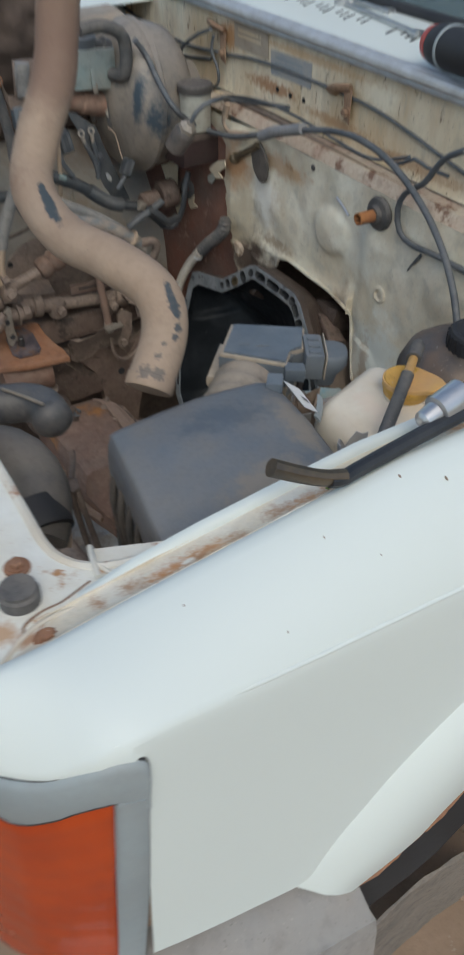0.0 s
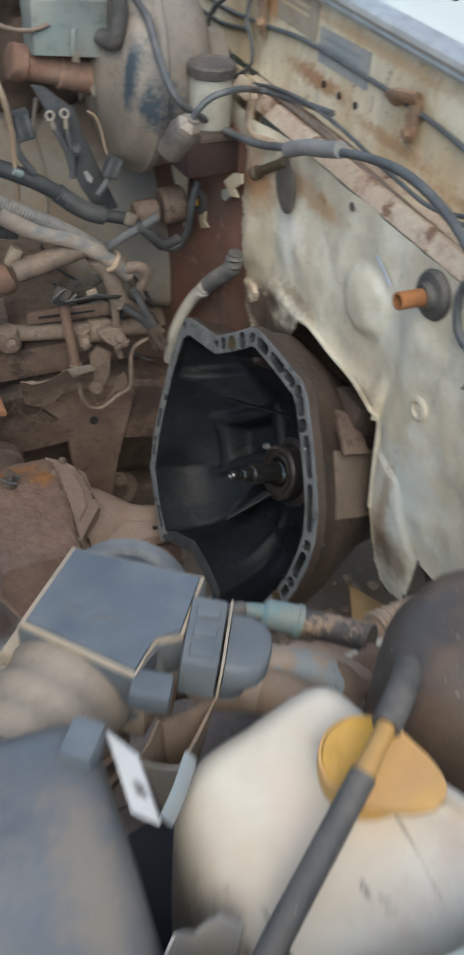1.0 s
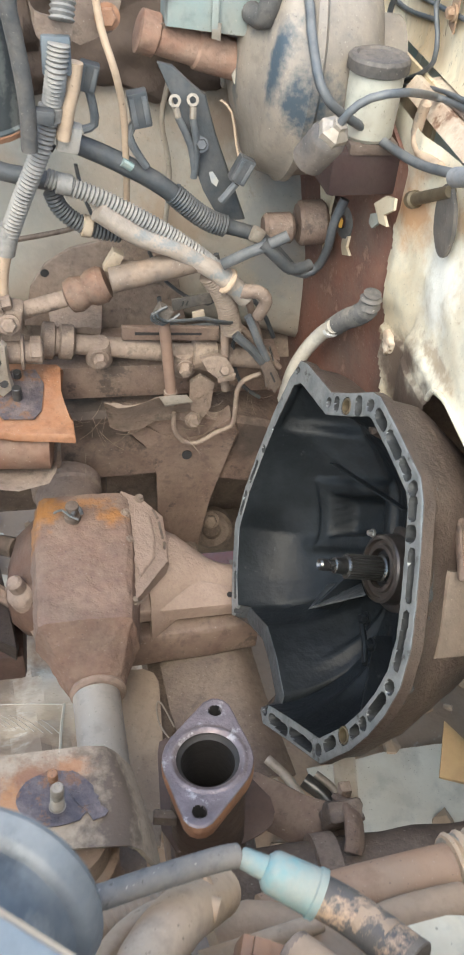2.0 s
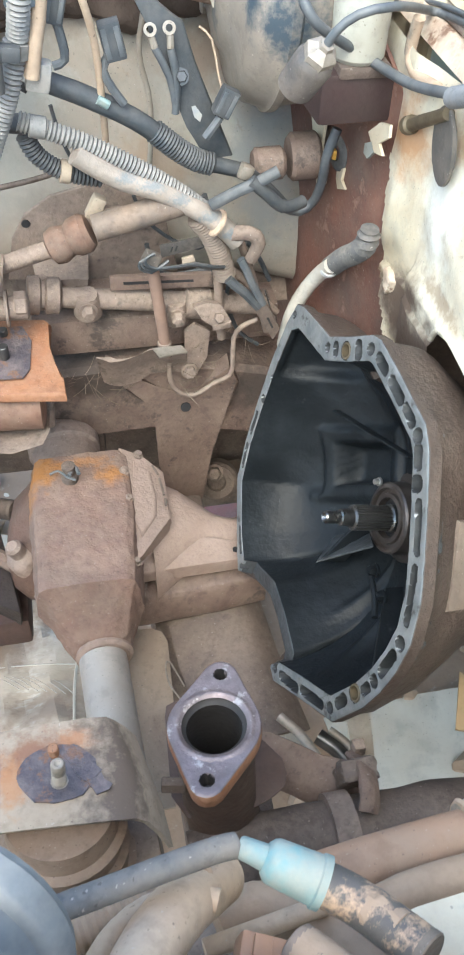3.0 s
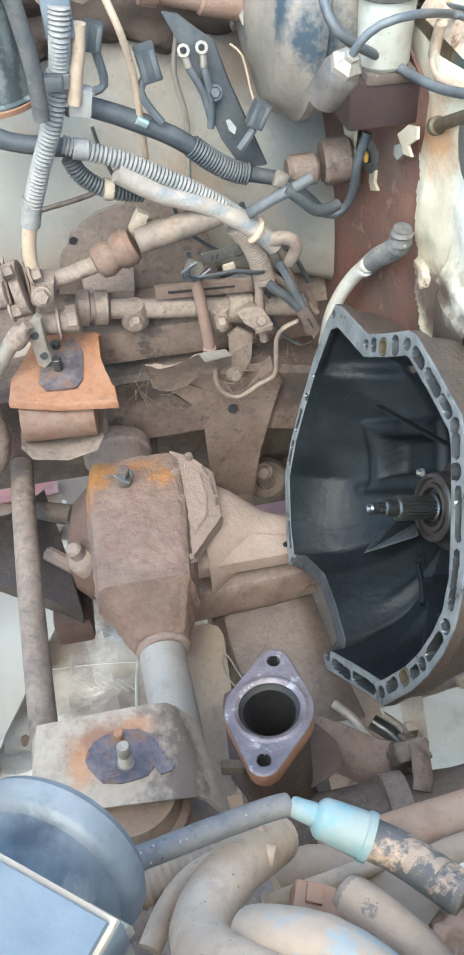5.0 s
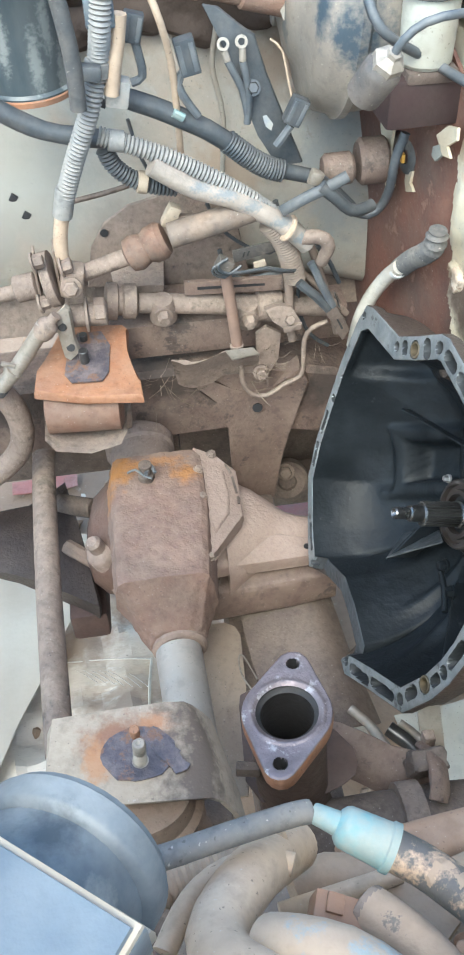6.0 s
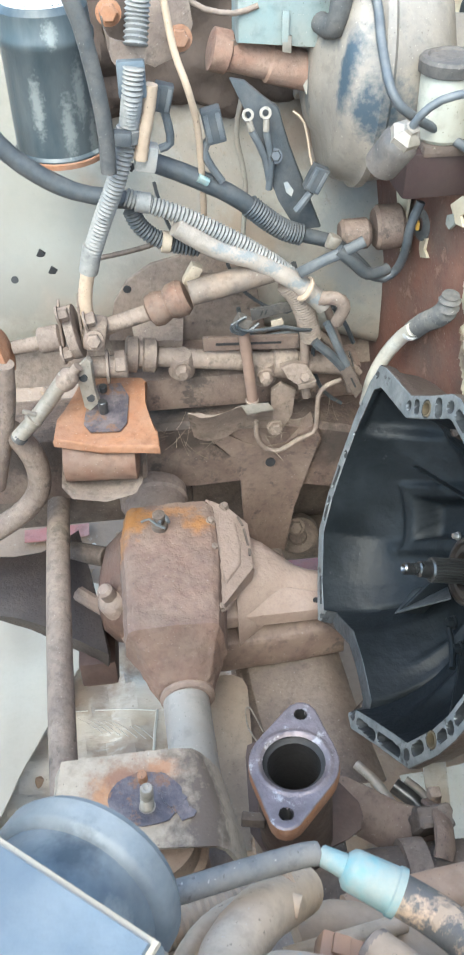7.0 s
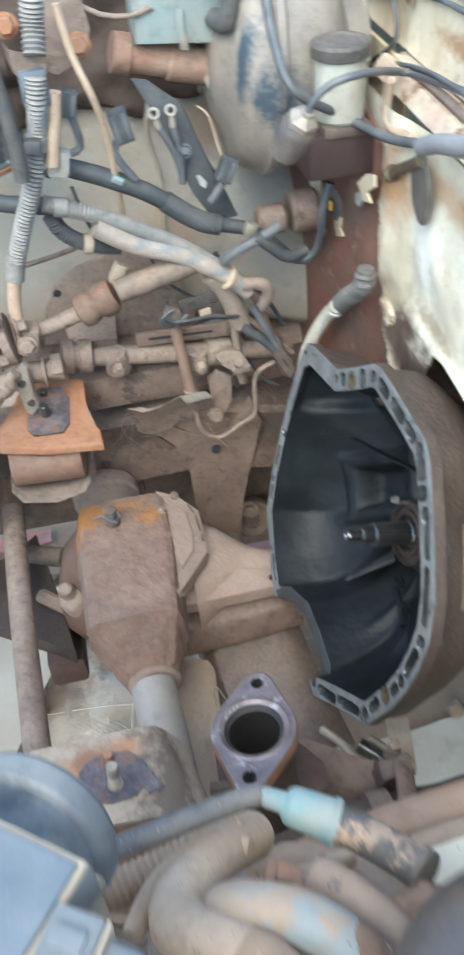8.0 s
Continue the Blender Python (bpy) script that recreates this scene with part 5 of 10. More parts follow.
# ---- front axle ----
def build_axle():
    ax = thing("front_axle", (0.49, 1.27, 0.40), "dusty brown cast front differential with its axle tube", "axle")
    # casing: flat wrinkled top with sharp shoulders, then a taper down to the near tube
    IRON = mat("rust_patched_cast_iron", (0.21, 0.13, 0.10), (0.13, 0.082, 0.066), 14, 0.8, dust=0.27, up=0.08, bump=0.9, grain=110)
    for (x, y), r, amt in (((0.455, 1.345), (0.030, 0.035), 0.8), ((0.535, 1.325), (0.022, 0.022), 0.7), ((0.43, 1.31), (0.022, 0.03), 0.6), ((0.50, 1.352), (0.05, 0.012), 0.5)):
        blotch(IRON, (x - 0.49, y - 1.27, 0.11), (*r, 0.06), (0.36, 0.155, 0.035), amt, 1.0)
    for (x, y), r, z, amt in (((0.408, 1.335), (0.030, 0.05), 0.06, 0.75), ((0.415, 1.28), (0.02, 0.03), 0.04, 0.5)):
        blotch(IRON, (x - 0.49, y - 1.27, z), (*r, 0.06), (0.26, 0.10, 0.028), amt, 1.0)
    tl, tr, br, bl = [Vector(v) for v in [(0.450, 1.369, 0.528), (0.555, 1.366, 0.528), (0.543, 1.170, 0.528), (0.448, 1.170, 0.528)]]
    bm = B()
    rows = []
    for f, drop, grow in ((-0.10, 0.06, -0.02), (-0.05, 0.022, -0.006), (0.0, 0.004, 0.0), (0.2, 0.0, 0.003), (0.5, 0.0, 0.004), (0.8, 0.0, 0.002), (1.0, 0.002, 0.0)):
        a, b = tl.lerp(bl, f), tr.lerp(br, f)
        y = (a.y + b.y) / 2
        x0, x1, z = a.x - grow, b.x + grow, 0.528 - drop
        low = 0.012 + 0.05 * max(0.0, f - 0.5)
        rows.append([(x0 + low, y, 0.36), (x0 + low - 0.014, y, 0.41), (x0 - 0.009, y, z - 0.045), (x0 - 0.008, y, z - 0.022), (x0 - 0.002, y, z - 0.004), (x0 + 0.005, y, z), ((x0 + x1) / 2, y, z + 0.002), (x1 - 0.004, y, z), (x1 + 0.003, y, z - 0.004), (x1 + 0.008, y, z - 0.022), (x1 + 0.012, y, z - 0.06), (x1 + 0.022 - low, y, 0.40), (x1 + 0.012 - low, y, 0.35)])
    neck = Vector((0.504, 1.142, 0.445))
    for f in (0.12, 0.5, 0.9, 1.0):
        a, b = Vector(rows[6][5]), Vector(rows[6][7])
        ring = []
        for j, p in enumerate(rows[6]):
            an = math.pi * (1.35 - 1.7 * j / 12)
            q = Vector((neck.x + 0.033 * math.cos(an), neck.y, neck.z - 0.012 + 0.033 * math.sin(an)))
            g = f if 4 <= j <= 8 else f ** 0.55
            ring.append(Vector((p[0] + (q.x - p[0]) * g, p[1] + (q.y - p[1]) * f, p[2] + (q.z - p[2]) * g - 0.006 * math.sin(f * math.pi))))
        rows.append(ring)
    loft(bm, rows, closed=True, caps=True)
    bmesh.ops.subdivide_edges(bm, edges=bm.edges[:], cuts=3, use_grid_fill=True)
    roughen(bm, 0.0022, 24)
    roughen(bm, 0.0012, 95, 2.0, cuts=1)
    bm.normal_update()
    for v in bm.verts:
        # wrinkled skin of baked oil and dust on the flat top
        k = max(0.0, 1 - ((v.co.x - 0.492) / 0.058) ** 4) * max(0.0, 1 - ((v.co.y - 1.26) / 0.075) ** 4)
        if v.co.z > 0.515 and k > 0:
            n = noise.fractal(Vector((v.co.x * 150, v.co.y * 260, 3.0)), 0.8, 2.0, 2)
            v.co.z += 0.005 * k * (0.35 - abs(n))
    body = part("diff_casing", bm, IRON, ax, "cast iron differential casing with rust patches", smooth=45)
    # left bulge of the crown wheel
    bm = lathe(B(), (0.456, 1.318, 0.436), (-1, 0.15, 0.22), [(0, 0.080), (0.014, 0.079), (0.034, 0.066), (0.048, 0.040), (0.053, 0)], 36)
    part("crown_cover", roughen(bm, 0.003, 25), mat("dark_rusty_cast_iron", (0.115, 0.062, 0.045), (0.075, 0.045, 0.036), 16, 0.8, dust=0.14, up=0.03, bump=0.7, spots=(0.26, 0.11, 0.03), spot_scale=14, spot_cut=0.60), ax, "domed crown wheel cover")
    part("far_neck", roughen(lathe(B(), (0.487, 1.366, 0.462), (-0.05, 1, 0.16), [(0, 0.045), (0.022, 0.045), (0.024, 0.042), (0.060, 0.042), (0.063, 0.046), (0.078, 0.047), (0.083, 0.044), (0.085, 0.03), (0.22, 0.03)], 40), 0.0012, 40), mat("brown_dusty_casting", (0.22, 0.165, 0.14), (0.155, 0.115, 0.098), 18, 0.75, dust=0.25, up=0.08, bump=0.5, spots=(0.08, 0.05, 0.04), spot_scale=60, spot_cut=0.64), ax, "round dusty output flange")
    part("axle_tube", tube(B(), [(0.502, 1.16, 0.428), (0.508, 1.0, 0.425), (0.515, 0.86, 0.42), (0.52, 0.60, 0.41)], 0.027, 24), mat("grey_axle_tube", (0.33, 0.325, 0.31), (0.27, 0.25, 0.23), 10, 0.5, dust=0.3, up=0.1, bump=0.1), ax, "plain grey axle tube")
    part("tube_collar", lathe(B(), (0.505, 1.146, 0.430), (0.03, -1, 0), [(0, 0.0325), (0.007, 0.0325), (0.010, 0.0285)], 28), CAST, ax, "cast collar round the tube")
    # flange and cover towards the rear with their rim of bolts
    hexa = [Vector(v) for v in [(0.551, 1.374, 0.524), (0.578, 1.364, 0.515), (0.602, 1.343, 0.503), (0.601, 1.306, 0.500), (0.601, 1.268, 0.499), (0.557, 1.212, 0.507), (0.546, 1.188, 0.516), (0.545, 1.26, 0.525)]]
    FLANGE = mat("pinkish_dusty_cast_iron", (0.34, 0.255, 0.215), (0.27, 0.195, 0.16), 16, 0.8, dust=0.2, up=0.1, bump=0.6, spots=(0.10, 0.065, 0.05), spot_scale=60, spot_cut=0.66)
    bm = slab(B(), hexa, (-0.004, 0.0, -0.022), 0.003)
    part("rear_cover", roughen(bm, 0.0006, 50), FLANGE, ax, "six-sided flange of the pinion housing", smooth=35)
    part("raised_face", roughen(slab(B(), [Vector(v) for v in [(0.566, 1.352, 0.521), (0.586, 1.338, 0.512), (0.588, 1.300, 0.509), (0.584, 1.272, 0.508), (0.562, 1.236, 0.512), (0.556, 1.262, 0.520)]], (0, 0, -0.012), 0.004), 0.0008, 40), FLANGE, ax, "raised middle of the flange", smooth=45)
    for p in ((0.553, 1.285, 0.525), (0.573, 1.362, 0.518), (0.551, 1.200, 0.514), (0.553, 1.330, 0.526)):
        part("bolt", bolt(B(), p, (0.4, 0, 1), 0.0045, 0.004), DUSTY, ax)
    for a, b in (((0.589, 1.350, 0.509), (0.594, 1.336, 0.507)), ((0.595, 1.330, 0.506), (0.597, 1.305, 0.503)), ((0.598, 1.299, 0.502), (0.597, 1.288, 0.502))):
        part("gasket_edge", tube(B(), [a, b], 0.0017, 6), DUSTY_DARK, ax, "dark gap of the gasket")
    # pinion housing: a cone that narrows towards the gearbox
    rows = []
    for x, y, ky, z0, z1 in ((0.575, 1.296, 0.082, 0.36, 0.488), (0.598, 1.305, 0.074, 0.36, 0.487), (0.618, 1.305, 0.060, 0.365, 0.480), (0.640, 1.298, 0.043, 0.37, 0.470), (0.658, 1.289, 0.031, 0.38, 0.461), (0.672, 1.285, 0.028, 0.385, 0.457), (0.72, 1.282, 0.026, 0.385, 0.450), (0.78, 1.28, 0.026, 0.385, 0.44)):
        rows.append([(x, y + ky * math.cos(a) * (1 if abs(math.cos(a)) > 0.5 else 1.06), (z0 + z1) / 2 + (z1 - z0) / 2 * math.sin(a)) for a in (2 * math.pi * j / 20 for j in range(20))])
    bm = loft(B(), rows, closed=True, caps=True)
    bmesh.ops.subdivide_edges(bm, edges=bm.edges[:], cuts=1, use_grid_fill=True)
    part("pinion_nose", roughen(bm, 0.0016, 30, 5.0), FLANGE, ax, "smooth tapering pinion housing", smooth=60)
    bm = slab(B(), [(0.550, 1.226, 0.458), (0.562, 1.262, 0.462), (0.602, 1.276, 0.462), (0.645, 1.272, 0.458), (0.680, 1.262, 0.452), (0.712, 1.258, 0.448), (0.712, 1.236, 0.446), (0.674, 1.236, 0.448), (0.60, 1.232, 0.452)], (0, 0, -0.020), 0.004)
    foot = part("mounting_foot", roughen(bm, 0.0012, 35), FLANGE, ax, "flat mounting foot with bolt holes", smooth=40)
    for x, y in ((0.676, 1.249), (0.699, 1.250)):
        part("hole", lathe(B(), (x, y, 0.4505), (0, 0, 1), [(0, 0.0042), (0.0012, 0.0040)], 14), SHADOW_BLACK, foot)
    # breather with its clip and the filler boss
    vent = part("breather", lathe(B(), (0.489, 1.323, 0.535), (0, 0, 1), [(-0.015, 0.010), (0.002, 0.010), (0.004, 0.006), (0.012, 0.006), (0.014, 0.008), (0.018, 0.008), (0.019, 0.004)], 16), DUSTY_DARK, ax, "small breather with a wire clip")
    bm = B()
    tube(bm, [(0.467, 1.320, 0.545), (0.477, 1.324, 0.545), (0.486, 1.313, 0.545), (0.496, 1.306, 0.545)], 0.0015, 6)
    tube(bm, [(0.489, 1.312, 0.548), (0.496, 1.326, 0.548), (0.500, 1.313, 0.548)], 0.0025, 6)
    part("wire_clip", bm, CABLE, vent)
    bm = lathe(B(), (0.424, 1.265, 0.470), (-0.35, -0.15, 1), [(-0.04, 0.02), (0.0, 0.020), (0.006, 0.017), (0.010, 0.010), (0.024, 0.010), (0.028, 0.007), (0.028, 0)], 20)
    part("filler_boss", bm, CAST, ax, "boss with a plug")
    # ribs spreading to the near side
    bm = B()
    for a, b in (((0.409, 1.302, 0.440), (0.471, 1.187, 0.400)), ((0.375, 1.324, 0.420), (0.433, 1.271, 0.420))):
        tube(bm, [a, b], 0.010, 8)
    part("casing_rib", bm, CAST, ax)
    # wrinkled dirt pad on top is part of the casting
    return ax


build_axle()


def build_diff_mount():
    cm = thing("crossmember", (0.62, 1.20, 0.36), "dusty pressed steel crossmember below the differential", "crossmember")
    far = [Vector(v) for v in [(0.548, 1.248, 0.420), (0.606, 1.253, 0.420), (0.662, 1.258, 0.420), (0.716, 1.263, 0.420)]]
    near = [Vector(v) for v in [(0.545, 1.215, 0.420), (0.599, 1.218, 0.420), (0.656, 1.222, 0.420), (0.710, 1.227, 0.420)]]
    foot = [Vector(v) for v in [(0.543, 1.211, 0.374), (0.596, 1.213, 0.374), (0.653, 1.217, 0.374), (0.711, 1.223, 0.374)]]
    rows = []
    for f, n, b in zip(far, near, foot):
        rows.append([b + Vector((0, 0.05, -0.03)), b + Vector((0, 0.004, -0.004)), b, b + Vector((0, -0.002, 0.005)), n + Vector((0, -0.001, -0.006)), n + Vector((0, 0.002, -0.001)), n + Vector((0, 0.006, 0.0005)), f, f + Vector((0, 0.01, -0.03))])
    bm = loft(B(), rows, closed=True, caps=True)
    bmesh.ops.subdivide_edges(bm, edges=bm.edges[:], cuts=2, use_grid_fill=True)
    part("arm", roughen(bm, 0.0012, 30, 7.0), DUSTY_RED, cm, "folded steel arm with a worn bright edge", smooth=40)
    part("beam", box(B(), (0.62, 1.12, 0.30), (0.10, 0.80, 0.07), None, 0.012), DUSTY_DARK, cm, "broad dark beam")
    bm = B()
    for p in ((0.556, 1.236, 0.424), (0.552, 1.222, 0.424)):
        bolt(bm, p, (0.2, -0.3, 1), 0.007, 0.006)
    part("bolt", bm, DUSTY, cm)
    # curved lower guard between exhaust and bell housing
    back = [Vector(v) for v in [(0.585, 1.242, 0.362), (0.629, 1.240, 0.370), (0.677, 1.243, 0.370), (0.710, 1.255, 0.345)]]
    rows = [back, [p + Vector((0.005, -0.09, 0.004)) for p in back], [p + Vector((0.02, -0.20, 0.0)) for p in back]]
    part("guard", sheet(B(), rows, 0.004, 3), mat("brown_guard_plate", (0.115, 0.088, 0.074), (0.165, 0.123, 0.10), 12, 0.7, dust=0.3, up=0.15, bump=0.4, spots=(0.06, 0.045, 0.04), spot_scale=50, spot_cut=0.62), cm, "brown curved guard plate", smooth=60)


build_diff_mount()


def build_splash_shield():
    sh = thing("splash_shield", (0.55, 1.1, 0.355), "pale rust-stained sheet steel shield below the axle tube", "shield")
    tan = mat("pale_stained_steel", (0.36, 0.285, 0.215), (0.27, 0.20, 0.15), 9, 0.6, dust=0.25, bump=0.25, spots=(0.13, 0.085, 0.06), spot_scale=36, spot_cut=0.62)
    out = [(0.505, 1.218), (0.566, 1.217), (0.578, 1.210), (0.583, 1.195), (0.578, 1.12), (0.571, 1.05), (0.560, 0.985), (0.49, 0.985)]
    part("sheet", roughen(slab(B(), [(x, y, 0.358) for x, y in out], (0, 0, -0.003), 0.001), 0.0015, 22), tan, sh)
    part("wire_loop", tube(B(), [(0.592, 1.120, 0.372), (0.580, 1.152, 0.376), (0.574, 1.150, 0.376), (0.575, 1.125, 0.374), (0.588, 1.098, 0.372)], 0.0011, 6, 0.006), ZINC, sh, "thin bright wire loop")


build_splash_shield()


# ---- engine mounts ----
def build_mounts():
    # near: folded bracket on a rubber puck
    mt = thing("engine_mount", (0.45, 0.88, 0.55), "dusty folded steel engine mount with a stud and purple worn patch", "engine mount", "engine mounts")
    rows = [[(0.392, 0.935, 0.640), (0.400, 0.932, 0.662), (0.41, 0.931, 0.667), (0.487, 0.932, 0.667), (0.506, 0.930, 0.660), (0.520, 0.928, 0.635)],
            [(0.390, 0.880, 0.640), (0.396, 0.882, 0.662), (0.406, 0.883, 0.667), (0.496, 0.877, 0.667), (0.519, 0.876, 0.657), (0.534, 0.873, 0.620)],
            [(0.389, 0.856, 0.634), (0.395, 0.858, 0.657), (0.404, 0.858, 0.662), (0.496, 0.852, 0.662), (0.521, 0.852, 0.650), (0.538, 0.850, 0.600)]]
    plate_mat = mat("dusty_grey_bracket", (0.34, 0.28, 0.22), (0.42, 0.35, 0.27), 14, 0.65, dust=0.35, bump=0.25)
    # rust round the stud; the large dark patch paints shade on the down-turned right side
    for (x, y), r, col, amt in (((0.455, 0.905), (0.044, 0.026), (0.22, 0.10, 0.055), 0.85), ((0.430, 0.889), (0.014, 0.026), (0.40, 0.19, 0.08), 0.7), ((0.478, 0.915), (0.02, 0.012), (0.36, 0.16, 0.07), 0.7), ((0.522, 0.882), (0.056, 0.11), (0.12, 0.092, 0.074), 1.0), ((0.45, 0.84), (0.09, 0.010), (0.16, 0.125, 0.10), 0.7)):
        blotch(plate_mat, (x - 0.45, y - 0.88, 0.117), (*r, 0.02), col, amt, 0.9)
    part("bracket", sheet(B(), rows, -0.004, 2), plate_mat, mt, "bent steel bracket", smooth=40)
    bm = B()
    rnd = random.Random(8)
    ring = []
    for j in range(26):
        a = 2 * math.pi * j / 26
        r = 1 + 0.16 * noise.noise((math.cos(a) * 2, math.sin(a) * 2, 4))
        ring.append((0.463 + 0.029 * r * math.cos(a), 0.891 + 0.023 * r * math.sin(a), 0.6713))
    slab(bm, ring, (0, 0, 0.0012))
    part("worn_patch", bm, BLUE_PATCH, mt, "flaking purple patch")
    for j in range(6):
        cx, cy = 0.478 + 0.004 * j - 0.004, 0.905 - 0.006 * j
        bm = slab(B(), [(cx + rnd.uniform(0.006, 0.010) * math.cos(a), cy + rnd.uniform(0.004, 0.008) * math.sin(a), 0.6724 + 0.0004 * (j % 2)) for a in (0, 1.1, 2.0, 3.1, 4.2, 5.3)], (0, 0, 0.0009))
        part("paint_flake", bm, BLUE_PATCH, mt, "lifted flake of paint")
    st = part("stud", lathe(B(), (0.4645, 0.884, 0.671), (0.05, 0.0, 1), [(0, 0.0065), (0.002, 0.0065), (0.002, 0.0046), (0.016, 0.0046), (0.017, 0.0052), (0.027, 0.0052), (0.029, 0.0042), (0.029, 0.0026), (0.027, 0)], 18), ZINC, mt, "steel stud")
    bm = B()
    for j in range(9):
        lathe(bm, Vector((0.4645, 0.884, 0.673)) + Vector((0.05, 0, 1)).normalized() * 0.0015 * j, (0.05, 0, 1), [(0, 0.0047), (0.0006, 0.0054), (0.0012, 0.0047)], 14)
    part("thread", bm, ZINC, st, "pale threads")
    part("locating_pin", rod(B(), (0.462, 0.906, 0.670), (0.462, 0.906, 0.682), 0.004, 12), RUST, mt, "short rusty pin")
    part("rubber_puck", lathe(B(), (0.460, 0.872, 0.535), (0.0, 0.10, 1), [(0, 0.052), (0.02, 0.054), (0.022, 0.048), (0.035, 0.046), (0.045, 0.050), (0.048, 0.044), (0.062, 0.043), (0.072, 0.049), (0.076, 0.050), (0.080, 0.044), (0.1, 0.042)], 36), mat("dusty_tan_rubber", (0.30, 0.21, 0.15), (0.24, 0.165, 0.12), 20, 0.8, dust=0.4, bump=0.2), mt, "ringed dusty rubber puck")
    part("seat", slab(B(), [(0.38, 0.76, 0.54), (0.54, 0.76, 0.54), (0.53, 0.93, 0.56), (0.39, 0.93, 0.56)], (0, 0, -0.02), 0.004), DUSTY, mt, "steel seat on the rail")
    # far: cast roller mount with an orange rusted plate
    mt = thing("engine_mount", (0.43, 1.39, 0.55), "orange rusted engine mount plate over a rubber roller", "engine mount", "engine mounts")
    out = [(0.376, 1.349, 0.662), (0.380, 1.38, 0.668), (0.392, 1.40, 0.67), (0.411, 1.448, 0.676), (0.482, 1.440, 0.676), (0.489, 1.43, 0.675), (0.482, 1.395, 0.671), (0.486, 1.372, 0.668), (0.497, 1.350, 0.663), (0.498, 1.324, 0.660), (0.43, 1.334, 0.660)]
    part("plate", slab(B(), out, (0, -0.001, -0.011), 0.003), RUST, mt, "orange rusted steel plate")
    part("worn_patch", slab(B(), [(0.412, 1.366, 0.6668), (0.420, 1.352, 0.6655), (0.454, 1.350, 0.6655), (0.462, 1.362, 0.667), (0.466, 1.405, 0.673), (0.457, 1.428, 0.676), (0.430, 1.43, 0.676), (0.418, 1.41, 0.6735)], (0, 0, 0.0016)), BLUE_PATCH, mt, "purple-grey worn patch")
    part("stud", rod(B(), (0.436, 1.383, 0.665), (0.436, 1.381, 0.688), 0.0055, 14), DARK_STEEL, mt, "dark threaded stud")
    part("locating_pin", rod(B(), (0.436, 1.418, 0.672), (0.436, 1.417, 0.684), 0.005, 12), DARK_STEEL, mt)
    part("roller", lathe(B(), (0.384, 1.365, 0.622), (1, -0.07, 0), [(0, 0.022), (0.002, 0.030), (0.086, 0.030), (0.088, 0.024)], 32), mat("brown_rubber_roller", (0.20, 0.105, 0.07), (0.15, 0.085, 0.06), 20, 0.7, dust=0.3, bump=0.15), mt, "brown rubber roller")
    part("yoke", loft(B(), [[(0.378, 1.335, 0.600), (0.376, 1.42, 0.59), (0.37, 1.46, 0.56)], [(0.39, 1.322, 0.592), (0.40, 1.42, 0.582), (0.40, 1.46, 0.56)], [(0.43, 1.316, 0.588), (0.44, 1.42, 0.58), (0.44, 1.46, 0.56)], [(0.465, 1.322, 0.592), (0.47, 1.42, 0.582), (0.47, 1.46, 0.56)], [(0.474, 1.335, 0.600), (0.478, 1.42, 0.59), (0.48, 1.46, 0.56)]]), DUSTY, mt, "cupped yoke below the roller", smooth=70)
    part("foot", box(B(), (0.43, 1.42, 0.575), (0.10, 0.08, 0.03), None, 0.005), DUSTY, mt)


build_mounts()


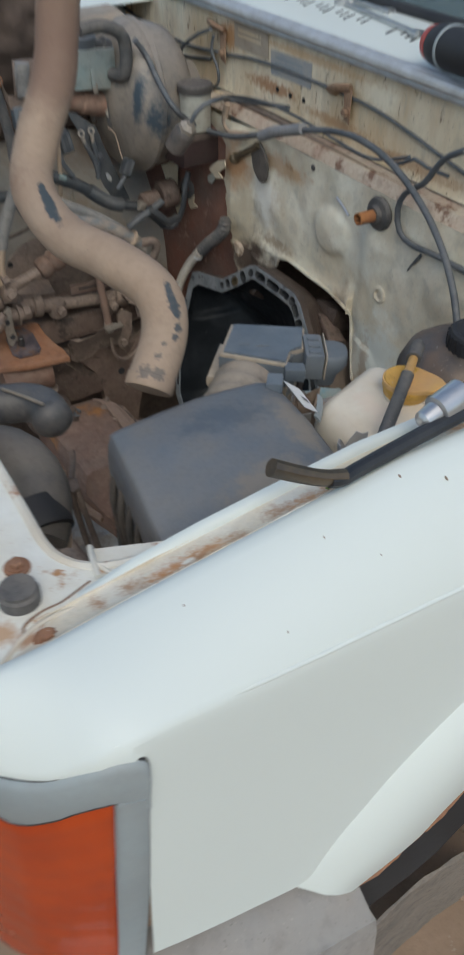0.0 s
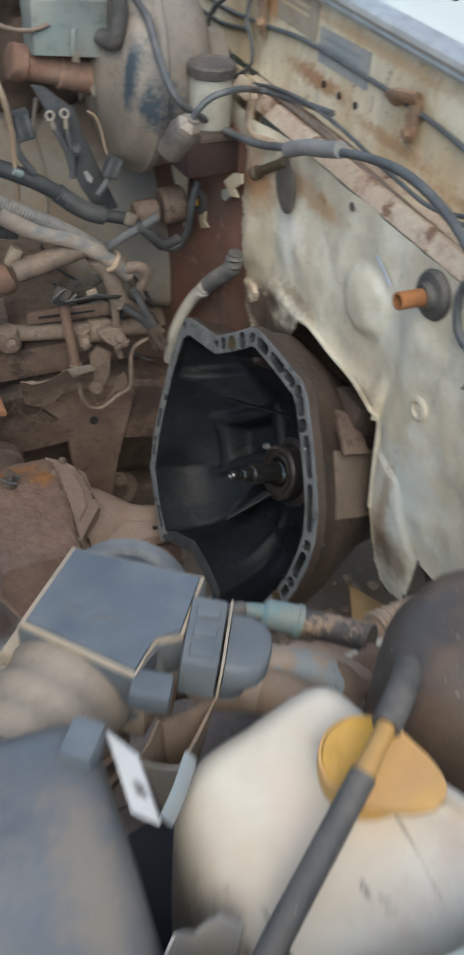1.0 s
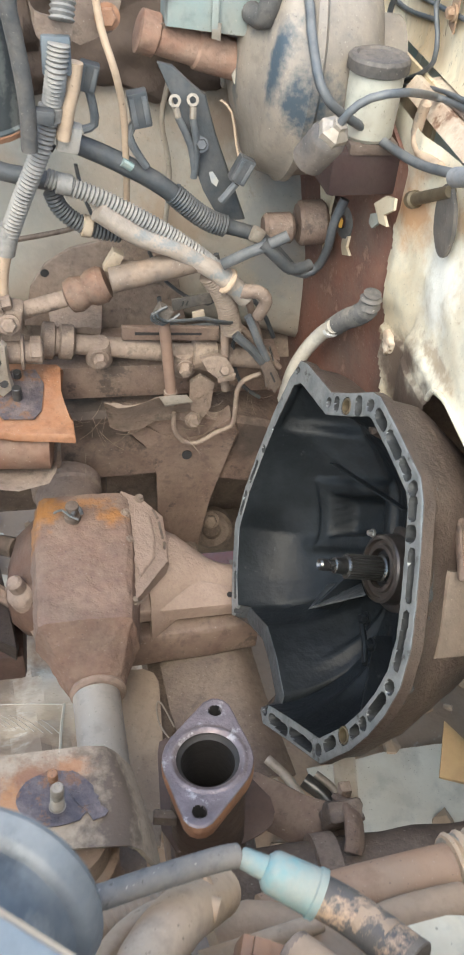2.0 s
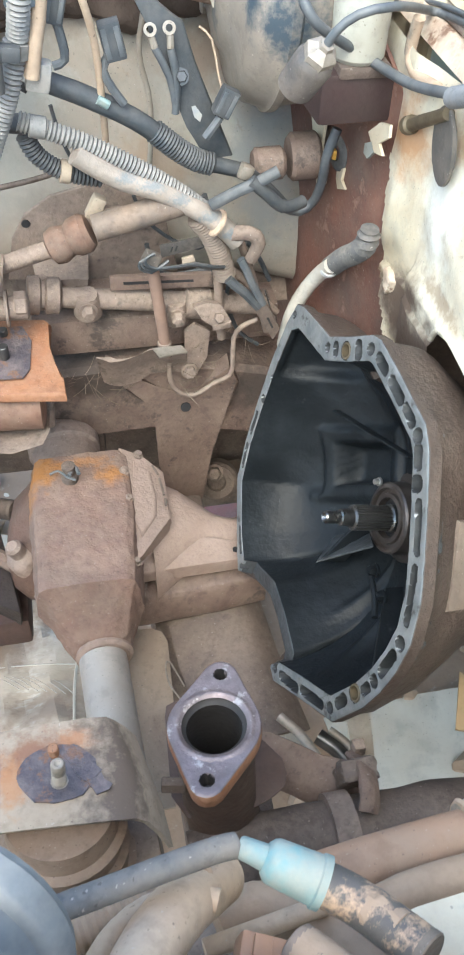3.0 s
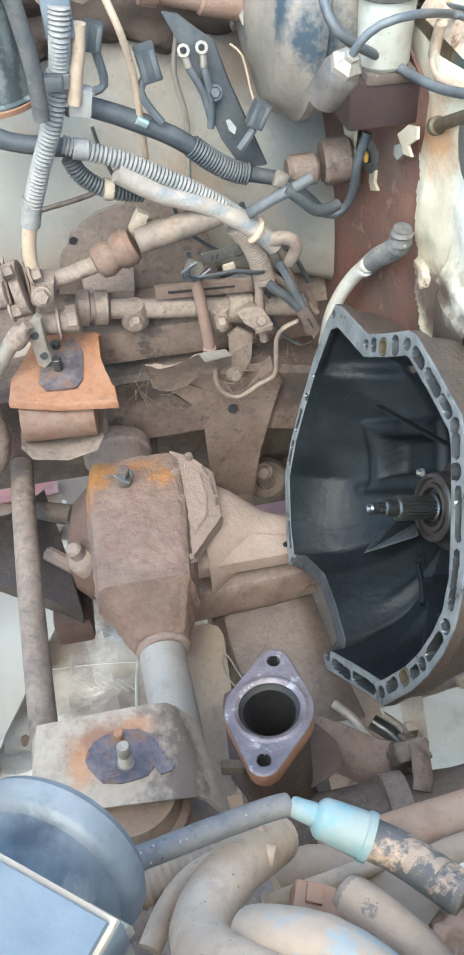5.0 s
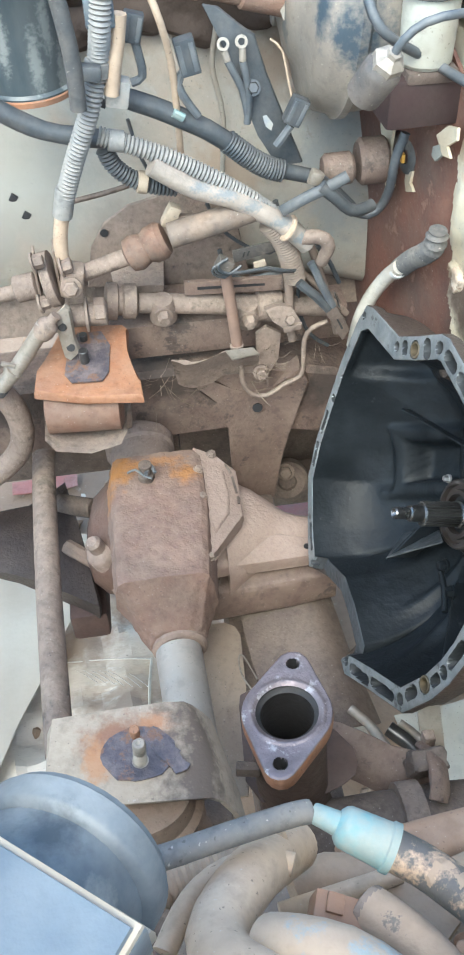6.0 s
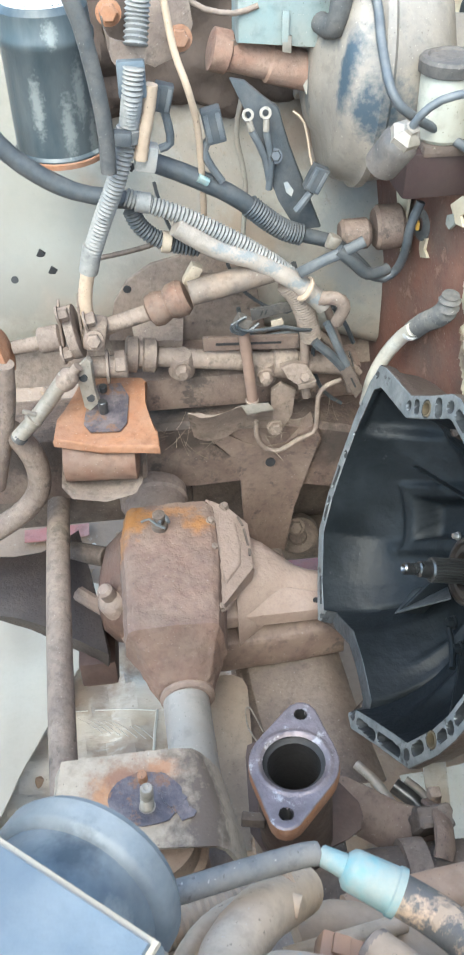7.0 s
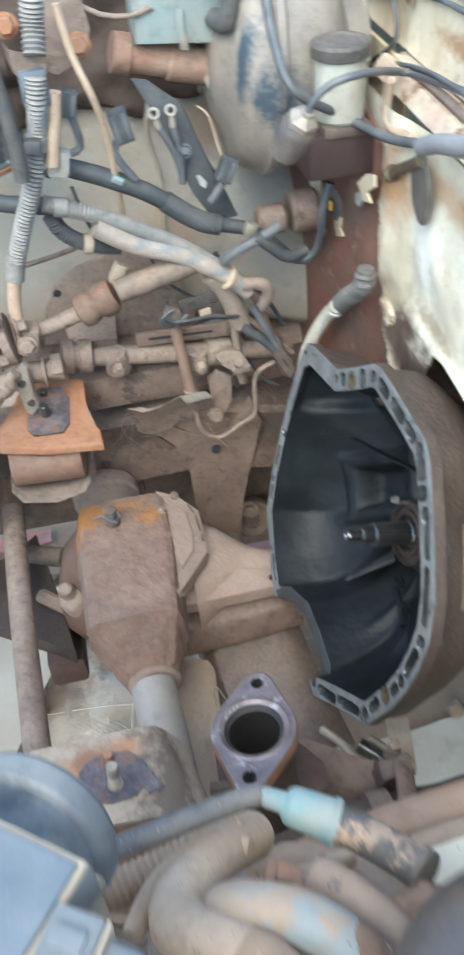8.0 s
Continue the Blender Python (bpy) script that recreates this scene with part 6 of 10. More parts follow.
# ---- exhaust ----
def build_exhaust():
    ex = thing("exhaust_pipe", (0.585, 0.92, 0.5), "exhaust downpipe with an oval heat-tinted flange", "exhaust")
    c = Vector((0.586, 0.9205, 0.6425))
    n = Vector((-0.04, 0.11, 1)).normalized()
    vx = Vector((0.028, 0.096, 0))
    vx = (vx - n * vx.dot(n)).normalized()
    vy = n.cross(vx)
    L, R, r, hole = 0.0490, 0.0378, 0.0262, 0.0056

    def ring(f):
        return [c + vx * x + vy * y for x, y in f]
    seg = 64
    lobe = 0.0140
    t = math.acos((R - lobe) / L)
    arcs = [(0.0, R, t, math.pi - t), (-L, lobe, math.pi - t, math.pi + t), (0.0, R, math.pi + t, 2 * math.pi - t), (L, lobe, -t, t)]
    outer = []
    for cx, rad, a0, a1 in arcs:
        outer += [(cx + rad * math.cos(a0 + (a1 - a0) * j / 11), rad * math.sin(a0 + (a1 - a0) * j / 11)) for j in range(12)]
    hull, outer, bore = outer, [], []
    for j in range(seg):
        a = 2 * math.pi * j / seg
        ca, sa = math.cos(a), math.sin(a)
        best = 0.0
        for (x0, y0), (x1, y1) in zip(hull, hull[1:] + hull[:1]):
            dx, dy = x1 - x0, y1 - y0
            det = ca * dy - sa * dx
            if abs(det) > 1e-9:
                q = (x0 * dy - y0 * dx) / det
                f = (x0 * sa - y0 * ca) / det
                if q > best and -0.001 <= f <= 1.001:
                    best = q
        outer.append((best * ca, best * sa))
        bore.append((r * ca, r * sa))
    o, i = ring(outer), ring(bore)
    up, dn = n * 0.006, n * -0.006
    # face: a fine grid from the bore to the edge, sunk at the two bolt holes
    face, holes = B(), B()
    rows = 40
    cols = 4 * seg
    vf, vh = {}, {}

    def spot(j, q):
        a, f = (j % cols) / 4, q / rows
        k0 = int(a) % seg
        p = Vector(bore[k0]).lerp(Vector(bore[(k0 + 1) % seg]), a % 1).lerp(Vector(outer[k0]).lerp(Vector(outer[(k0 + 1) % seg]), a % 1), f)
        gap = min((p - Vector((sx * L, 0))).length for sx in (1, -1)) - hole
        sink = 0.013 * min(1.0, max(0.0, -gap / 0.0012))
        rad = p.length - r
        bead = 0.0012 * math.exp(-((rad - 0.0042) / 0.0022) ** 2) - 0.0012 * max(0.0, 1 - rad / 0.0022)
        edge = 0.0012 * max(0.0, (f - 0.93) / 0.07) ** 2
        dent = 0.0005 * abs(noise.noise(Vector((p.x * 260, p.y * 260, 2))))
        return c + vx * p.x + vy * p.y + up + n * (bead - edge - dent - sink), sink

    def corner(bm, store, j, q):
        key = (j % cols, q)
        if key not in store:
            store[key] = bm.verts.new(spot(j, q)[0])
        return store[key]
    for j in range(cols):
        for q in range(rows):
            deep = max(spot(j + x, q + y)[1] for x, y in ((0, 0), (1, 1)))
            bm, store = (holes, vh) if deep > 0.003 else (face, vf)
            bm.faces.new([corner(bm, store, j + x, q + y) for x, y in ((0, 0), (1, 0), (1, 1), (0, 1))])
    fl = part("flange", face, BLUED, ex, "oval flange tinted purple by heat", smooth=60)
    SOOT_HOLE = mat("soot_and_hole_black", (0.030, 0.028, 0.027), (0.050, 0.046, 0.044), 20, 0.6, metal=0.3, bump=0.2)
    # bolt holes borrow the throat's soot black to paint their inner shade
    for piece in islands(holes):
        part("bolt_hole", piece, SOOT_HOLE, fl, "dark bolt hole", smooth=40)
    part("flange_edge", loft(B(), [[c + (p - c) * 0.995 + dn * 1.6 for p in o], [c + (p - c) * 1.010 + dn for p in o], [c + (p - c) * 1.014 for p in o], [c + (p - c) * 1.006 + up * 0.5 for p in o], [c + (p - c) * 0.998 + up * 0.82 for p in o]], closed=True), RUST, fl, "orange rusted flange edge")
    part("throat", lathe(B(), c + up, -n, [(0.0012, r + 0.0004), (0.003, r + 0.0006), (0.005, r - 0.001), (0.0062, r - 0.0036), (0.03, r - 0.004), (0.07, r - 0.004), (0.17, 0.012), (0.17, 0)], 48, open_start=True), SOOT_HOLE, ex, "sooty dark throat with a sealing ring", smooth=40)
    dn0 = c + dn
    part("pipe", tube(B(), [dn0, dn0 - n * 0.06, dn0 - n * 0.12 + Vector((0.002, 0.0, 0)), dn0 - n * 0.16 + Vector((0.01, -0.02, 0.01)), dn0 - n * 0.22 + Vector((0.03, -0.05, 0.0))], 0.0325, 22, caps=False), mat("rusty_cast_elbow", (0.085, 0.050, 0.038), (0.055, 0.038, 0.031), 18, 0.75, dust=0.15, bump=0.4), ex, "rusty downpipe")
    # angled heat shield behind the flange
    plate = [(0.554, 0.990, 0.545), (0.557, 1.002, 0.545), (0.565, 1.005, 0.545), (0.600, 1.000, 0.545), (0.640, 0.950, 0.545), (0.652, 0.932, 0.545), (0.653, 0.918, 0.545), (0.648, 0.906, 0.545), (0.636, 0.899, 0.545), (0.606, 0.888, 0.545), (0.560, 0.893, 0.545), (0.549, 0.915, 0.545)]
    part("heat_shield", slab(B(), plate, (0, 0, -0.002), 0.0006), mat("rusty_heat_shield", (0.060, 0.036, 0.029), (0.095, 0.058, 0.044), 15, 0.65, dust=0.12, bump=0.2), ex, "dark rusted sheet heat shield", smooth=60)
    bm = rod(B(), (0.540, 0.906, 0.590), (0.560, 0.902, 0.590), 0.007, 6)
    part("bolt", bm, DUSTY_DARK, ex)
    # main pipe running back
    ex2 = thing("front_pipe", (0.75, 0.87, 0.5), "dark dusty silencer pipe running back below the floor", "exhaust")
    part("pipe", tube(B(), [(0.56, 0.865, 0.50), (0.64, 0.868, 0.505), (0.74, 0.868, 0.505), (0.90, 0.865, 0.50), (1.15, 0.86, 0.46)], 0.034, 24, wob=0.1), DUSTY_DARK, ex2, "dark dusty pipe")
    part("clamp", lathe(B(), (0.682, 0.868, 0.505), (1, 0, 0), [(0, 0.035), (0.001, 0.040), (0.022, 0.040), (0.023, 0.035)], 24), DUSTY, ex2, "clamp band")
    rows = []
    for x, y, z in ((0.628, 0.985, 0.500), (0.652, 0.976, 0.505), (0.672, 0.962, 0.505), (0.696, 0.944, 0.505), (0.718, 0.932, 0.508), (0.738, 0.926, 0.510)):
        rows.append([(x, y + 0.002, z + 0.004), (x, y, z + 0.006), (x - 0.003, y - 0.004, z + 0.002), (x - 0.008, y - 0.022, z - 0.010), (x - 0.010, y - 0.034, z - 0.03)])
    part("hanger_arm", roughen(sheet(B(), rows, 0.003, 2), 0.0008, 40), DUSTY_RED, ex2, "curved pressed steel hanger", smooth=60)
    bm = box(B(), (0.716, 0.912, 0.535), (0.034, 0.020, 0.040), Matrix.Rotation(0.3, 3, "X"), 0.005)
    part("hanger", roughen(bm, 0.004, 60, cuts=3), DUSTY_DARK, ex2, "crusted rubber hanger", smooth=50)
    part("hanger_strap", roughen(tube(B(), [(0.722, 0.930, 0.525), (0.722, 0.908, 0.548), (0.718, 0.885, 0.556), (0.712, 0.868, 0.550)], 0.011, 10, flat=0.45), 0.002, 70), DUSTY_RED, ex2, "muddy strap over the pipe")
    part("lug", roughen(box(B(), (0.726, 0.936, 0.532), (0.012, 0.012, 0.016), None, 0.003), 0.001, 80), DUSTY, ex2)
    for name, a, b, rr, m, lab in (("gear_selector_rod", (0.677, 1.022, 0.450), (0.706, 0.974, 0.445), 0.0052, ZINC, "bright bent steel rod below the gearbox"), ("gear_selector_rod", (0.714, 0.998, 0.440), (0.744, 0.955, 0.435), 0.0085, DARK_STEEL, "oily dark rod below the gearbox"), ("gear_selector_rod", (0.726, 1.000, 0.446), (0.750, 0.962, 0.442), 0.0042, ZINC, "thin bright rod below the gearbox")):
        a, b = Vector(a), Vector(b)
        solo(name, tube(B(), [a, a.lerp(b, 0.5) + Vector((0.002, 0.003, 0)), b], rr, 14, 0.006), m, a, lab, "rod", "selector rods", smooth=50)
    solo("tie_strip", roughen(slab(B(), [(0.757, 1.034, 0.420), (0.783, 1.030, 0.420), (0.770, 0.965, 0.420), (0.746, 0.969, 0.420)], (0, 0, -0.004), 0.001), 0.001, 30), mat("pale_grimy_paint", (0.50, 0.47, 0.41), (0.36, 0.31, 0.25), 14, 0.6, dust=0.3), (0.76, 1.0, 0.42), "pale grimy steel strip hanging below the gearbox", "bracket")


build_exhaust()


# ---- sheets lying on the ground ----
def ground_sheet(name, c, sx, sy, rot, z, material, label, category, seed, crumple=0.02):
    bm = B()
    m = Matrix.Rotation(radians(rot), 3, "Z")
    rows = []
    for i in range(41):
        row = []
        for j in range(41):
            x, y = (i / 40 - 0.5) * sx, (j / 40 - 0.5) * sy
            p = m @ Vector((x * (1 + 0.05 * noise.noise((y * 9, seed, 0))), y * (1 + 0.05 * noise.noise((x * 9, seed, 5))), 0))
            row.append((c[0] + p.x, c[1] + p.y, z + 0.5 * crumple + crumple * (noise.fractal(Vector((x * 7, y * 7, seed)), 0.9, 2.0, 4) - 0.9 * abs(noise.noise((x * 13 + y * 6, y * 11, seed + 2))))))
        rows.append(row)
    return solo(name, sheet(bm, rows, 0.002), material, (c[0], c[1], 0), label, category, smooth=25)


SACK = mat("stained_paper_sacking", (0.60, 0.54, 0.46), (0.44, 0.37, 0.29), 7, 0.6, dust=0.25, dustcol=(0.30, 0.23, 0.17), bump=0.8, grain=60, spots=(0.64, 0.60, 0.53), spot_scale=38, spot_cut=0.57, stretch=(0.35, 1, 1), flecks=(0.05, 0.04, 0.035))
for (x, y), r, amt in (((0.11, 0.11), (0.18, 0.09), 1.0), ((-0.02, 0.02), (0.09, 0.06), 0.8), ((0.20, -0.03), (0.06, 0.14), 0.9), ((0.05, -0.12), (0.11, 0.06), 0.8)):
    blotch(SACK, (x, y, 0.02), (*r, 0.06), (0.23, 0.16, 0.115), amt, 1.0)
sack = ground_sheet("paper_sack", (0.36, 1.42), 0.62, 0.50, 6, 0.022, SACK, "crumpled pale paper sack spread on the earth", "paper", 3.0, 0.032)
STRIP = mat("pale_paper_tape", (0.66, 0.62, 0.54), (0.54, 0.48, 0.40), 30, 0.5, dust=0.2, bump=0.2)
part("seam", tube(B(), [(0.300, 1.404, 0.034), (0.322, 1.401, 0.035), (0.367, 1.398, 0.036), (0.416, 1.387, 0.045), (0.455, 1.386, 0.036)], 0.0022, 6, flat=0.5), STRIP, sack, "pale seam across the sack")
part("edge_tape", tube(B(), [(0.456, 1.388, 0.036), (0.451, 1.357, 0.036), (0.448, 1.327, 0.041), (0.446, 1.297, 0.044), (0.444, 1.265, 0.044)], 0.0026, 6, flat=0.5), STRIP, sack, "pale taped edge")
for k in range(7):
    x = 0.325 + 0.014 * k
    part("scuff", tube(B(), [(x, 1.386 - 0.003 * k, 0.037), (x + 0.018, 1.372 - 0.003 * k, 0.039), (x + 0.04, 1.352 - 0.004 * k, 0.041)], (0.0006, 0.0014), 5, 0.01, flat=0.4), STRIP, sack)
ground_sheet("card_sheet", (0.14, 1.40), 0.30, 0.62, -24, 0.075, CREAM_BOARD, "stiff cream sheet of card lying on the earth", "card", 9.0, 0.004)
ground_sheet("board_sheet", (1.05, 1.125), 0.42, 0.25, 4, 0.012, BOARD, "clean white sheet of board on the earth", "board", 15.0, 0.003)
ground_sheet("board_sheet", (0.72, 1.34), 0.10, 0.40, 4, 0.022, PAPER, "narrow strip of pale board on the earth", "board", 19.0, 0.004)
ground_sheet("plastic_sheet", (0.275, 1.84), 0.13, 0.035, 3, 0.012, PINK, "strip of faded pink plastic on the earth", "plastic sheet", 21.0, 0.008)
ground_sheet("plastic_sheet", (0.76, 1.70), 0.10, 0.06, 12, 0.012, PINK, "scrap of faded pink plastic on the earth", "plastic sheet", 27.0, 0.008)


# ---- air intake ----
def build_airbox():
    ab = thing("air_filter_box", (0.30, 0.53, 0.85), "dusty black plastic air filter box", "air filter box")
    # lid: rounded block, lower towards the wing
    rows = []
    for f, zt in ((0.0, -0.03), (0.01, -0.012), (0.04, -0.003), (0.12, 0.0), (0.5, 0.005), (0.90, 0.003), (0.97, -0.003), (0.995, -0.010), (1.0, -0.035)):
        row = []
        y0, y1 = 0.448, 0.590
        y = y0 + (y1 - y0) * f
        x0, x1 = 0.230 + 0.022 * f, 0.410 + 0.004 * f
        zc = 1.038 + 0.020 * f + zt
        for g, dz in ((0.0, -0.20), (0.0, -0.10), (0.0, -0.03), (0.004, -0.008), (0.018, -0.0015), (0.06, 0.0), (0.5, 0.005), (0.88, 0.0), (0.95, -0.005), (0.985, -0.018), (1.0, -0.045), (1.0, -0.20)):
            row.append((x0 + (x1 - x0) * g + (0.02 if dz < -0.03 and g < 0.5 else 0) * (-dz * 4), y, zc + dz))
        rows.append(row)
    bm = loft(B(), rows)
    a = rows[0]
    b = rows[-1]
    loft(bm, [a, [(p[0], p[1], 0.84) for p in a]])
    loft(bm, [b, [(p[0], p[1], 0.84) for p in b]])
    bmesh.ops.subdivide_edges(bm, edges=bm.edges[:], cuts=1, use_grid_fill=True, smooth=0.12)
    lid_mat = mat("worn_grey_black_plastic", (0.11, 0.128, 0.15), (0.155, 0.172, 0.19), 9, 0.34, dust=0.6, dustcol=(0.205, 0.185, 0.16), bump=0.15, grain=260, flecks=False)
    for (x, y), r, col, amt in (((0.335, 0.475), (0.05, 0.022), (0.23, 0.20, 0.165), 0.75), ((0.39, 0.52), (0.016, 0.05), (0.25, 0.21, 0.165), 0.7), ((0.30, 0.455), (0.04, 0.012), (0.20, 0.165, 0.13), 0.7), ((0.34, 0.55), (0.05, 0.02), (0.065, 0.085, 0.11), 0.6)):
        blotch(lid_mat, (x - 0.30, y - 0.53, 0.20), (*r, 0.05), col, amt, 1.0)
    part("lid", roughen(bm, 0.0012, 20), lid_mat, ab, "domed black lid worn grey", smooth=60)
    for j in range(7):
        y = 0.462 + 0.021 * j
        bm = tube(B(), [(0.2375 + 0.003 * j, y, 1.008), (0.2335 + 0.003 * j, y, 0.985), (0.240 + 0.003 * j, y, 0.93), (0.248 + 0.003 * j, y, 0.85)], 0.0035, 8)
        part("fin", bm, BLACK_DUST, ab)
    part("tray", box(B(), (0.325, 0.53, 0.80), (0.17, 0.17, 0.12), None, 0.012), BLACK_DUST, ab, "lower half of the box")
    # bracket in front of the box
    br = thing("bracket", (0.258, 0.677, 0.860), "slotted steel bracket beside the filter box", "bracket")
    bm = slab(B(), [(0.250, 0.695, 0.930), (0.260, 0.695, 0.930), (0.256, 0.680, 0.930), (0.248, 0.677, 0.930), (0.244, 0.685, 0.930)], (0.0, 0.0, -0.004), 0.001)
    for q in ([(0.286, 0.773, 0.900), (0.279, 0.755, 0.900), (0.255, 0.699, 0.925)], [(0.254, 0.683, 0.925), (0.255, 0.669, 0.900), (0.260, 0.660, 0.860)], [(0.248, 0.684, 0.925), (0.250, 0.675, 0.890), (0.252, 0.665, 0.860)]):
        tube(bm, q, 0.0032, 8)
    part("arm", bm, DUSTY_DARK, br)
    return ab


build_airbox()


def build_meter():
    mf = thing("air_flow_meter", (0.43, 0.63, 0.95), "air flow meter with a blue-black cover on a cream casting", "air flow meter")
    # the meter's frame: p along the cover to the plug, q towards the front of the bay
    o = Vector((0.398, 0.632, 1.066))
    p = (Vector((0.484, 0.640, 1.050)) - Vector((0.410, 0.683, 1.056)))
    p = p.normalized()
    q = Vector((0.0, 0.0, 1)).cross(p).normalized()
    up = p.cross(q)

    def M(a, b, c):
        return o + p * a + q * b + up * c
    fr = frame_of(up, q)
    top = [Vector(v) for v in [(0.431, 0.683, 1.052), (0.484, 0.642, 1.052), (0.462, 0.613, 1.052), (0.450, 0.615, 1.052), (0.444, 0.609, 1.052), (0.435, 0.600, 1.052), (0.396, 0.646, 1.052)]]
    mid = sum(top, Vector()) / 7
    down = Vector((0, 0, -1))
    grow = [mid + (v - mid) * 1.06 for v in top]
    quad = [mid + (v - mid) * 1.18 + down * 0.026 - p * 0.006 + q * 0.002 for v in (top[0], top[1], top[5].lerp(top[2], 0.35), top[6])]
    part("base", slab(B(), quad, down * 0.012, 0.003), TAN_PLASTIC, mf, "dusty cream casting")
    part("body", slab(B(), [mid + (v - mid) * 0.95 + down * 0.012 for v in quad], down * 0.03, 0.004), TAN_PLASTIC, mf, "cream metal body")
    part("skirt", slab(B(), [v + down * 0.004 for v in grow], down * 0.022, 0.002), METERGREY, mf, "dark side of the cover")
    part("cover_rim", slab(B(), [mid + (v - mid) * 1.045 + down * 0.0005 for v in top], down * 0.004, 0.0012), TAN_PLASTIC, mf, "pale worn rim of the cover")
    cov = part("cover", slab(B(), [mid + (v - mid) * 0.975 + down * 0.003 for v in top], -down * 0.005, 0.0016), BLUEBLACK, mf, "faded blue-black cover")
    bm = box(B(), Vector((0.419, 0.644, 1.054)), (0.010, 0.005, 0.0008), fr, 0.0004)
    part("maker_mark", bm, METERGREY, cov, "small raised mark")
    pl = part("plug", box(B(), M(0.0765, 0.019, -0.020), (0.018, 0.040, 0.026), fr, 0.003), METERGREY, mf, "grey plug housing")
    bm = B()
    for k in (-0.013, -0.002, 0.010):
        box(bm, M(0.0765, 0.019 + k, -0.0063), (0.011, 0.007, 0.0024), fr, 0.0008)
    part("plug_rib", bm, METERGREY, pl)
    part("joint_plate", box(B(), M(0.0868, 0.018, -0.0185), (0.0014, 0.039, 0.027), fr, 0.0005), TAN_PLASTIC, mf, "dusty edge between plug and boot")
    rows = []
    for dn, k in ((-0.0095, 0.74), (-0.0105, 0.85), (-0.0135, 0.93), (-0.022, 0.93), (-0.034, 0.72), (-0.044, 0.56)):
        rows.append([M(0.0880 + a * (0.6 + 0.4 * k) - (0.006 if k < 0.9 and dn < -0.03 else 0), 0.018 + b * k, dn) for a, b in ((0.0, -0.019), (0.010, -0.0185), (0.0165, -0.0155), (0.0205, -0.009), (0.0215, 0.0), (0.0205, 0.009), (0.0165, 0.0155), (0.010, 0.0185), (0.0, 0.019))])
    part("rubber_boot", loft(B(), rows, closed=True, caps=True), METERGREY, mf, "rounded grey rubber boot", smooth=50)
    part("latch", box(B(), M(0.057, -0.012, -0.018), (0.019, 0.015, 0.013), fr, 0.003), METERGREY, mf, "small latch")
    # outlet spigot towards the bay, with its rolled rim
    for k, (a, b, h) in enumerate(((0.010, 0.05, -0.030), (0.050, 0.055, -0.035), (0.03, 0.07, -0.028), (0.0, 0.06, -0.05), (0.045, 0.045, -0.03))):
        blotch(SPIGOT, M(a, b, h) - Vector((0.43, 0.63, 0.95)), (0.012, 0.012, 0.010), ((0.025, 0.032, 0.04), (0.30, 0.29, 0.265))[k % 2], 0.8, 0.9, 1.6, 0.8)
    ax = (q * 1.0 - up * 0.38).normalized()
    c = M(0.031, 0.0767, -0.0635) - ax * 0.040
    part("spigot", lathe(B(), c, ax, [(-0.035, 0.030), (0.005, 0.0312), (0.028, 0.0320), (0.0295, 0.0352), (0.031, 0.0362), (0.039, 0.0364), (0.0405, 0.0352), (0.0425, 0.0345), (0.0425, 0.031), (0.02, 0.029), (0.0, 0.028), (0.0, 0)], 44), SPIGOT, mf, "round chalky black outlet with a rolled rim")
    # inlet hose ring towards the filter box
    i0, i1 = M(0.018, 0.006, -0.047), M(0.002, -0.040, -0.054)
    part("inlet_collar", tube(B(), [i0, i0.lerp(i1, 0.5), i1], 0.031, 36, ridge=(0.016, 0.0025)), mat("grey_brown_rubber", (0.24, 0.205, 0.17), (0.30, 0.26, 0.21), 16, 0.65, dust=0.35, bump=0.15), mf, "dusty ribbed rubber collar", smooth=50)
    # wiring plug with a bar-code label in front of the meter
    wl = thing("wiring_plug", M(0.055, -0.07, -0.02), "grey wiring plug with a white printed label", "plug")
    bm = box(B(), (0.403, 0.571, 1.055), (0.018, 0.014, 0.016), Matrix.Rotation(0.9, 3, "Z"), 0.002)
    part("housing", bm, BLUEBLACK, wl, "blue-grey plug housing")
    e = [(0.4135, 0.574, 1.056), (0.4230, 0.562, 1.050), (0.4230, 0.534, 1.042), (0.4135, 0.541, 1.047)]
    tag = part("label", slab(B(), e, (0.001, 0.002, -0.002)), WHITE_LABEL, wl, "white paper label")
    bm = B()
    e = [Vector(v) for v in e]
    off = Vector((-0.0004, -0.0008, 0.0008))
    for k in range(7):
        f0 = 0.46 + 0.030 * k
        f1 = f0 + (0.010, 0.018, 0.008)[k % 3]
        l0, r0 = e[0].lerp(e[3], f0), e[1].lerp(e[2], f0)
        l1, r1 = e[0].lerp(e[3], f1), e[1].lerp(e[2], f1)
        slab(bm, [l0.lerp(r0, 0.50) + off, l0.lerp(r0, 0.86) + off, l1.lerp(r1, 0.86) + off, l1.lerp(r1, 0.50) + off], off * 0.3)
    part("print_bar", bm, INK, tag, "dark printed bars")
    bm = B()
    tube(bm, [(0.448, 0.564, 1.031), (0.438, 0.551, 1.031), (0.428, 0.541, 1.029)], 0.0045, 8, flat=0.3)
    part("tape_end", bm, GREY_TRIM, wl, "loose end of grey tape")


build_meter()


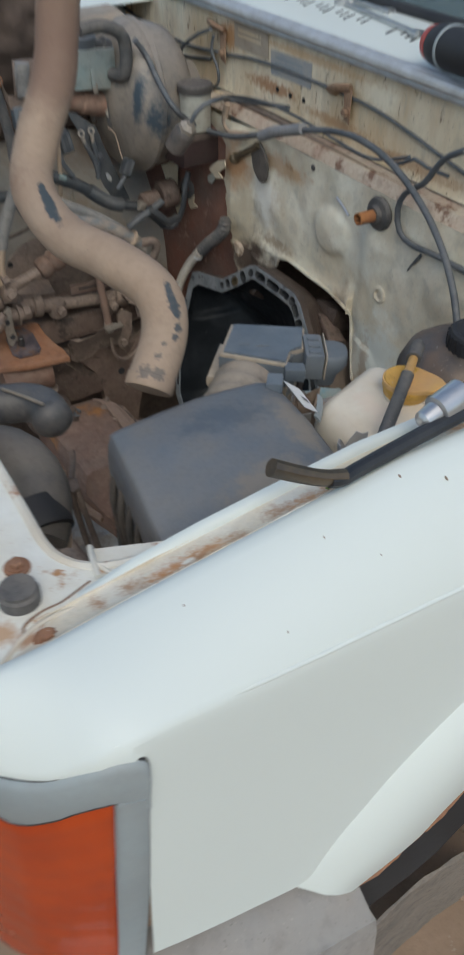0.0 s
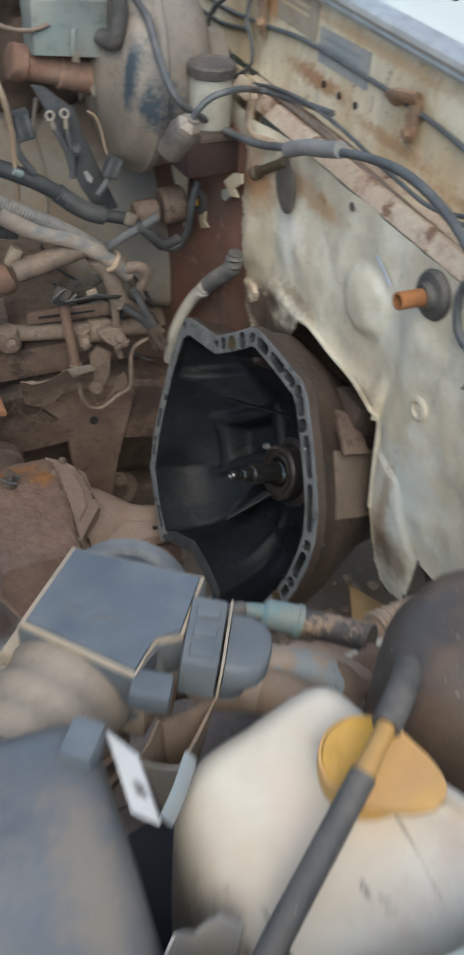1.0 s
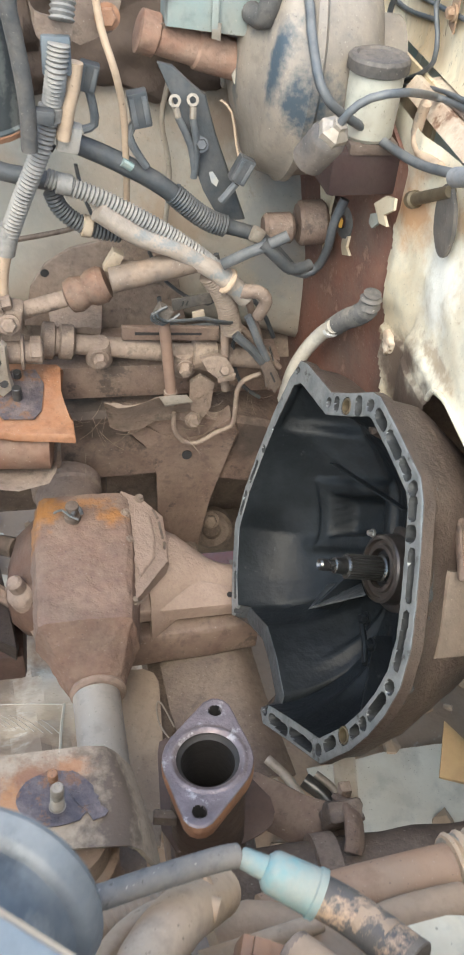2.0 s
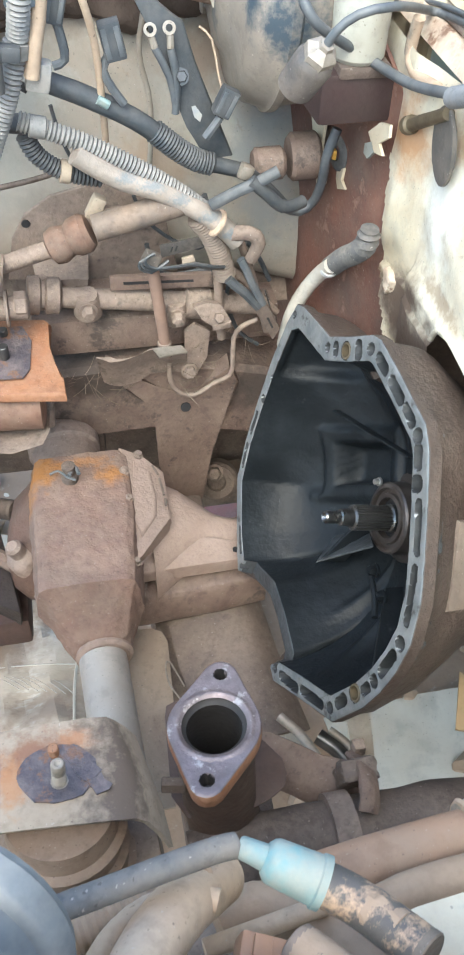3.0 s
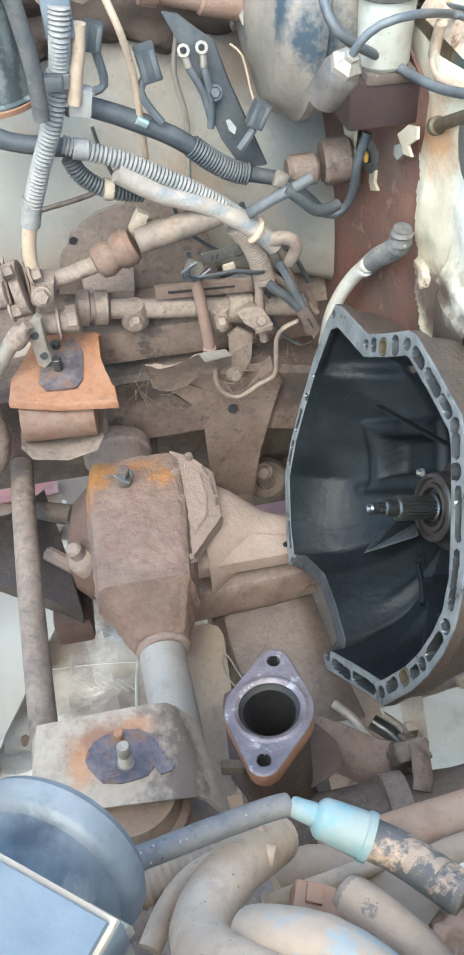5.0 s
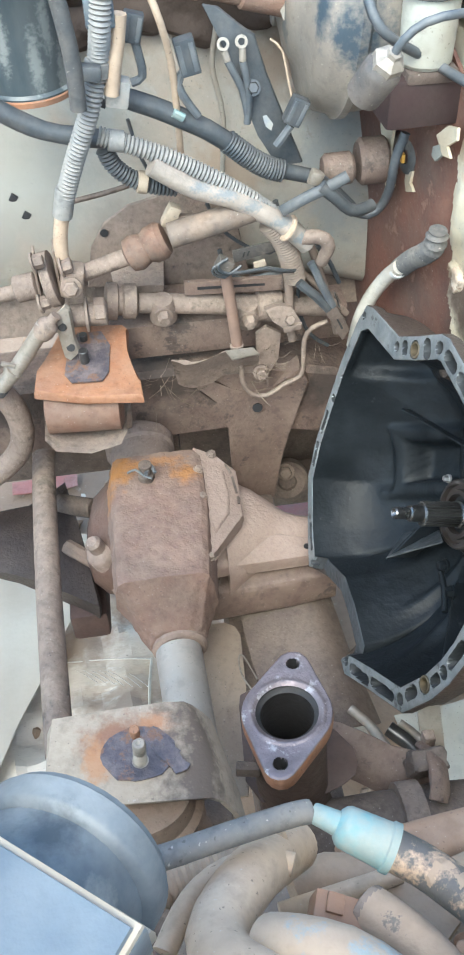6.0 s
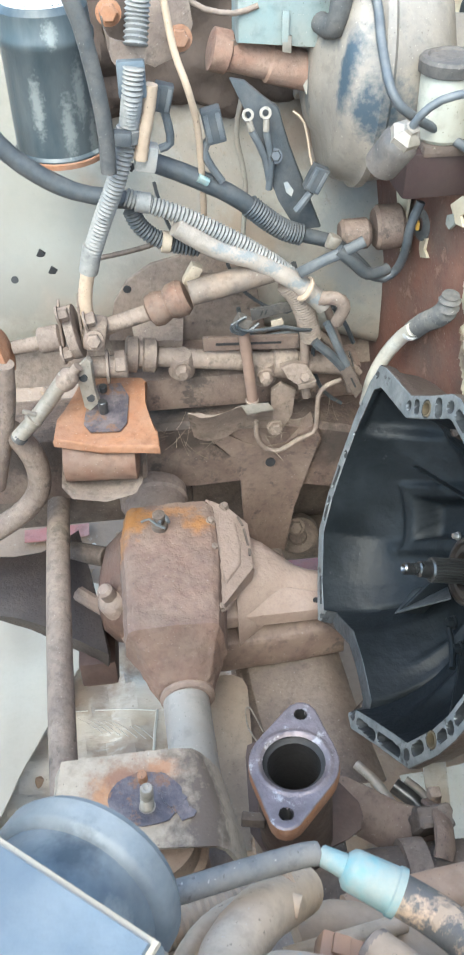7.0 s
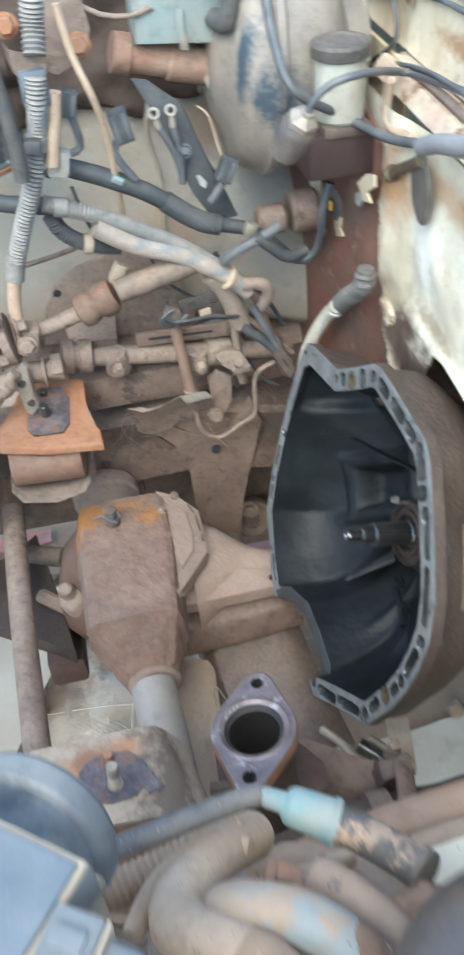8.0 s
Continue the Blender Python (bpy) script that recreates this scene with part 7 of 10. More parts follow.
def build_intake_hose():
    pts = [(0.380, 0.895, 1.330), (0.372, 0.889, 1.288), (0.355, 0.873, 1.242), (0.323, 0.849, 1.199), (0.302, 0.822, 1.166), (0.307, 0.773, 1.139), (0.328, 0.713, 1.131), (0.345, 0.672, 1.116), (0.341, 0.650, 1.088), (0.311, 0.628, 1.052)]
    hs = thing("intake_hose", pts[-1], "mud-coated ribbed rubber intake hose with worn black patches", "hose")
    base = Vector(pts[-1])
    streak = [Vector(v) for v in [(0.303, 0.800, 1.175), (0.302, 0.795, 1.171), (0.302, 0.790, 1.167), (0.302, 0.785, 1.163), (0.301, 0.779, 1.160), (0.301, 0.773, 1.156), (0.302, 0.767, 1.153), (0.302, 0.760, 1.150), (0.303, 0.755, 1.146)]]
    for k, p in enumerate(streak):
        blotch(HOSE, p - base, 0.0042 + 0.002 * math.sin(k / 8 * math.pi), (0.042, 0.056, 0.066), 1.0, 0.5, 1.2, 0.2)
    for p, r, amt in (((0.312, 0.724, 1.141), 0.0055, 0.9), ((0.349, 0.655, 1.129), 0.004, 1.0), ((0.348, 0.652, 1.124), 0.0042, 1.0), ((0.348, 0.648, 1.119), 0.0048, 1.0), ((0.348, 0.644, 1.114), 0.0055, 1.0), ((0.348, 0.640, 1.108), 0.0045, 1.0), ((0.345, 0.635, 1.098), 0.0045, 0.9), ((0.340, 0.631, 1.092), 0.004, 0.9), ((0.330, 0.631, 1.089), 0.0035, 0.8), ((0.322, 0.627, 1.082), 0.004, 0.7), ((0.307, 0.623, 1.074), 0.007, 0.6), ((0.302, 0.633, 1.082), 0.0045, 0.7), ((0.316, 0.617, 1.072), 0.006, 0.6)):
        blotch(HOSE, Vector(p) - base, r, (0.05, 0.062, 0.072), amt, 1.4, 2.2, 0.25)
    # red-brown mud higher up, with the upper hose's weaker light painted in
    for p, r in (((0.355, 0.854, 1.251), 0.05), ((0.362, 0.871, 1.288), 0.06), ((0.296, 0.826, 1.172), 0.02)):
        blotch(HOSE, Vector(p) - base, r, (0.19, 0.12, 0.085), 0.75, 1.0)
    for p, r in (((0.345, 0.875, 1.279), 0.034), ((0.367, 0.875, 1.296), 0.03), ((0.345, 0.860, 1.246), 0.028), ((0.370, 0.870, 1.266), 0.02)):
        blotch(HOSE, Vector(p) - base, r, (0.185, 0.115, 0.083), 0.6, 1.0)
    part("hose", tube(B(), pts, 0.0202, 22, 0.006, bore=0.003, wob=0.06), HOSE, hs, smooth=60)
    a, b = Vector(pts[-1]), Vector(pts[-2])
    t = (a - b).normalized()
    part("cuff", lathe(B(), a - t * 0.012, t, [(0, 0.0202), (0.001, 0.0212), (0.011, 0.0212), (0.0125, 0.0202)], 24), HOSE, hs, "thick cuff")


build_intake_hose()


def build_tanks():
    wt = thing("washer_tank", (0.55, 0.53, 0.85), "yellowed white plastic washer fluid tank, grimy", "tank")
    # body: one outline drawn in step by step to a ridge that climbs to the filler
    plan = [(0.436, 0.470), (0.432, 0.505), (0.434, 0.540), (0.440, 0.561), (0.455, 0.574), (0.480, 0.579), (0.505, 0.584), (0.520, 0.583), (0.531, 0.574), (0.539, 0.553), (0.549, 0.527), (0.567, 0.508), (0.600, 0.492), (0.640, 0.482), (0.652, 0.468), (0.640, 0.455), (0.56, 0.452), (0.46, 0.452), (0.441, 0.458)]
    plan = [(v.x, v.y) for v in spline([(x, y, 0) for x, y in plan + plan[:1]], 0.006)[:-1]]
    rows = []
    for d, z in ((0.002, 0.80), (0.0, 0.92), (0.0, 0.975), (0.0006, 0.992), (0.0022, 1.006), (0.0050, 1.0155), (0.0090, 1.0215), (0.0140, 1.0250), (0.0190, 1.0265)):
        k = min(1.0, max(0.0, (z - 0.93) / 0.09))
        row = []
        for x, y in inset(plan, -d):
            lift = 0.012 * min(1.0, max(0.0, (x - 0.450) / 0.065)) - 0.42 * max(0.0, x - 0.537) - 0.10 * max(0.0, 0.52 - y) - 0.06 * max(0.0, 0.46 - x)
            row.append((x, y, z + k * lift))
        rows.append(row)
    bm = loft(B(), rows, closed=True, caps=True)
    for c, r, col, amt in (((0.437, 0.475, 0.985), (0.012, 0.05, 0.05), (0.10, 0.085, 0.07), 0.85), ((0.500, 0.470, 1.01), (0.035, 0.02, 0.03), (0.60, 0.46, 0.36), 0.5), ((0.478, 0.53, 1.03), (0.012, 0.03, 0.03), (0.72, 0.58, 0.47), 0.45),
                           ((0.535, 0.482, 1.01), (0.05, 0.035, 0.03), (0.56, 0.43, 0.34), 0.65), ((0.517, 0.500, 1.015), (0.0016, 0.022, 0.03), (0.12, 0.08, 0.06), 0.8), ((0.491, 0.485, 1.015), (0.0025, 0.006, 0.03), (0.09, 0.06, 0.05), 0.8), ((0.496, 0.477, 1.01), (0.005, 0.006, 0.03), (0.12, 0.08, 0.06), 0.7),
                           ((0.516, 0.475, 1.01), (0.0016, 0.012, 0.03), (0.12, 0.08, 0.06), 0.7), ((0.60, 0.47, 0.97), (0.03, 0.03, 0.02), (0.24, 0.16, 0.11), 0.7)):
        blotch(WASHER, Vector(c) - Vector((0.55, 0.53, 0.85)), r, col, amt, 0.9)
    part("body", roughen(bm, 0.0012, 22), WASHER, wt, "yellowed translucent tank", smooth=70)
    c = Vector((0.512, 0.525, 1.042))
    part("neck", lathe(B(), c - Vector((0, 0, 0.025)), (0, 0, 1), [(0, 0.019), (0.026, 0.019)], 32), WASHER, wt, "short filler neck")
    cap = part("cap", lathe(B(), c, (0.03, -0.1, 1), [(-0.006, 0.0195), (-0.001, 0.0205), (0, 0.0212), (0.006, 0.0212), (0.0085, 0.0200)], 40), YELLOW, wt, "yellow snap-on cap")
    lid = []
    for k in range(40):
        a = 2 * math.pi * k / 40
        v = Vector((math.cos(a), math.sin(a), 0))
        f = max(0.0, v.dot(Vector((0.63, -0.78, 0)))) ** 6
        lid.append(c + v * (0.0213 + 0.0125 * f) + Vector((0, 0, 0.0085)))
    part("cap_top", slab(B(), lid, (0, 0, -0.004), 0.0012), mat("sun_faded_yellow_plastic", (0.66, 0.40, 0.12), (0.60, 0.34, 0.13), 30, 0.5, dust=0.35, dustcol=(0.50, 0.34, 0.20), bump=0.12, flecks=False), cap, "faded top of the cap with its lifting tab", smooth=40)
    j0, j1, j2 = Vector((0.519, 0.528, 1.0665)), Vector((0.500, 0.513, 1.0655)), Vector((0.447, 0.477, 1.044))
    jet = thing("washer_hose", j2, "black washer hose with a brass-coloured joint", "hose")
    part("hose", tube(B(), [j1, j1.lerp(j2, 0.5), j2, j2 + (j2 - j1) * 0.6 + Vector((0, 0, -0.01))], 0.0056, 14), RUBBER, jet, "thick dusty black hose")
    part("joint", lathe(B(), j1, j0 - j1, [(-0.004, 0.004), (0.0, 0.0048), ((j0 - j1).length * 0.5, 0.0042), ((j0 - j1).length + 0.004, 0.004)], 14), mat("amber_brass_joint", (0.52, 0.30, 0.10), (0.40, 0.24, 0.09), 40, 0.5), jet, "brass-coloured joint")
    part("end_sleeve", tube(B(), [j0, j0 + Vector((0.010, 0.008, 0.0005)), j0 + Vector((0.022, 0.019, -0.004)), j0 + Vector((0.032, 0.03, -0.014))], 0.0066, 14), RUBBER, jet, "rubber end sleeve")
    # dark tank with its cap
    bt = thing("expansion_tank", (0.64, 0.545, 0.9), "dark brown grimy plastic tank with a black screw cap", "tank")
    part("body", roughen(lathe(B(), (0.632, 0.575, 0.86), (0, 0, 1), [(0, 0.062), (0.11, 0.064), (0.135, 0.062), (0.152, 0.055), (0.162, 0.042), (0.166, 0.025)], 36), 0.002, 15), mat("grimy_brown_tank", (0.05, 0.052, 0.056), (0.20, 0.115, 0.06), 11, 0.36, dust=0.25, dustcol=(0.27, 0.20, 0.145), bump=0.15), bt, "rounded dark tank", smooth=70)
    cp = part("cap", lathe(B(), (0.632, 0.562, 1.02), (0, -0.05, 1), [(0, 0.026), (0.020, 0.026), (0.023, 0.024), (0.024, 0.020), (0.0225, 0.018), (0.0225, 0)], 36), SHADOW_BLACK, bt, "black screw cap")
    bm = B()
    for k in range(24):
        a = 2 * math.pi * k / 24
        box(bm, (0.632 + 0.026 * math.cos(a), 0.562 + 0.026 * math.sin(a), 1.031), (0.002, 0.003, 0.018), Matrix.Rotation(a, 3, "Z"), 0)
    part("grip_rib", bm, SHADOW_BLACK, cp)


build_tanks()


def build_tools():
    # pry bar on the wing's gutter
    bar = thing("pry_bar", (0.35, 0.394, 1.11), "black steel pry bar with a bent tip on the wing", "pry bar")
    part("shank", tube(B(), [(0.322, 0.391, 1.112), (0.332, 0.390, 1.110), (0.352, 0.393, 1.110), (0.45, 0.398, 1.116), (0.60, 0.404, 1.121)], (0.0052, 0.0072), 10, 0.006), mat("black_tool_steel", (0.014, 0.016, 0.020), (0.030, 0.032, 0.036), 30, 0.45, bump=0.1), bar, "dark hexagonal shank")
    part("chisel_tip", tube(B(), [(0.334, 0.391, 1.110), (0.318, 0.394, 1.114), (0.300, 0.399, 1.122), (0.2845, 0.404, 1.130)], (0.0066, 0.0074), 10, 0.004, flat=0.85), mat("worn_steel_tip", (0.16, 0.12, 0.08), (0.10, 0.085, 0.07), 40, 0.4, metal=0.7, bump=0.2), bar, "worn flattened tip")
    so = thing("socket_extension", (0.44, 0.42, 1.11), "bright chrome socket on an extension", "socket")
    s0, s1 = Vector((0.409, 0.404, 1.116)), Vector((0.450, 0.408, 1.124))
    L = (s1 - s0).length
    part("socket", lathe(B(), s0.lerp(s1, 0.38), s1 - s0, [(0, 0.0095), (0.001, 0.0112), (L * 0.60, 0.0118), (L * 0.62, 0.0105), (L * 0.62, 0.006), (L * 0.3, 0.006), (L * 0.3, 0)], 28), STEEL, so, "chrome socket")
    part("extension", lathe(B(), s0, s1 - s0, [(0, 0.0035), (0.001, 0.0052), (0.003, 0.0072), (L * 0.36, 0.0085), (L * 0.37, 0.007), (L * 0.40, 0.007)], 22), STEEL, so, "chrome stub of the extension")
    # spanners on the scuttle
    def spanner(name, a, b, r, label):
        a, b = Vector(a), Vector(b)
        d = (b - a).normalized()
        s = Vector((0, 0, 1)).cross(d)
        w = thing(name, (a + b) / 2, label, "spanner", "spanners")
        bm = B()
        slab(bm, [a + s * r * 0.42, b + s * r * 0.42, b - s * r * 0.42, a - s * r * 0.42], (0, 0, 0.005), 0.0015)
        part("shank", bm, STEEL, w)
        bm = lathe(B(), a + Vector((0, 0, -0.001)), (0, 0, 1), [(0, r * 0.55), (0, r), (0.008, r), (0.008, r * 0.6), (0.0, r * 0.55)], 24)
        part("ring_end", bm, STEEL, w, "ring end")
        jaw = [b + d * x + s * y for x, y in ((-r * 0.8, r * 0.5), (r * 0.1, r * 1.0), (r * 1.2, r * 0.9), (r * 1.1, r * 0.45), (r * 0.2, r * 0.35), (r * 0.2, -r * 0.35), (r * 1.1, -r * 0.45), (r * 1.2, -r * 0.9), (r * 0.1, -r * 1.0), (-r * 0.8, -r * 0.5))]
        part("open_end", slab(B(), jaw, (0, 0, 0.006), 0.001), STEEL, w, "open jaw end")
    spanner("spanner", (1.034, 1.313, 1.153), (1.004, 1.100, 1.153), 0.013, "chrome combination spanner lying on the scuttle")
    spanner("spanner", (1.044, 1.303, 1.158), (1.056, 1.228, 1.153), 0.010, "smaller chrome spanner lying on the scuttle")
    # cordless driver
    dr = thing("power_driver", (0.960, 0.976, 1.155), "black and red cordless driver lying on the scuttle", "power tool")
    c0 = Vector((0.923, 0.986, 1.178))
    c1 = Vector((0.887, 0.843, 1.190))
    ax = c1 - c0
    part("chuck", lathe(B(), c0, ax, [(0, 0.006), (0.001, 0.010), (0.012, 0.016), (0.018, 0.018)], 24), DARK_STEEL, dr, "dark chuck")
    part("collar", lathe(B(), c0 + ax.normalized() * 0.016, ax, [(0, 0.018), (0.001, 0.022), (0.014, 0.0245), (0.016, 0.023)], 28), RED_PLASTIC, dr, "red collar")
    part("body", lathe(B(), c0 + ax.normalized() * 0.03, ax, [(0, 0.023), (0.004, 0.0255), (0.03, 0.027), (0.09, 0.027), (0.13, 0.023)], 28), SHADOW_BLACK, dr, "black plastic body")
    part("ring", lathe(B(), c0 + ax.normalized() * 0.062, ax, [(0, 0.0270), (0.001, 0.0283), (0.005, 0.0283), (0.006, 0.0270)], 28), GREY_TRIM, dr)


build_tools()


def build_torn_parts():
    """The torn plastic cup beside the tank and the brown open hose end behind it."""
    grey = mat("torn_grey_plastic", (0.30, 0.29, 0.28), (0.42, 0.40, 0.37), 20, 0.4, dust=0.2, bump=0.15)
    c = Vector((0.422, 0.477, 1.030))
    rows = []
    for h, r in ((-0.05, 0.012), (-0.02, 0.015), (0.0, 0.0165), (0.012, 0.018)):
        rows.append([c + Vector((r * math.cos(a), r * math.sin(a), h + (0.006 * math.sin(3 * a) + 0.004 * math.sin(7 * a)) * (h > 0))) for a in (0.5 + 5.2 * j / 19 for j in range(20))])
    solo("torn_cup", sheet(B(), rows, 0.0012), grey, c, "torn grey plastic cup beside the washer tank", "plastic cup", smooth=50)
    fun = thing("open_duct", (0.447, 0.586, 0.97), "brown square rubber duct end, open and torn", "duct")
    top = [Vector(v) for v in ((0.431, 0.582, 1.012), (0.446, 0.597, 1.014), (0.474, 0.599, 1.013), (0.446, 0.573, 1.010))]
    low = [Vector((0.450, 0.585, 0.965)) + (v - Vector((0.450, 0.588, v.z))) * 0.45 for v in top]
    brown = mat("brown_rubber", (0.17, 0.125, 0.095), (0.26, 0.195, 0.15), 16, 0.6, dust=0.3, bump=0.2)
    for k, m in enumerate((brown, brown, brown, grey)):
        t0, t1, b0, b1 = top[k], top[(k + 1) % 4], low[k], low[(k + 1) % 4]
        part("wall", roughen(sheet(B(), [[t0, t0.lerp(t1, 0.5) + Vector((0, 0, -0.002)), t1], [b0, b0.lerp(b1, 0.5), b1]], 0.0015, 2), 0.0012, 60), m, fun, smooth=50)


build_torn_parts()


# ---- looms, hoses and fittings on the far side ----
def clip(p, axis, r, w=0.006):
    return lathe(B(), Vector(p) - Vector(axis).normalized() * w / 2, axis, [(0, r * 0.98), (0.0008, r * 1.12), (w - 0.0008, r * 1.12), (w, r * 0.98)], 16)


HOSE_DULL = mat("dull_dusty_rubber", (0.26, 0.205, 0.165), (0.18, 0.145, 0.12), 14, 0.7, dust=0.3, bump=0.3)


def build_far_looms():
    TANHOSE = mat("pale_hose_worn_blue_grey", (0.38, 0.325, 0.28), (0.24, 0.215, 0.19), 22, 0.6, dust=0.15, bump=0.35)
    for k, p in enumerate([(0.584, 1.405, 0.860), (0.610, 1.405, 0.849), (0.636, 1.405, 0.832), (0.667, 1.405, 0.810), (0.690, 1.405, 0.788)]):
        blotch(TANHOSE, Vector(p) - Vector((0.534, 1.415, 0.884)), (0.016 + 0.003 * (k % 2), 0.012, 0.008), (0.15, 0.185, 0.21), 0.7, 1.3, 2.4, 0.7)
    hang("corrugated_conduit", [(0.485, 1.420, 0.917), (0.507, 1.420, 0.908), (0.544, 1.420, 0.892), (0.576, 1.420, 0.874), (0.608, 1.420, 0.854), (0.642, 1.420, 0.829), (0.681, 1.420, 0.795)], 0.0088, CONDUIT, "dusty grey corrugated conduit, slung across the far side", "conduit", ridge=(0.0042, 0.0022), group="wiring looms", seg=14,
         ends=[("end_cuff", clip((0.502, 1.420, 0.910), (1, 0, -0.2), 0.0095, 0.016), CONDUIT, "plain cuff")])
    hang("wiring_loom", [(0.356, 1.425, 0.992), (0.375, 1.425, 0.966), (0.401, 1.425, 0.943), (0.434, 1.425, 0.924), (0.464, 1.425, 0.916), (0.492, 1.425, 0.910)], 0.0095, CONDUIT_BLK, "black taped wiring loom across the inner wing", "loom", group="wiring looms", seg=12, wob=0.12)
    lo = hang("corrugated_conduit", [(0.504, 1.390, 1.053), (0.500, 1.390, 1.027), (0.494, 1.400, 0.993), (0.480, 1.400, 0.949), (0.460, 1.405, 0.902), (0.442, 1.410, 0.856)], 0.0092, CONDUIT, "dusty upright corrugated conduit with plain end cuffs", "conduit", ridge=(0.0042, 0.0022), group="wiring looms", seg=14)
    part("end_cuff", tube(B(), [(0.446, 1.410, 0.870), (0.442, 1.410, 0.856), (0.438, 1.410, 0.840)], 0.0105, 14), CONDUIT, lo, "grey end cuff")
    part("clamp", clip((0.493, 1.400, 0.989), (-0.2, 0, -1), 0.0105, 0.014), CONDUIT, lo, "moulded clamp")
    hang("corrugated_conduit", [(0.514, 1.400, 1.117), (0.511, 1.400, 1.096), (0.507, 1.390, 1.071)], 0.0105, CONDUIT, "short grey corrugated conduit above a bracket", "conduit", ridge=(0.0045, 0.0024), group="wiring looms", seg=14)
    hang("fluid_hose", [(0.438, 1.410, 0.842), (0.432, 1.410, 0.817), (0.430, 1.410, 0.790), (0.434, 1.410, 0.760)], 0.0078, HOSE_PALE, "dusty brown hose running down to the steering coupling", "hose")
    hang("breather_hose", [(0.518, 1.400, 1.034), (0.514, 1.400, 1.012), (0.509, 1.400, 0.992), (0.503, 1.400, 0.964)], 0.0072, HOSE_PALE, "pale dusty breather hose", "hose")
    hang("vacuum_hose", [(0.452, 1.380, 1.123), (0.461, 1.380, 1.094), (0.467, 1.380, 1.059), (0.471, 1.380, 1.027), (0.473, 1.380, 0.996), (0.472, 1.380, 0.961)], 0.0078, RUBBER, "grey-blue rubber vacuum hose", "hose")
    hg = thing("hose_guide", (0.481, 1.385, 0.992), "small dusty plastic guide holding two hoses", "clip")
    part("guide", box(B(), (0.482, 1.385, 0.992), (0.030, 0.014, 0.014), Matrix.Rotation(0.1, 3, "Y"), 0.004), CONDUIT_BLK, hg)
    tl = hang("taped_loom", [(0.516, 1.440, 0.943), (0.542, 1.440, 0.932), (0.570, 1.440, 0.918), (0.595, 1.440, 0.904), (0.618, 1.440, 0.887)], 0.0102, CONDUIT_BLK, "black taped loom with a teal mark, across the bulkhead corner", "loom", group="wiring looms", seg=12, wob=0.1)
    part("teal_tape", tube(B(), [(0.561, 1.431, 0.928), (0.571, 1.431, 0.922)], 0.0062, 10, flat=0.7), TEAL, tl, "smear of teal paint")
    part("ribbed_length", tube(B(), [(0.615, 1.440, 0.890), (0.638, 1.440, 0.870), (0.658, 1.440, 0.857), (0.675, 1.440, 0.851)], 0.0115, 14, ridge=(0.0036, 0.0018)), CONDUIT_BLK, tl, "ribbed black conduit")
    part("plain_length", tube(B(), [(0.676, 1.442, 0.850), (0.693, 1.442, 0.845), (0.711, 1.442, 0.838), (0.733, 1.442, 0.820), (0.757, 1.442, 0.794)], (0.0085, 0.0075), 12), CONDUIT_BLK, tl, "plain taped length")
    part("metal_clip", roughen(box(B(), (0.709, 1.432, 0.844), (0.015, 0.012, 0.016), Matrix.Rotation(0.4, 3, "Y"), 0.004), 0.002, 90), ZINC, tl, "bright crumpled clip")
    hang("tail_cable", [(0.755, 1.450, 0.791), (0.776, 1.450, 0.783), (0.791, 1.450, 0.794), (0.792, 1.430, 0.828), (0.791, 1.420, 0.863), (0.799, 1.420, 0.891)], 0.0052, CABLE, "dark cable curling up to a bulkhead grommet")
    hang("cable_strap", [(0.667, 1.405, 0.824), (0.673, 1.402, 0.829), (0.694, 1.400, 0.841), (0.712, 1.400, 0.848), (0.736, 1.402, 0.859)], 0.0062, CONDUIT_BLK, "flat black cable strap", flat=0.3)
    hang("branch_cable", [(0.708, 1.403, 0.850), (0.716, 1.402, 0.843), (0.728, 1.402, 0.832), (0.741, 1.404, 0.819), (0.754, 1.408, 0.815), (0.769, 1.415, 0.816)], 0.0068, CONDUIT_BLK, "black branch cable with a grey tip")
    lo = hang("tan_hose", [(0.534, 1.415, 0.884), (0.556, 1.415, 0.868), (0.581, 1.415, 0.852), (0.614, 1.415, 0.840), (0.648, 1.415, 0.819), (0.676, 1.415, 0.799), (0.699, 1.415, 0.774)], 0.0110, TANHOSE, "pale muddy hose with black worn patches", "hose", wob=0.06, seg=14)
    part("end_joint", tube(B(), [(0.692, 1.412, 0.784), (0.704, 1.408, 0.788), (0.716, 1.405, 0.785), (0.7205, 1.405, 0.775), (0.718, 1.408, 0.764), (0.715, 1.412, 0.752)], (0.0085, 0.0072), 12), DUSTY, lo, "dusty elbow at the hose end")
    hang("corrugated_conduit", [(0.573, 1.425, 0.866), (0.609, 1.425, 0.844), (0.643, 1.425, 0.820), (0.671, 1.425, 0.796), (0.688, 1.425, 0.777)], 0.0080, CONDUIT, "second dusty corrugated conduit beside the first", "conduit", ridge=(0.0040, 0.0020), group="wiring looms", seg=12)
    part("cable_tie", clip((0.676, 1.412, 0.799), (1, 0, -0.7), 0.0135, 0.004), HOSE_PALE, lo, "dusty cable tie")
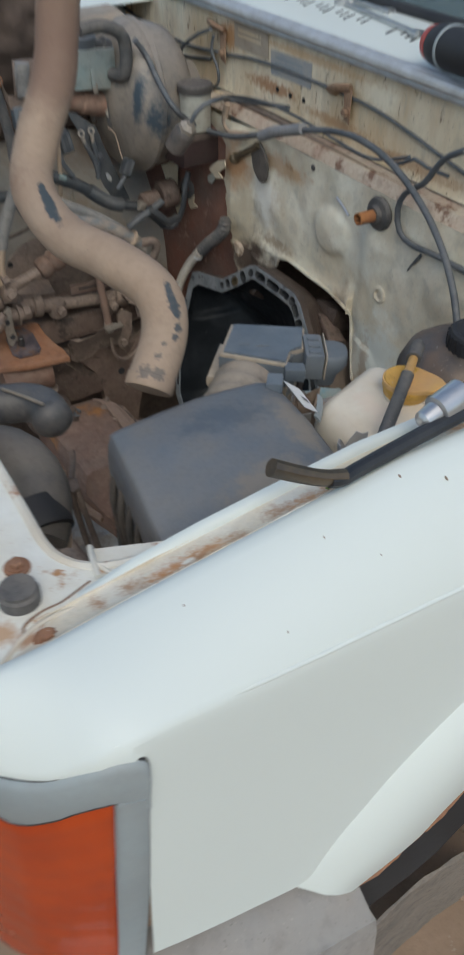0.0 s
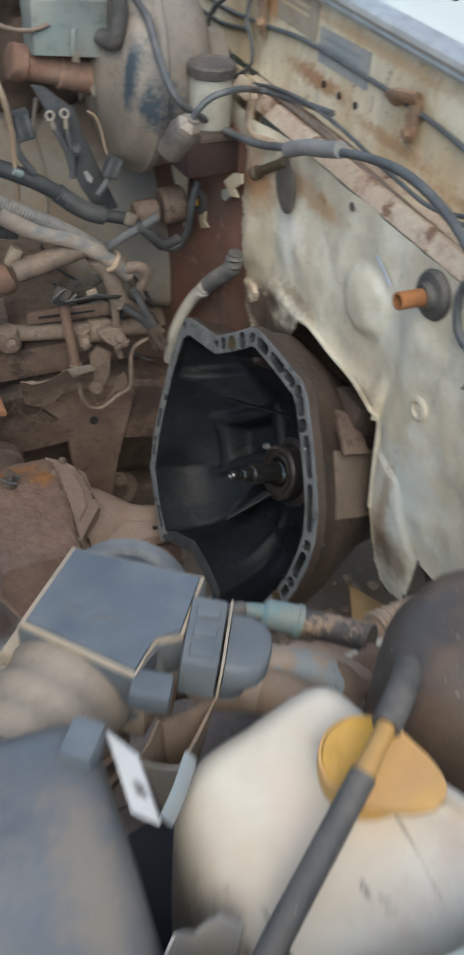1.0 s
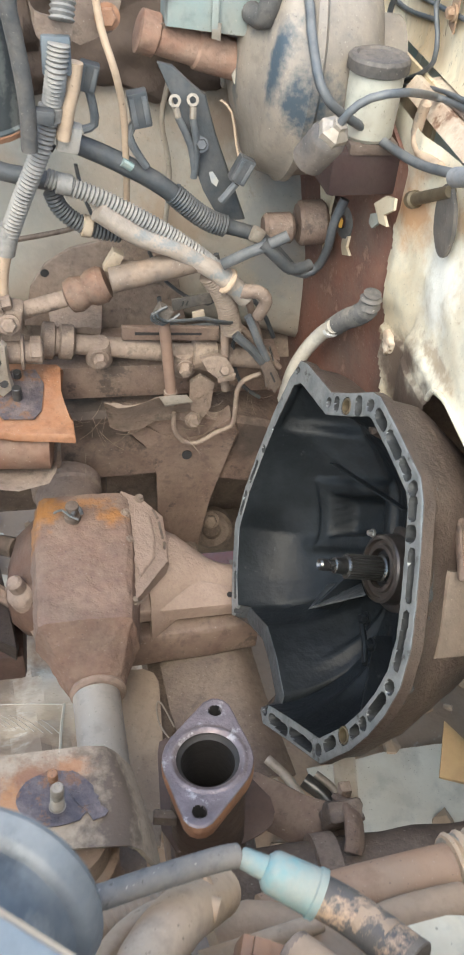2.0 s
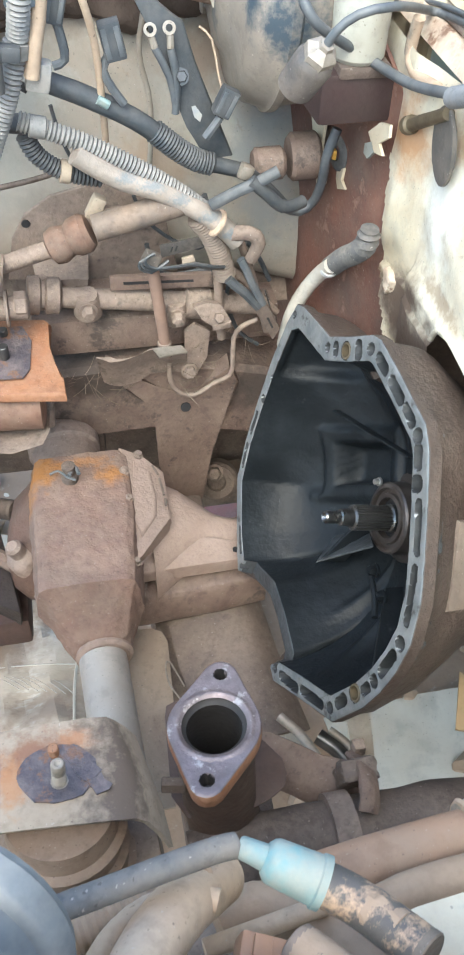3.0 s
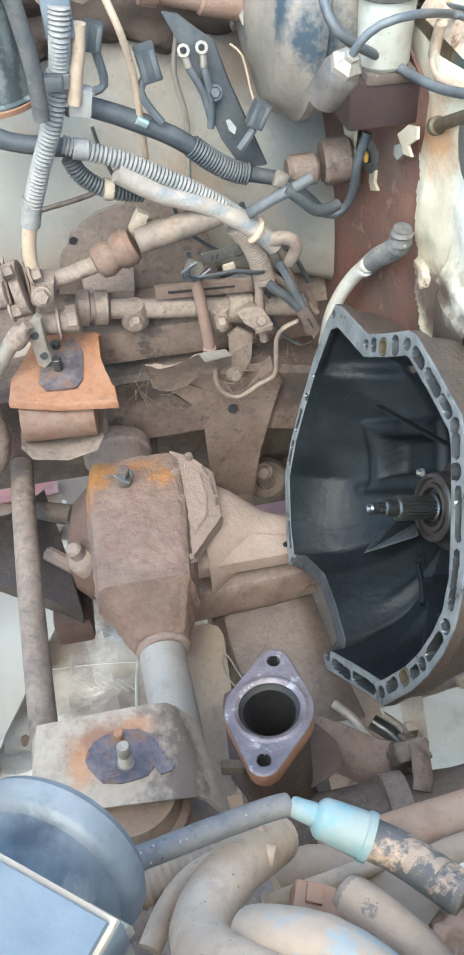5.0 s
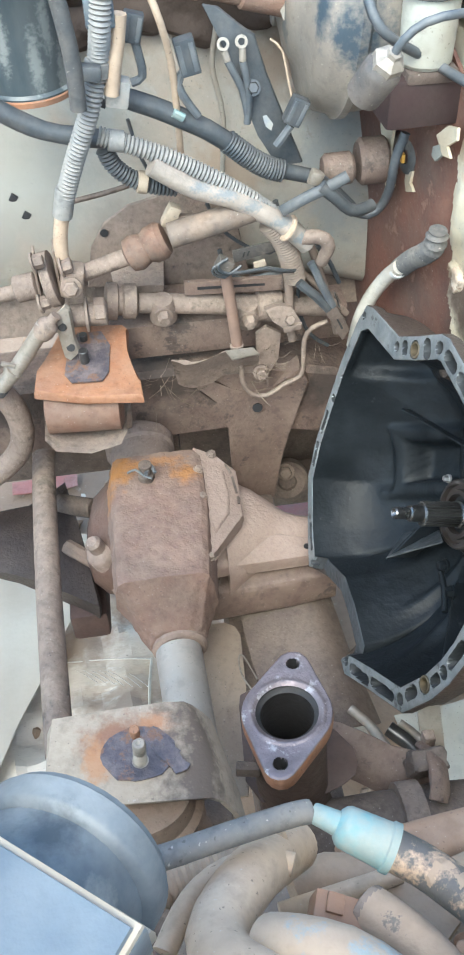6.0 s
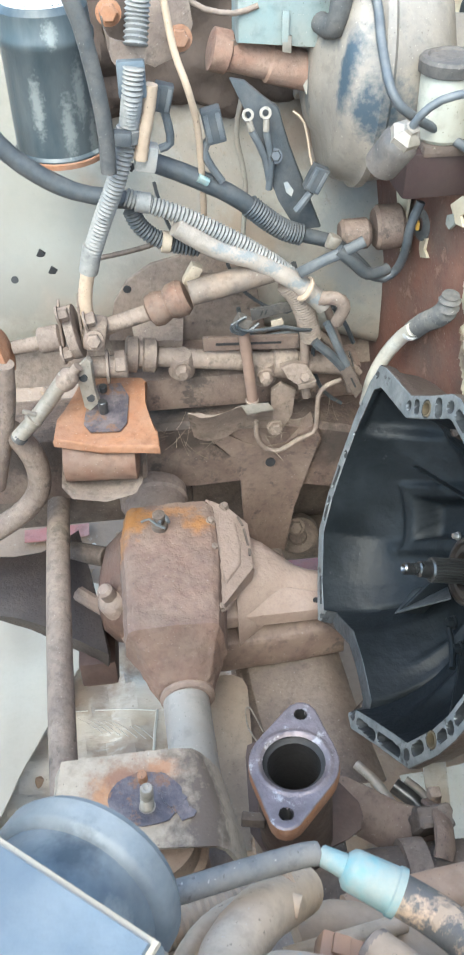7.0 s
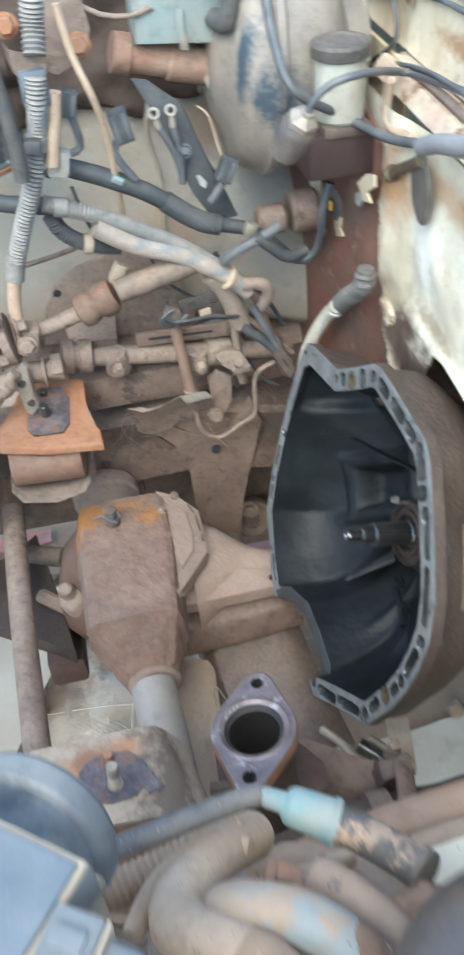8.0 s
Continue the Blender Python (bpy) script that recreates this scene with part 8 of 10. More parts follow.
    hang("down_hose", [(0.656, 1.422, 0.802), (0.670, 1.424, 0.782), (0.680, 1.426, 0.758), (0.686, 1.428, 0.735), (0.690, 1.430, 0.722)], 0.0125, HOSE_DULL, "dusty ribbed hose bending down behind the loom", "hose", seg=16, ridge=(0.0035, 0.0009))
    lo = hang("corrugated_conduit", [(0.489, 1.435, 0.896), (0.496, 1.435, 0.878), (0.511, 1.435, 0.863), (0.533, 1.435, 0.852), (0.560, 1.435, 0.846)], 0.0088, CONDUIT_BLK, "black corrugated conduit with a white clip", "conduit", ridge=(0.004, 0.002), group="wiring looms", seg=14)
    part("white_clip", clip((0.524, 1.435, 0.856), (1, 0, -0.25), 0.0105, 0.011), TAN_PLASTIC, lo, "yellowed white clip")
    # flat black plate with two ring terminals
    br = thing("black_bracket", (0.686, 1.460, 0.849), "black steel bracket carrying two ring terminals", "bracket")
    pl = part("plate", slab(B(), [(0.597, 1.455, 1.017), (0.611, 1.455, 1.014), (0.632, 1.455, 0.996), (0.646, 1.455, 0.986), (0.658, 1.455, 0.948), (0.698, 1.455, 0.851), (0.671, 1.455, 0.849), (0.650, 1.455, 0.885), (0.626, 1.455, 0.947), (0.613, 1.455, 0.985)], (0.002, 0.005, 0), 0.001), CONDUIT_BLK, br, "flat black plate")
    part("paint_mark", slab(B(), [(0.655, 1.454, 0.906), (0.659, 1.454, 0.907), (0.666, 1.454, 0.897), (0.664, 1.454, 0.890), (0.658, 1.454, 0.895)], (0, 0.001, 0)), GREY_LABEL, pl, "pale blue paint mark")
    for k, (a, b, c) in enumerate((([(0.615, 1.448, 0.983)][0], [(0.619, 1.447, 0.967)][0], [(0.639, 1.450, 0.909)][0]), ([(0.633, 1.448, 0.984)][0], [(0.634, 1.447, 0.966)][0], [(0.638, 1.450, 0.902)][0]))):
        w = hang("earth_wire", [b, Vector(b).lerp(Vector(c), 0.5) + Vector((0.004, 0, 0)), c], 0.0038, CABLE, "dusty black earth wire with a ring terminal", group="earth wires")
        part("ring_terminal", lathe(B(), a, (0.0, -1, 0.35), [(0, 0.0034), (0, 0.0062), (0.002, 0.0062), (0.002, 0.0034), (0, 0.0034)], 18), ZINC, w, "bright ring terminal")
        part("crimp", tube(B(), [Vector(a) + Vector((0.001, 0, -0.006)), b], 0.0035, 8), ZINC, w)
    part("bolt", bolt(B(), (0.644, 1.450, 0.938), (0, -1, 0.4), 0.006, 0.006), DARK_STEEL, br)
    # loose connectors
    for nm, q, s, rot, wire, lab in (("wiring_plug", (0.529, 1.420, 1.015), (0.018, 0.014, 0.026), 0.25, [(0.529, 1.420, 1.006), (0.533, 1.420, 0.988), (0.534, 1.420, 0.970), (0.523, 1.420, 0.965)], "black two-pin plug hanging on its lead"),
                                     ("wiring_plug", (0.578, 1.430, 0.982), (0.020, 0.016, 0.034), -0.2, [(0.575, 1.430, 0.970), (0.568, 1.430, 0.956), (0.576, 1.430, 0.938), (0.586, 1.430, 0.923)], "dusty black plug with its lead"),
                                     ("wiring_plug", (0.685, 1.430, 0.920), (0.018, 0.014, 0.028), 0.45, [(0.680, 1.430, 0.905), (0.672, 1.430, 0.894), (0.665, 1.430, 0.885)], "grey-black slotted plug dangling below the servo")):
        w = thing(nm, q, lab, "plug", "loose plugs")
        m = Matrix.Rotation(rot, 3, "Y")
        hs = part("housing", box(B(), q, s, m, 0.002), CONDUIT_BLK, w)
        bm = B()
        for k in (-0.3, 0.3):
            box(bm, Vector(q) + m @ Vector((s[0] * k, -s[1] * 0.5, 0)), (s[0] * 0.22, 0.002, s[2] * 0.8), m, 0.0005)
        part("key_rib", bm, CABLE, hs)
        part("lead", tube(B(), wire, 0.0042, 8), CABLE, w)
    hang("pale_wire", [(0.534, 1.400, 1.109), (0.541, 1.400, 1.064), (0.553, 1.400, 1.026), (0.562, 1.420, 0.981), (0.566, 1.440, 0.918), (0.568, 1.460, 0.867)], 0.0035, HOSE_PALE, "stiff dusty wire hanging down the inner wing")
    hang("string", [(0.660, 1.440, 0.987), (0.672, 1.440, 0.975), (0.679, 1.440, 0.943), (0.685, 1.440, 0.921)], 0.0012, HOSE_PALE, "frayed pale string holding a plug")
    # clutch of small pipes by the tan hose
    hang("brake_pipe", [(0.695, 1.440, 0.726), (0.715, 1.440, 0.706), (0.735, 1.440, 0.682), (0.757, 1.440, 0.656)], 0.0042, DUSTY, "dusty brake pipe below the loom", "pipe", group="brake pipes")
    hang("brake_pipe", [(0.709, 1.445, 0.755), (0.721, 1.445, 0.720), (0.732, 1.445, 0.683), (0.748, 1.445, 0.625)], 0.0048, DUSTY, "dusty upright brake pipe", "pipe", group="brake pipes")
    hang("wire_bundle", [(0.447, 1.470, 0.823), (0.476, 1.470, 0.828), (0.504, 1.470, 0.834), (0.519, 1.470, 0.840)], 0.003, DUSTY_DARK, "thin muddy wires on the inner wing")
    part("pipe_block", box(B(), (0.745, 1.445, 0.663), (0.014, 0.012, 0.045), Matrix.Rotation(-0.35, 3, "Y"), 0.003), DUSTY_DARK, car, "dark pipe union")
    # dark clip plate by the steering shaft
    cl = thing("spring_clip", (0.609, 1.430, 0.753), "black spring steel clip beside the steering shaft", "clip")
    tg = part("tongue", slab(B(), [(0.616, 1.430, 0.766), (0.662, 1.430, 0.773), (0.664, 1.430, 0.760), (0.618, 1.430, 0.750)], (0, 0.003, 0), 0.0008), BLACK_DUST, cl, "flat strip with two slots")
    for x, z in ((0.629, 0.7605), (0.634, 0.7612)):
        part("slot", box(B(), (x, 1.4295, z), (0.0018, 0.001, 0.006), Matrix.Rotation(0.3, 3, "Y"), 0), SHADOW_BLACK, tg)
    bm = B()
    for k in range(3):
        o = Vector((0.003 * k, -0.003 * k, 0.004 * k))
        tube(bm, [Vector(v) + o for v in ((0.617, 1.415, 0.752), (0.604, 1.412, 0.745), (0.592, 1.410, 0.752), (0.592, 1.410, 0.760), (0.602, 1.412, 0.764))], 0.0019, 6)
    part("loop", bm, CONDUIT_BLK, cl, "loops of black wire")
    part("ribbon", tube(B(), [(0.604, 1.412, 0.750), (0.618, 1.407, 0.752), (0.634, 1.405, 0.754), (0.651, 1.405, 0.755), (0.669, 1.408, 0.748), (0.684, 1.415, 0.742)], 0.0052, 8, flat=0.45, wob=0.2), CONDUIT_BLK, cl, "flat black ribbon of wires")
    part("plug_end", roughen(box(B(), (0.604, 1.412, 0.762), (0.018, 0.012, 0.016), Matrix.Rotation(0.5, 3, "Y"), 0.002), 0.0012, 90), BLACK_DUST, cl, "dusty black plug end")
    part("fray", roughen(box(B(), (0.644, 1.409, 0.760), (0.014, 0.004, 0.007), Matrix.Rotation(-0.2, 3, "Y"), 0.001), 0.002, 120), TAN_PLASTIC, cl, "pale frayed tape")
    fp = thing("flat_plug", (0.737, 1.405, 0.668), "grey-brown flat plug hanging on two black leads", "plug", "loose plugs")
    body = part("housing", slab(B(), [(0.721, 1.405, 0.687), (0.735, 1.405, 0.694), (0.753, 1.405, 0.657), (0.745, 1.405, 0.642)], (0, 0.009, 0), 0.0015), DUSTY_DARK, fp)
    part("slot", slab(B(), [(0.7355, 1.4045, 0.675), (0.7375, 1.4045, 0.676), (0.7445, 1.4045, 0.661), (0.7425, 1.4045, 0.660)], (0, 0.001, 0)), SHADOW_BLACK, body)
    part("tongue", slab(B(), [(0.7305, 1.404, 0.713), (0.7322, 1.404, 0.713), (0.7390, 1.404, 0.693), (0.7370, 1.404, 0.692)], (0, 0.003, 0), 0.0005), DARK_STEEL, fp, "thin steel tongue")
    part("lead", tube(B(), [(0.690, 1.413, 0.727), (0.697, 1.411, 0.720), (0.710, 1.410, 0.708), (0.726, 1.409, 0.689)], 0.0058, 8), CONDUIT_BLK, fp)
    part("lead", tube(B(), [(0.703, 1.413, 0.752), (0.709, 1.411, 0.740), (0.717, 1.410, 0.721), (0.731, 1.409, 0.692)], 0.0048, 8), CABLE, fp)
    wc = thing("white_connector", (0.553, 1.440, 0.812), "small pale plastic connector among the pipes", "plug")
    part("housing", box(B(), (0.551, 1.440, 0.812), (0.014, 0.014, 0.026), Matrix.Rotation(0.5, 3, "Y"), 0.002), TAN_PLASTIC, wc)
    part("pin_row", box(B(), (0.576, 1.442, 0.805), (0.04, 0.008, 0.008), Matrix.Rotation(0.1, 3, "Y"), 0.002), DUSTY, wc)


build_far_looms()


def build_steering():
    st = thing("steering_column", (0.433, 1.420, 0.759), "dusty steering shaft with a rubber coupling and a rusty boot", "steering shaft")
    a = [(0.304, 1.420, 0.734), (0.341, 1.420, 0.744), (0.387, 1.420, 0.751), (0.443, 1.420, 0.762), (0.500, 1.420, 0.779), (0.521, 1.420, 0.787), (0.547, 1.420, 0.799), (0.594, 1.420, 0.810), (0.642, 1.420, 0.823)]
    a = [Vector(p) for p in a]
    part("boot_left", lathe(B(), a[0], a[1] - a[0], [(0, 0.018), (0.02, 0.023), (0.030, 0.025), (0.034, 0.012)], 24), RUST, st, "rusty rubber boot")
    part("shaft", tube(B(), [a[1], a[2]], 0.0085, 14), DUSTY, st, "thin shaft")
    part("yoke", lathe(B(), (0.371, 1.420, 0.751), a[2] - a[1], [(0, 0.013), (0.002, 0.015), (0.024, 0.015), (0.027, 0.010)], 18), DUSTY, st)
    d = (a[3] - a[2]).normalized()
    part("coupling_disc", lathe(B(), (0.406, 1.420, 0.759), d, [(0, 0.028), (0.001, 0.031), (0.011, 0.031), (0.012, 0.028)], 28), DUSTY, st, "muddy rubber disc")
    for p in ((0.397, 1.420, 0.760), (0.420, 1.420, 0.766)):
        part("coupling_flange", slab(B(), [Vector(p) + Vector(v) for v in ((0, -0.012, 0.034), (0, 0.012, 0.036), (0, 0.013, -0.02), (0, -0.013, -0.022))], d * 0.003, 0.0008), DUSTY, st, "steel coupling plate")
    for p in ((0.399, 1.400, 0.795), (0.428, 1.400, 0.786), (0.398, 1.400, 0.743)):
        part("bolt", bolt(B(), p, d, 0.008, 0.010), DUSTY, st)
    part("clevis", roughen(box(B(), (0.436, 1.410, 0.763), (0.026, 0.028, 0.034), Matrix.Rotation(0.2, 3, "Y"), 0.006), 0.002, 40), DUSTY, st, "clamped joint")
    part("bolt", bolt(B(), (0.435, 1.392, 0.765), (0, -1, 0.3), 0.0085, 0.008), DUSTY, st)
    part("shaft", tube(B(), [a[3], a[4]], 0.0098, 14), DUSTY, st, "shaft")
    e = (a[6] - a[4]).normalized()
    part("boot", lathe(B(), a[4] - e * 0.002, e, [(0, 0.012), (0.003, 0.018), (0.012, 0.0205), (0.020, 0.018), (0.024, 0.0165), (0.030, 0.0205), (0.042, 0.021), (0.048, 0.017)], 26), mat("rusty_boot", (0.17, 0.09, 0.06), (0.10, 0.075, 0.06), 25, 0.75, dust=0.25, bump=0.25), st, "bulging rusty boot")
    part("outer_tube", tube(B(), [a[6], a[7], a[8]], 0.0142, 18), mat("dusty_black_tube", (0.22, 0.16, 0.12), (0.085, 0.08, 0.078), 18, 0.7, dust=0.35, bump=0.2), st, "thick tube worn black in places")
    # idler bolt, lever and damper hose
    lv = thing("idler_lever", (0.427, 1.400, 0.710), "dusty lever plate on a large bolt", "lever")
    part("pivot", lathe(B(), (0.427, 1.410, 0.716), Vector((1, 0, -0.02)), [(0, 0.013), (0.016, 0.013), (0.017, 0.02), (0.020, 0.02), (0.021, 0.013), (0.040, 0.013), (0.042, 0.010)], 20), DUSTY, lv, "pivot bolt with a washer")
    part("nut", hexnut(B(), (0.454, 1.410, 0.719), (1, 0, -0.02), 0.015, 0.013), DUSTY, lv)
    pl = part("plate", slab(B(), [(0.410, 1.385, 0.733), (0.424, 1.385, 0.746), (0.429, 1.385, 0.740), (0.427, 1.385, 0.703), (0.432, 1.385, 0.683), (0.420, 1.385, 0.672), (0.414, 1.385, 0.678)], (0.002, 0.006, 0.001), 0.0012), ZINC, lv, "pale plate with two holes")
    for p in ((0.418, 1.385, 0.720), (0.423, 1.385, 0.691)):
        part("hole", lathe(B(), p, (-0.2, -1, 0.3), [(0, 0.0048), (0.0012, 0.0048)], 14), SHADOW_BLACK, pl)
    dh = hang("damper_hose", [(0.400, 1.380, 0.729), (0.381, 1.380, 0.703), (0.359, 1.380, 0.674), (0.332, 1.380, 0.645)], 0.0092, ZINC, "grey hydraulic union with a hose clamp and open end", "hose", seg=16)
    x = Vector((0.331, 1.380, 0.643)) - Vector((0.359, 1.380, 0.674))
    part("fitting", lathe(B(), (0.401, 1.380, 0.725), -x, [(-0.012, 0.0105), (-0.004, 0.0125), (0.006, 0.0115), (0.012, 0.006), (0.02, 0.006)], 18), DUSTY, dh, "rounded fitting")
    part("hose_clamp", clip((0.354, 1.380, 0.670), x, 0.0098, 0.007), ZINC, dh, "wire hose clamp")
    part("clamp_ear", box(B(), (0.352, 1.372, 0.686), (0.016, 0.004, 0.005), Matrix.Rotation(0.4, 3, "Y"), 0.001), ZINC, dh)
    part("open_end", lathe(B(), (0.336, 1.380, 0.648), x, [(0, 0.0098), (0.008, 0.0095), (0.008, 0.006), (0.0, 0.006)], 16), RUBBER, dh, "black open end")
    # upper arm pivot with its bolts
    ua = thing("suspension_arm_pivot", (0.566, 1.450, 0.687), "dusty forged pivot bar of the upper suspension arm", "suspension arm")
    p0, p1 = Vector((0.473, 1.450, 0.701)), Vector((0.735, 1.450, 0.663))
    part("bar", tube(B(), [p0, p1], 0.0125, 16), DUSTY, ua, "round forged bar")
    part("bush", lathe(B(), (0.466, 1.450, 0.704), p1 - p0, [(0, 0.019), (0.002, 0.022), (0.014, 0.022), (0.016, 0.017), (0.020, 0.017), (0.022, 0.021), (0.036, 0.021), (0.039, 0.015)], 24), DUSTY, ua, "ringed rubber bush")
    part("bush_end", lathe(B(), (0.645, 1.450, 0.675), p1 - p0, [(0, 0.015), (0.002, 0.019), (0.03, 0.019), (0.032, 0.016), (0.05, 0.016)], 24), DUSTY, ua)
    for q in ((0.533, 1.445, 0.695), (0.635, 1.445, 0.676)):
        part("boss", lathe(B(), q, (0, -0.25, 1), [(-0.022, 0.017), (0.0, 0.016), (0.008, 0.012)], 18), DUSTY, ua)
        part("bolt", bolt(B(), Vector(q) + Vector((0, -0.014, -0.006)), (0, -0.85, -0.1), 0.0078, 0.011), DUSTY, ua, "large hexagon bolt")
    part("bridge", box(B(), (0.615, 1.480, 0.682), (0.20, 0.03, 0.010), Matrix.Rotation(0.02, 3, "Y"), 0.003), DUSTY_RED, ua, "flat bridge plate")
    part("tower", box(B(), (0.615, 1.485, 0.629), (0.30, 0.05, 0.05), None, 0.006), DUSTY_RED, ua, "bracket on the rail")
    arm = [[(0.476, 1.500, 0.716), (0.511, 1.500, 0.722), (0.541, 1.500, 0.719)], [(0.479, 1.460, 0.702), (0.508, 1.460, 0.713), (0.537, 1.460, 0.710)]]
    part("arm", sheet(B(), arm, 0.012, 2), DUSTY, ua, "pressed suspension arm", smooth=60)


build_steering()


def build_brackets():
    # flexible brake hose, its crumpled bracket and pipe
    bh = hang("brake_hose", [(0.606, 1.420, 0.747), (0.611, 1.420, 0.703), (0.616, 1.420, 0.657), (0.619, 1.420, 0.626)], 0.0070, mat("pinkish_dusty_rubber", (0.25, 0.165, 0.125), (0.18, 0.12, 0.095), 20, 0.8, bump=0.1), "dusty flexible brake hose into a bracket", "hose", seg=12)
    part("ferrule", lathe(B(), (0.617, 1.420, 0.643), (0.05, 0, -1), [(0, 0.0075), (0.001, 0.0085), (0.02, 0.0085), (0.021, 0.006)], 14), DUSTY, bh)
    bk = thing("hose_bracket", (0.623, 1.430, 0.600), "crumpled dusty bracket that holds a brake hose", "bracket")
    part("plate", roughen(sheet(B(), [[(0.536, 1.415, 0.636), (0.560, 1.415, 0.627), (0.587, 1.415, 0.634), (0.606, 1.415, 0.640), (0.643, 1.415, 0.628)], [(0.538, 1.435, 0.606), (0.565, 1.435, 0.587), (0.588, 1.435, 0.595), (0.612, 1.435, 0.607), (0.646, 1.435, 0.602)], [(0.543, 1.440, 0.576), (0.564, 1.440, 0.566), (0.586, 1.440, 0.574), (0.609, 1.440, 0.584), (0.645, 1.440, 0.579)]], 0.003, 3), 0.003, 50), DUSTY, bk, "creased bracket plate")
    part("clip_plate", slab(B(), [(0.601, 1.405, 0.647), (0.635, 1.405, 0.648), (0.643, 1.405, 0.636), (0.609, 1.405, 0.632)], (0, 0.003, -0.004), 0.001), ZINC, bk, "thin spring clip")
    hang("brake_pipe", [(0.623, 1.425, 0.604), (0.624, 1.425, 0.579), (0.635, 1.425, 0.557), (0.655, 1.425, 0.551), (0.679, 1.425, 0.567), (0.699, 1.425, 0.577), (0.702, 1.425, 0.600), (0.702, 1.425, 0.635), (0.711, 1.425, 0.651), (0.730, 1.425, 0.659)], 0.0032, DUSTY, "thin steel brake pipe bent round the bracket", "pipe", group="brake pipes")
    # plate with the round hole that drops from the rail
    out = [(0.548, 1.450, 0.592), (0.586, 1.450, 0.565), (0.610, 1.450, 0.544), (0.636, 1.450, 0.532), (0.668, 1.450, 0.539), (0.701, 1.440, 0.583), (0.715, 1.440, 0.550), (0.699, 1.450, 0.488), (0.684, 1.450, 0.419), (0.673, 1.450, 0.330), (0.660, 1.450, 0.291), (0.622, 1.450, 0.331), (0.610, 1.450, 0.404), (0.606, 1.450, 0.477), (0.597, 1.450, 0.529), (0.569, 1.450, 0.548)]
    hb = thing("gusset_plate", (0.654, 1.450, 0.333), "dusty gusset plate with a round hole below the rail", "plate")
    pl = part("plate", roughen(slab(B(), out, (0, 0.02, 0.004), 0.004), 0.0015, 30), DUSTY_RED, hb)
    part("hole", lathe(B(), (0.646, 1.446, 0.513), (0, -1, 0.15), [(0, 0.0068), (0.0015, 0.0068)], 18), SHADOW_BLACK, pl)
    part("ear", slab(B(), [(0.643, 1.435, 0.643), (0.656, 1.435, 0.653), (0.675, 1.435, 0.640), (0.672, 1.435, 0.601), (0.658, 1.435, 0.574), (0.644, 1.435, 0.589)], (0, 0.006, 0), 0.002), DUSTY, hb, "folded ear")
    part("bolt", bolt(B(), (0.649, 1.432, 0.585), (0, -1, 0.2), 0.008, 0.008), DUSTY, hb)
    h2 = hang("brake_hose", [(0.680, 1.430, 0.729), (0.683, 1.430, 0.698), (0.684, 1.430, 0.663), (0.688, 1.430, 0.633)], 0.0055, DUSTY, "short dusty flexible brake hose", "hose")
    cp = part("hose_clip", roughen(slab(B(), [(0.652, 1.418, 0.690), (0.668, 1.418, 0.694), (0.684, 1.418, 0.690), (0.694, 1.412, 0.674), (0.691, 1.410, 0.668), (0.673, 1.410, 0.666), (0.660, 1.414, 0.674)], (0, 0.014, -0.004), 0.0015), 0.0012, 60), DUSTY, h2, "folded steel clip")
    part("tab", roughen(slab(B(), [(0.672, 1.408, 0.668), (0.694, 1.408, 0.672), (0.694, 1.408, 0.664), (0.673, 1.408, 0.660)], (0, 0.004, 0), 0.001), 0.0008, 90), DUSTY, cp, "bent tab")
    part("nut", hexnut(B(), (0.680, 1.412, 0.676), (0.1, -0.8, 0.6), 0.0062, 0.006), DUSTY, cp)
    # bush low behind the gusset
    bu = thing("lower_bush", (0.705, 1.520, 0.293), "dark muddy bush with a central bolt", "bush")
    part("sleeve", lathe(B(), (0.705, 1.520, 0.293), (-0.2, -1, 0.5), [(0, 0.032), (0.02, 0.032), (0.024, 0.027), (0.024, 0.015), (0.018, 0.013), (0.018, 0)], 28), DUSTY_DARK, bu)
    part("bolt", bolt(B(), (0.696, 1.490, 0.336), (-0.2, -1, 0.5), 0.010, 0.010), DUSTY, bu)
    part("carrier", box(B(), (0.724, 1.560, 0.235), (0.12, 0.05, 0.06), None, 0.01), DUSTY_DARK, bu)
    sr = thing("slotted_rail", (0.62, 1.445, 0.70), "red-brown dusty slotted rail behind the steering rack", "rail")
    part("rail", roughen(slab(B(), [(0.560, 1.440, 0.724), (0.676, 1.440, 0.718), (0.679, 1.440, 0.700), (0.560, 1.440, 0.706)], (0, 0.006, 0), 0.001), 0.0012, 40), DUSTY_RED, sr)
    part("slot", slab(B(), [(0.575, 1.4395, 0.7165), (0.655, 1.4395, 0.7125), (0.655, 1.4395, 0.7095), (0.575, 1.4395, 0.7130)], (0, 0.001, 0)), SHADOW_BLACK, sr)
    # lower arms and rods on the front side
    rr = hang("relay_rod", [(0.351, 1.503, 0.460), (0.353, 1.372, 0.460), (0.358, 1.230, 0.460), (0.364, 1.111, 0.460), (0.370, 1.010, 0.460)], 0.0155, DUSTY, "long dusty steering rod across the bay", "rod", seg=18)
    part("joint", lathe(B(), (0.349, 1.490, 0.460), (0, 1, 0), [(0, 0.018), (0.03, 0.020), (0.05, 0.016)], 18), DUSTY, rr)
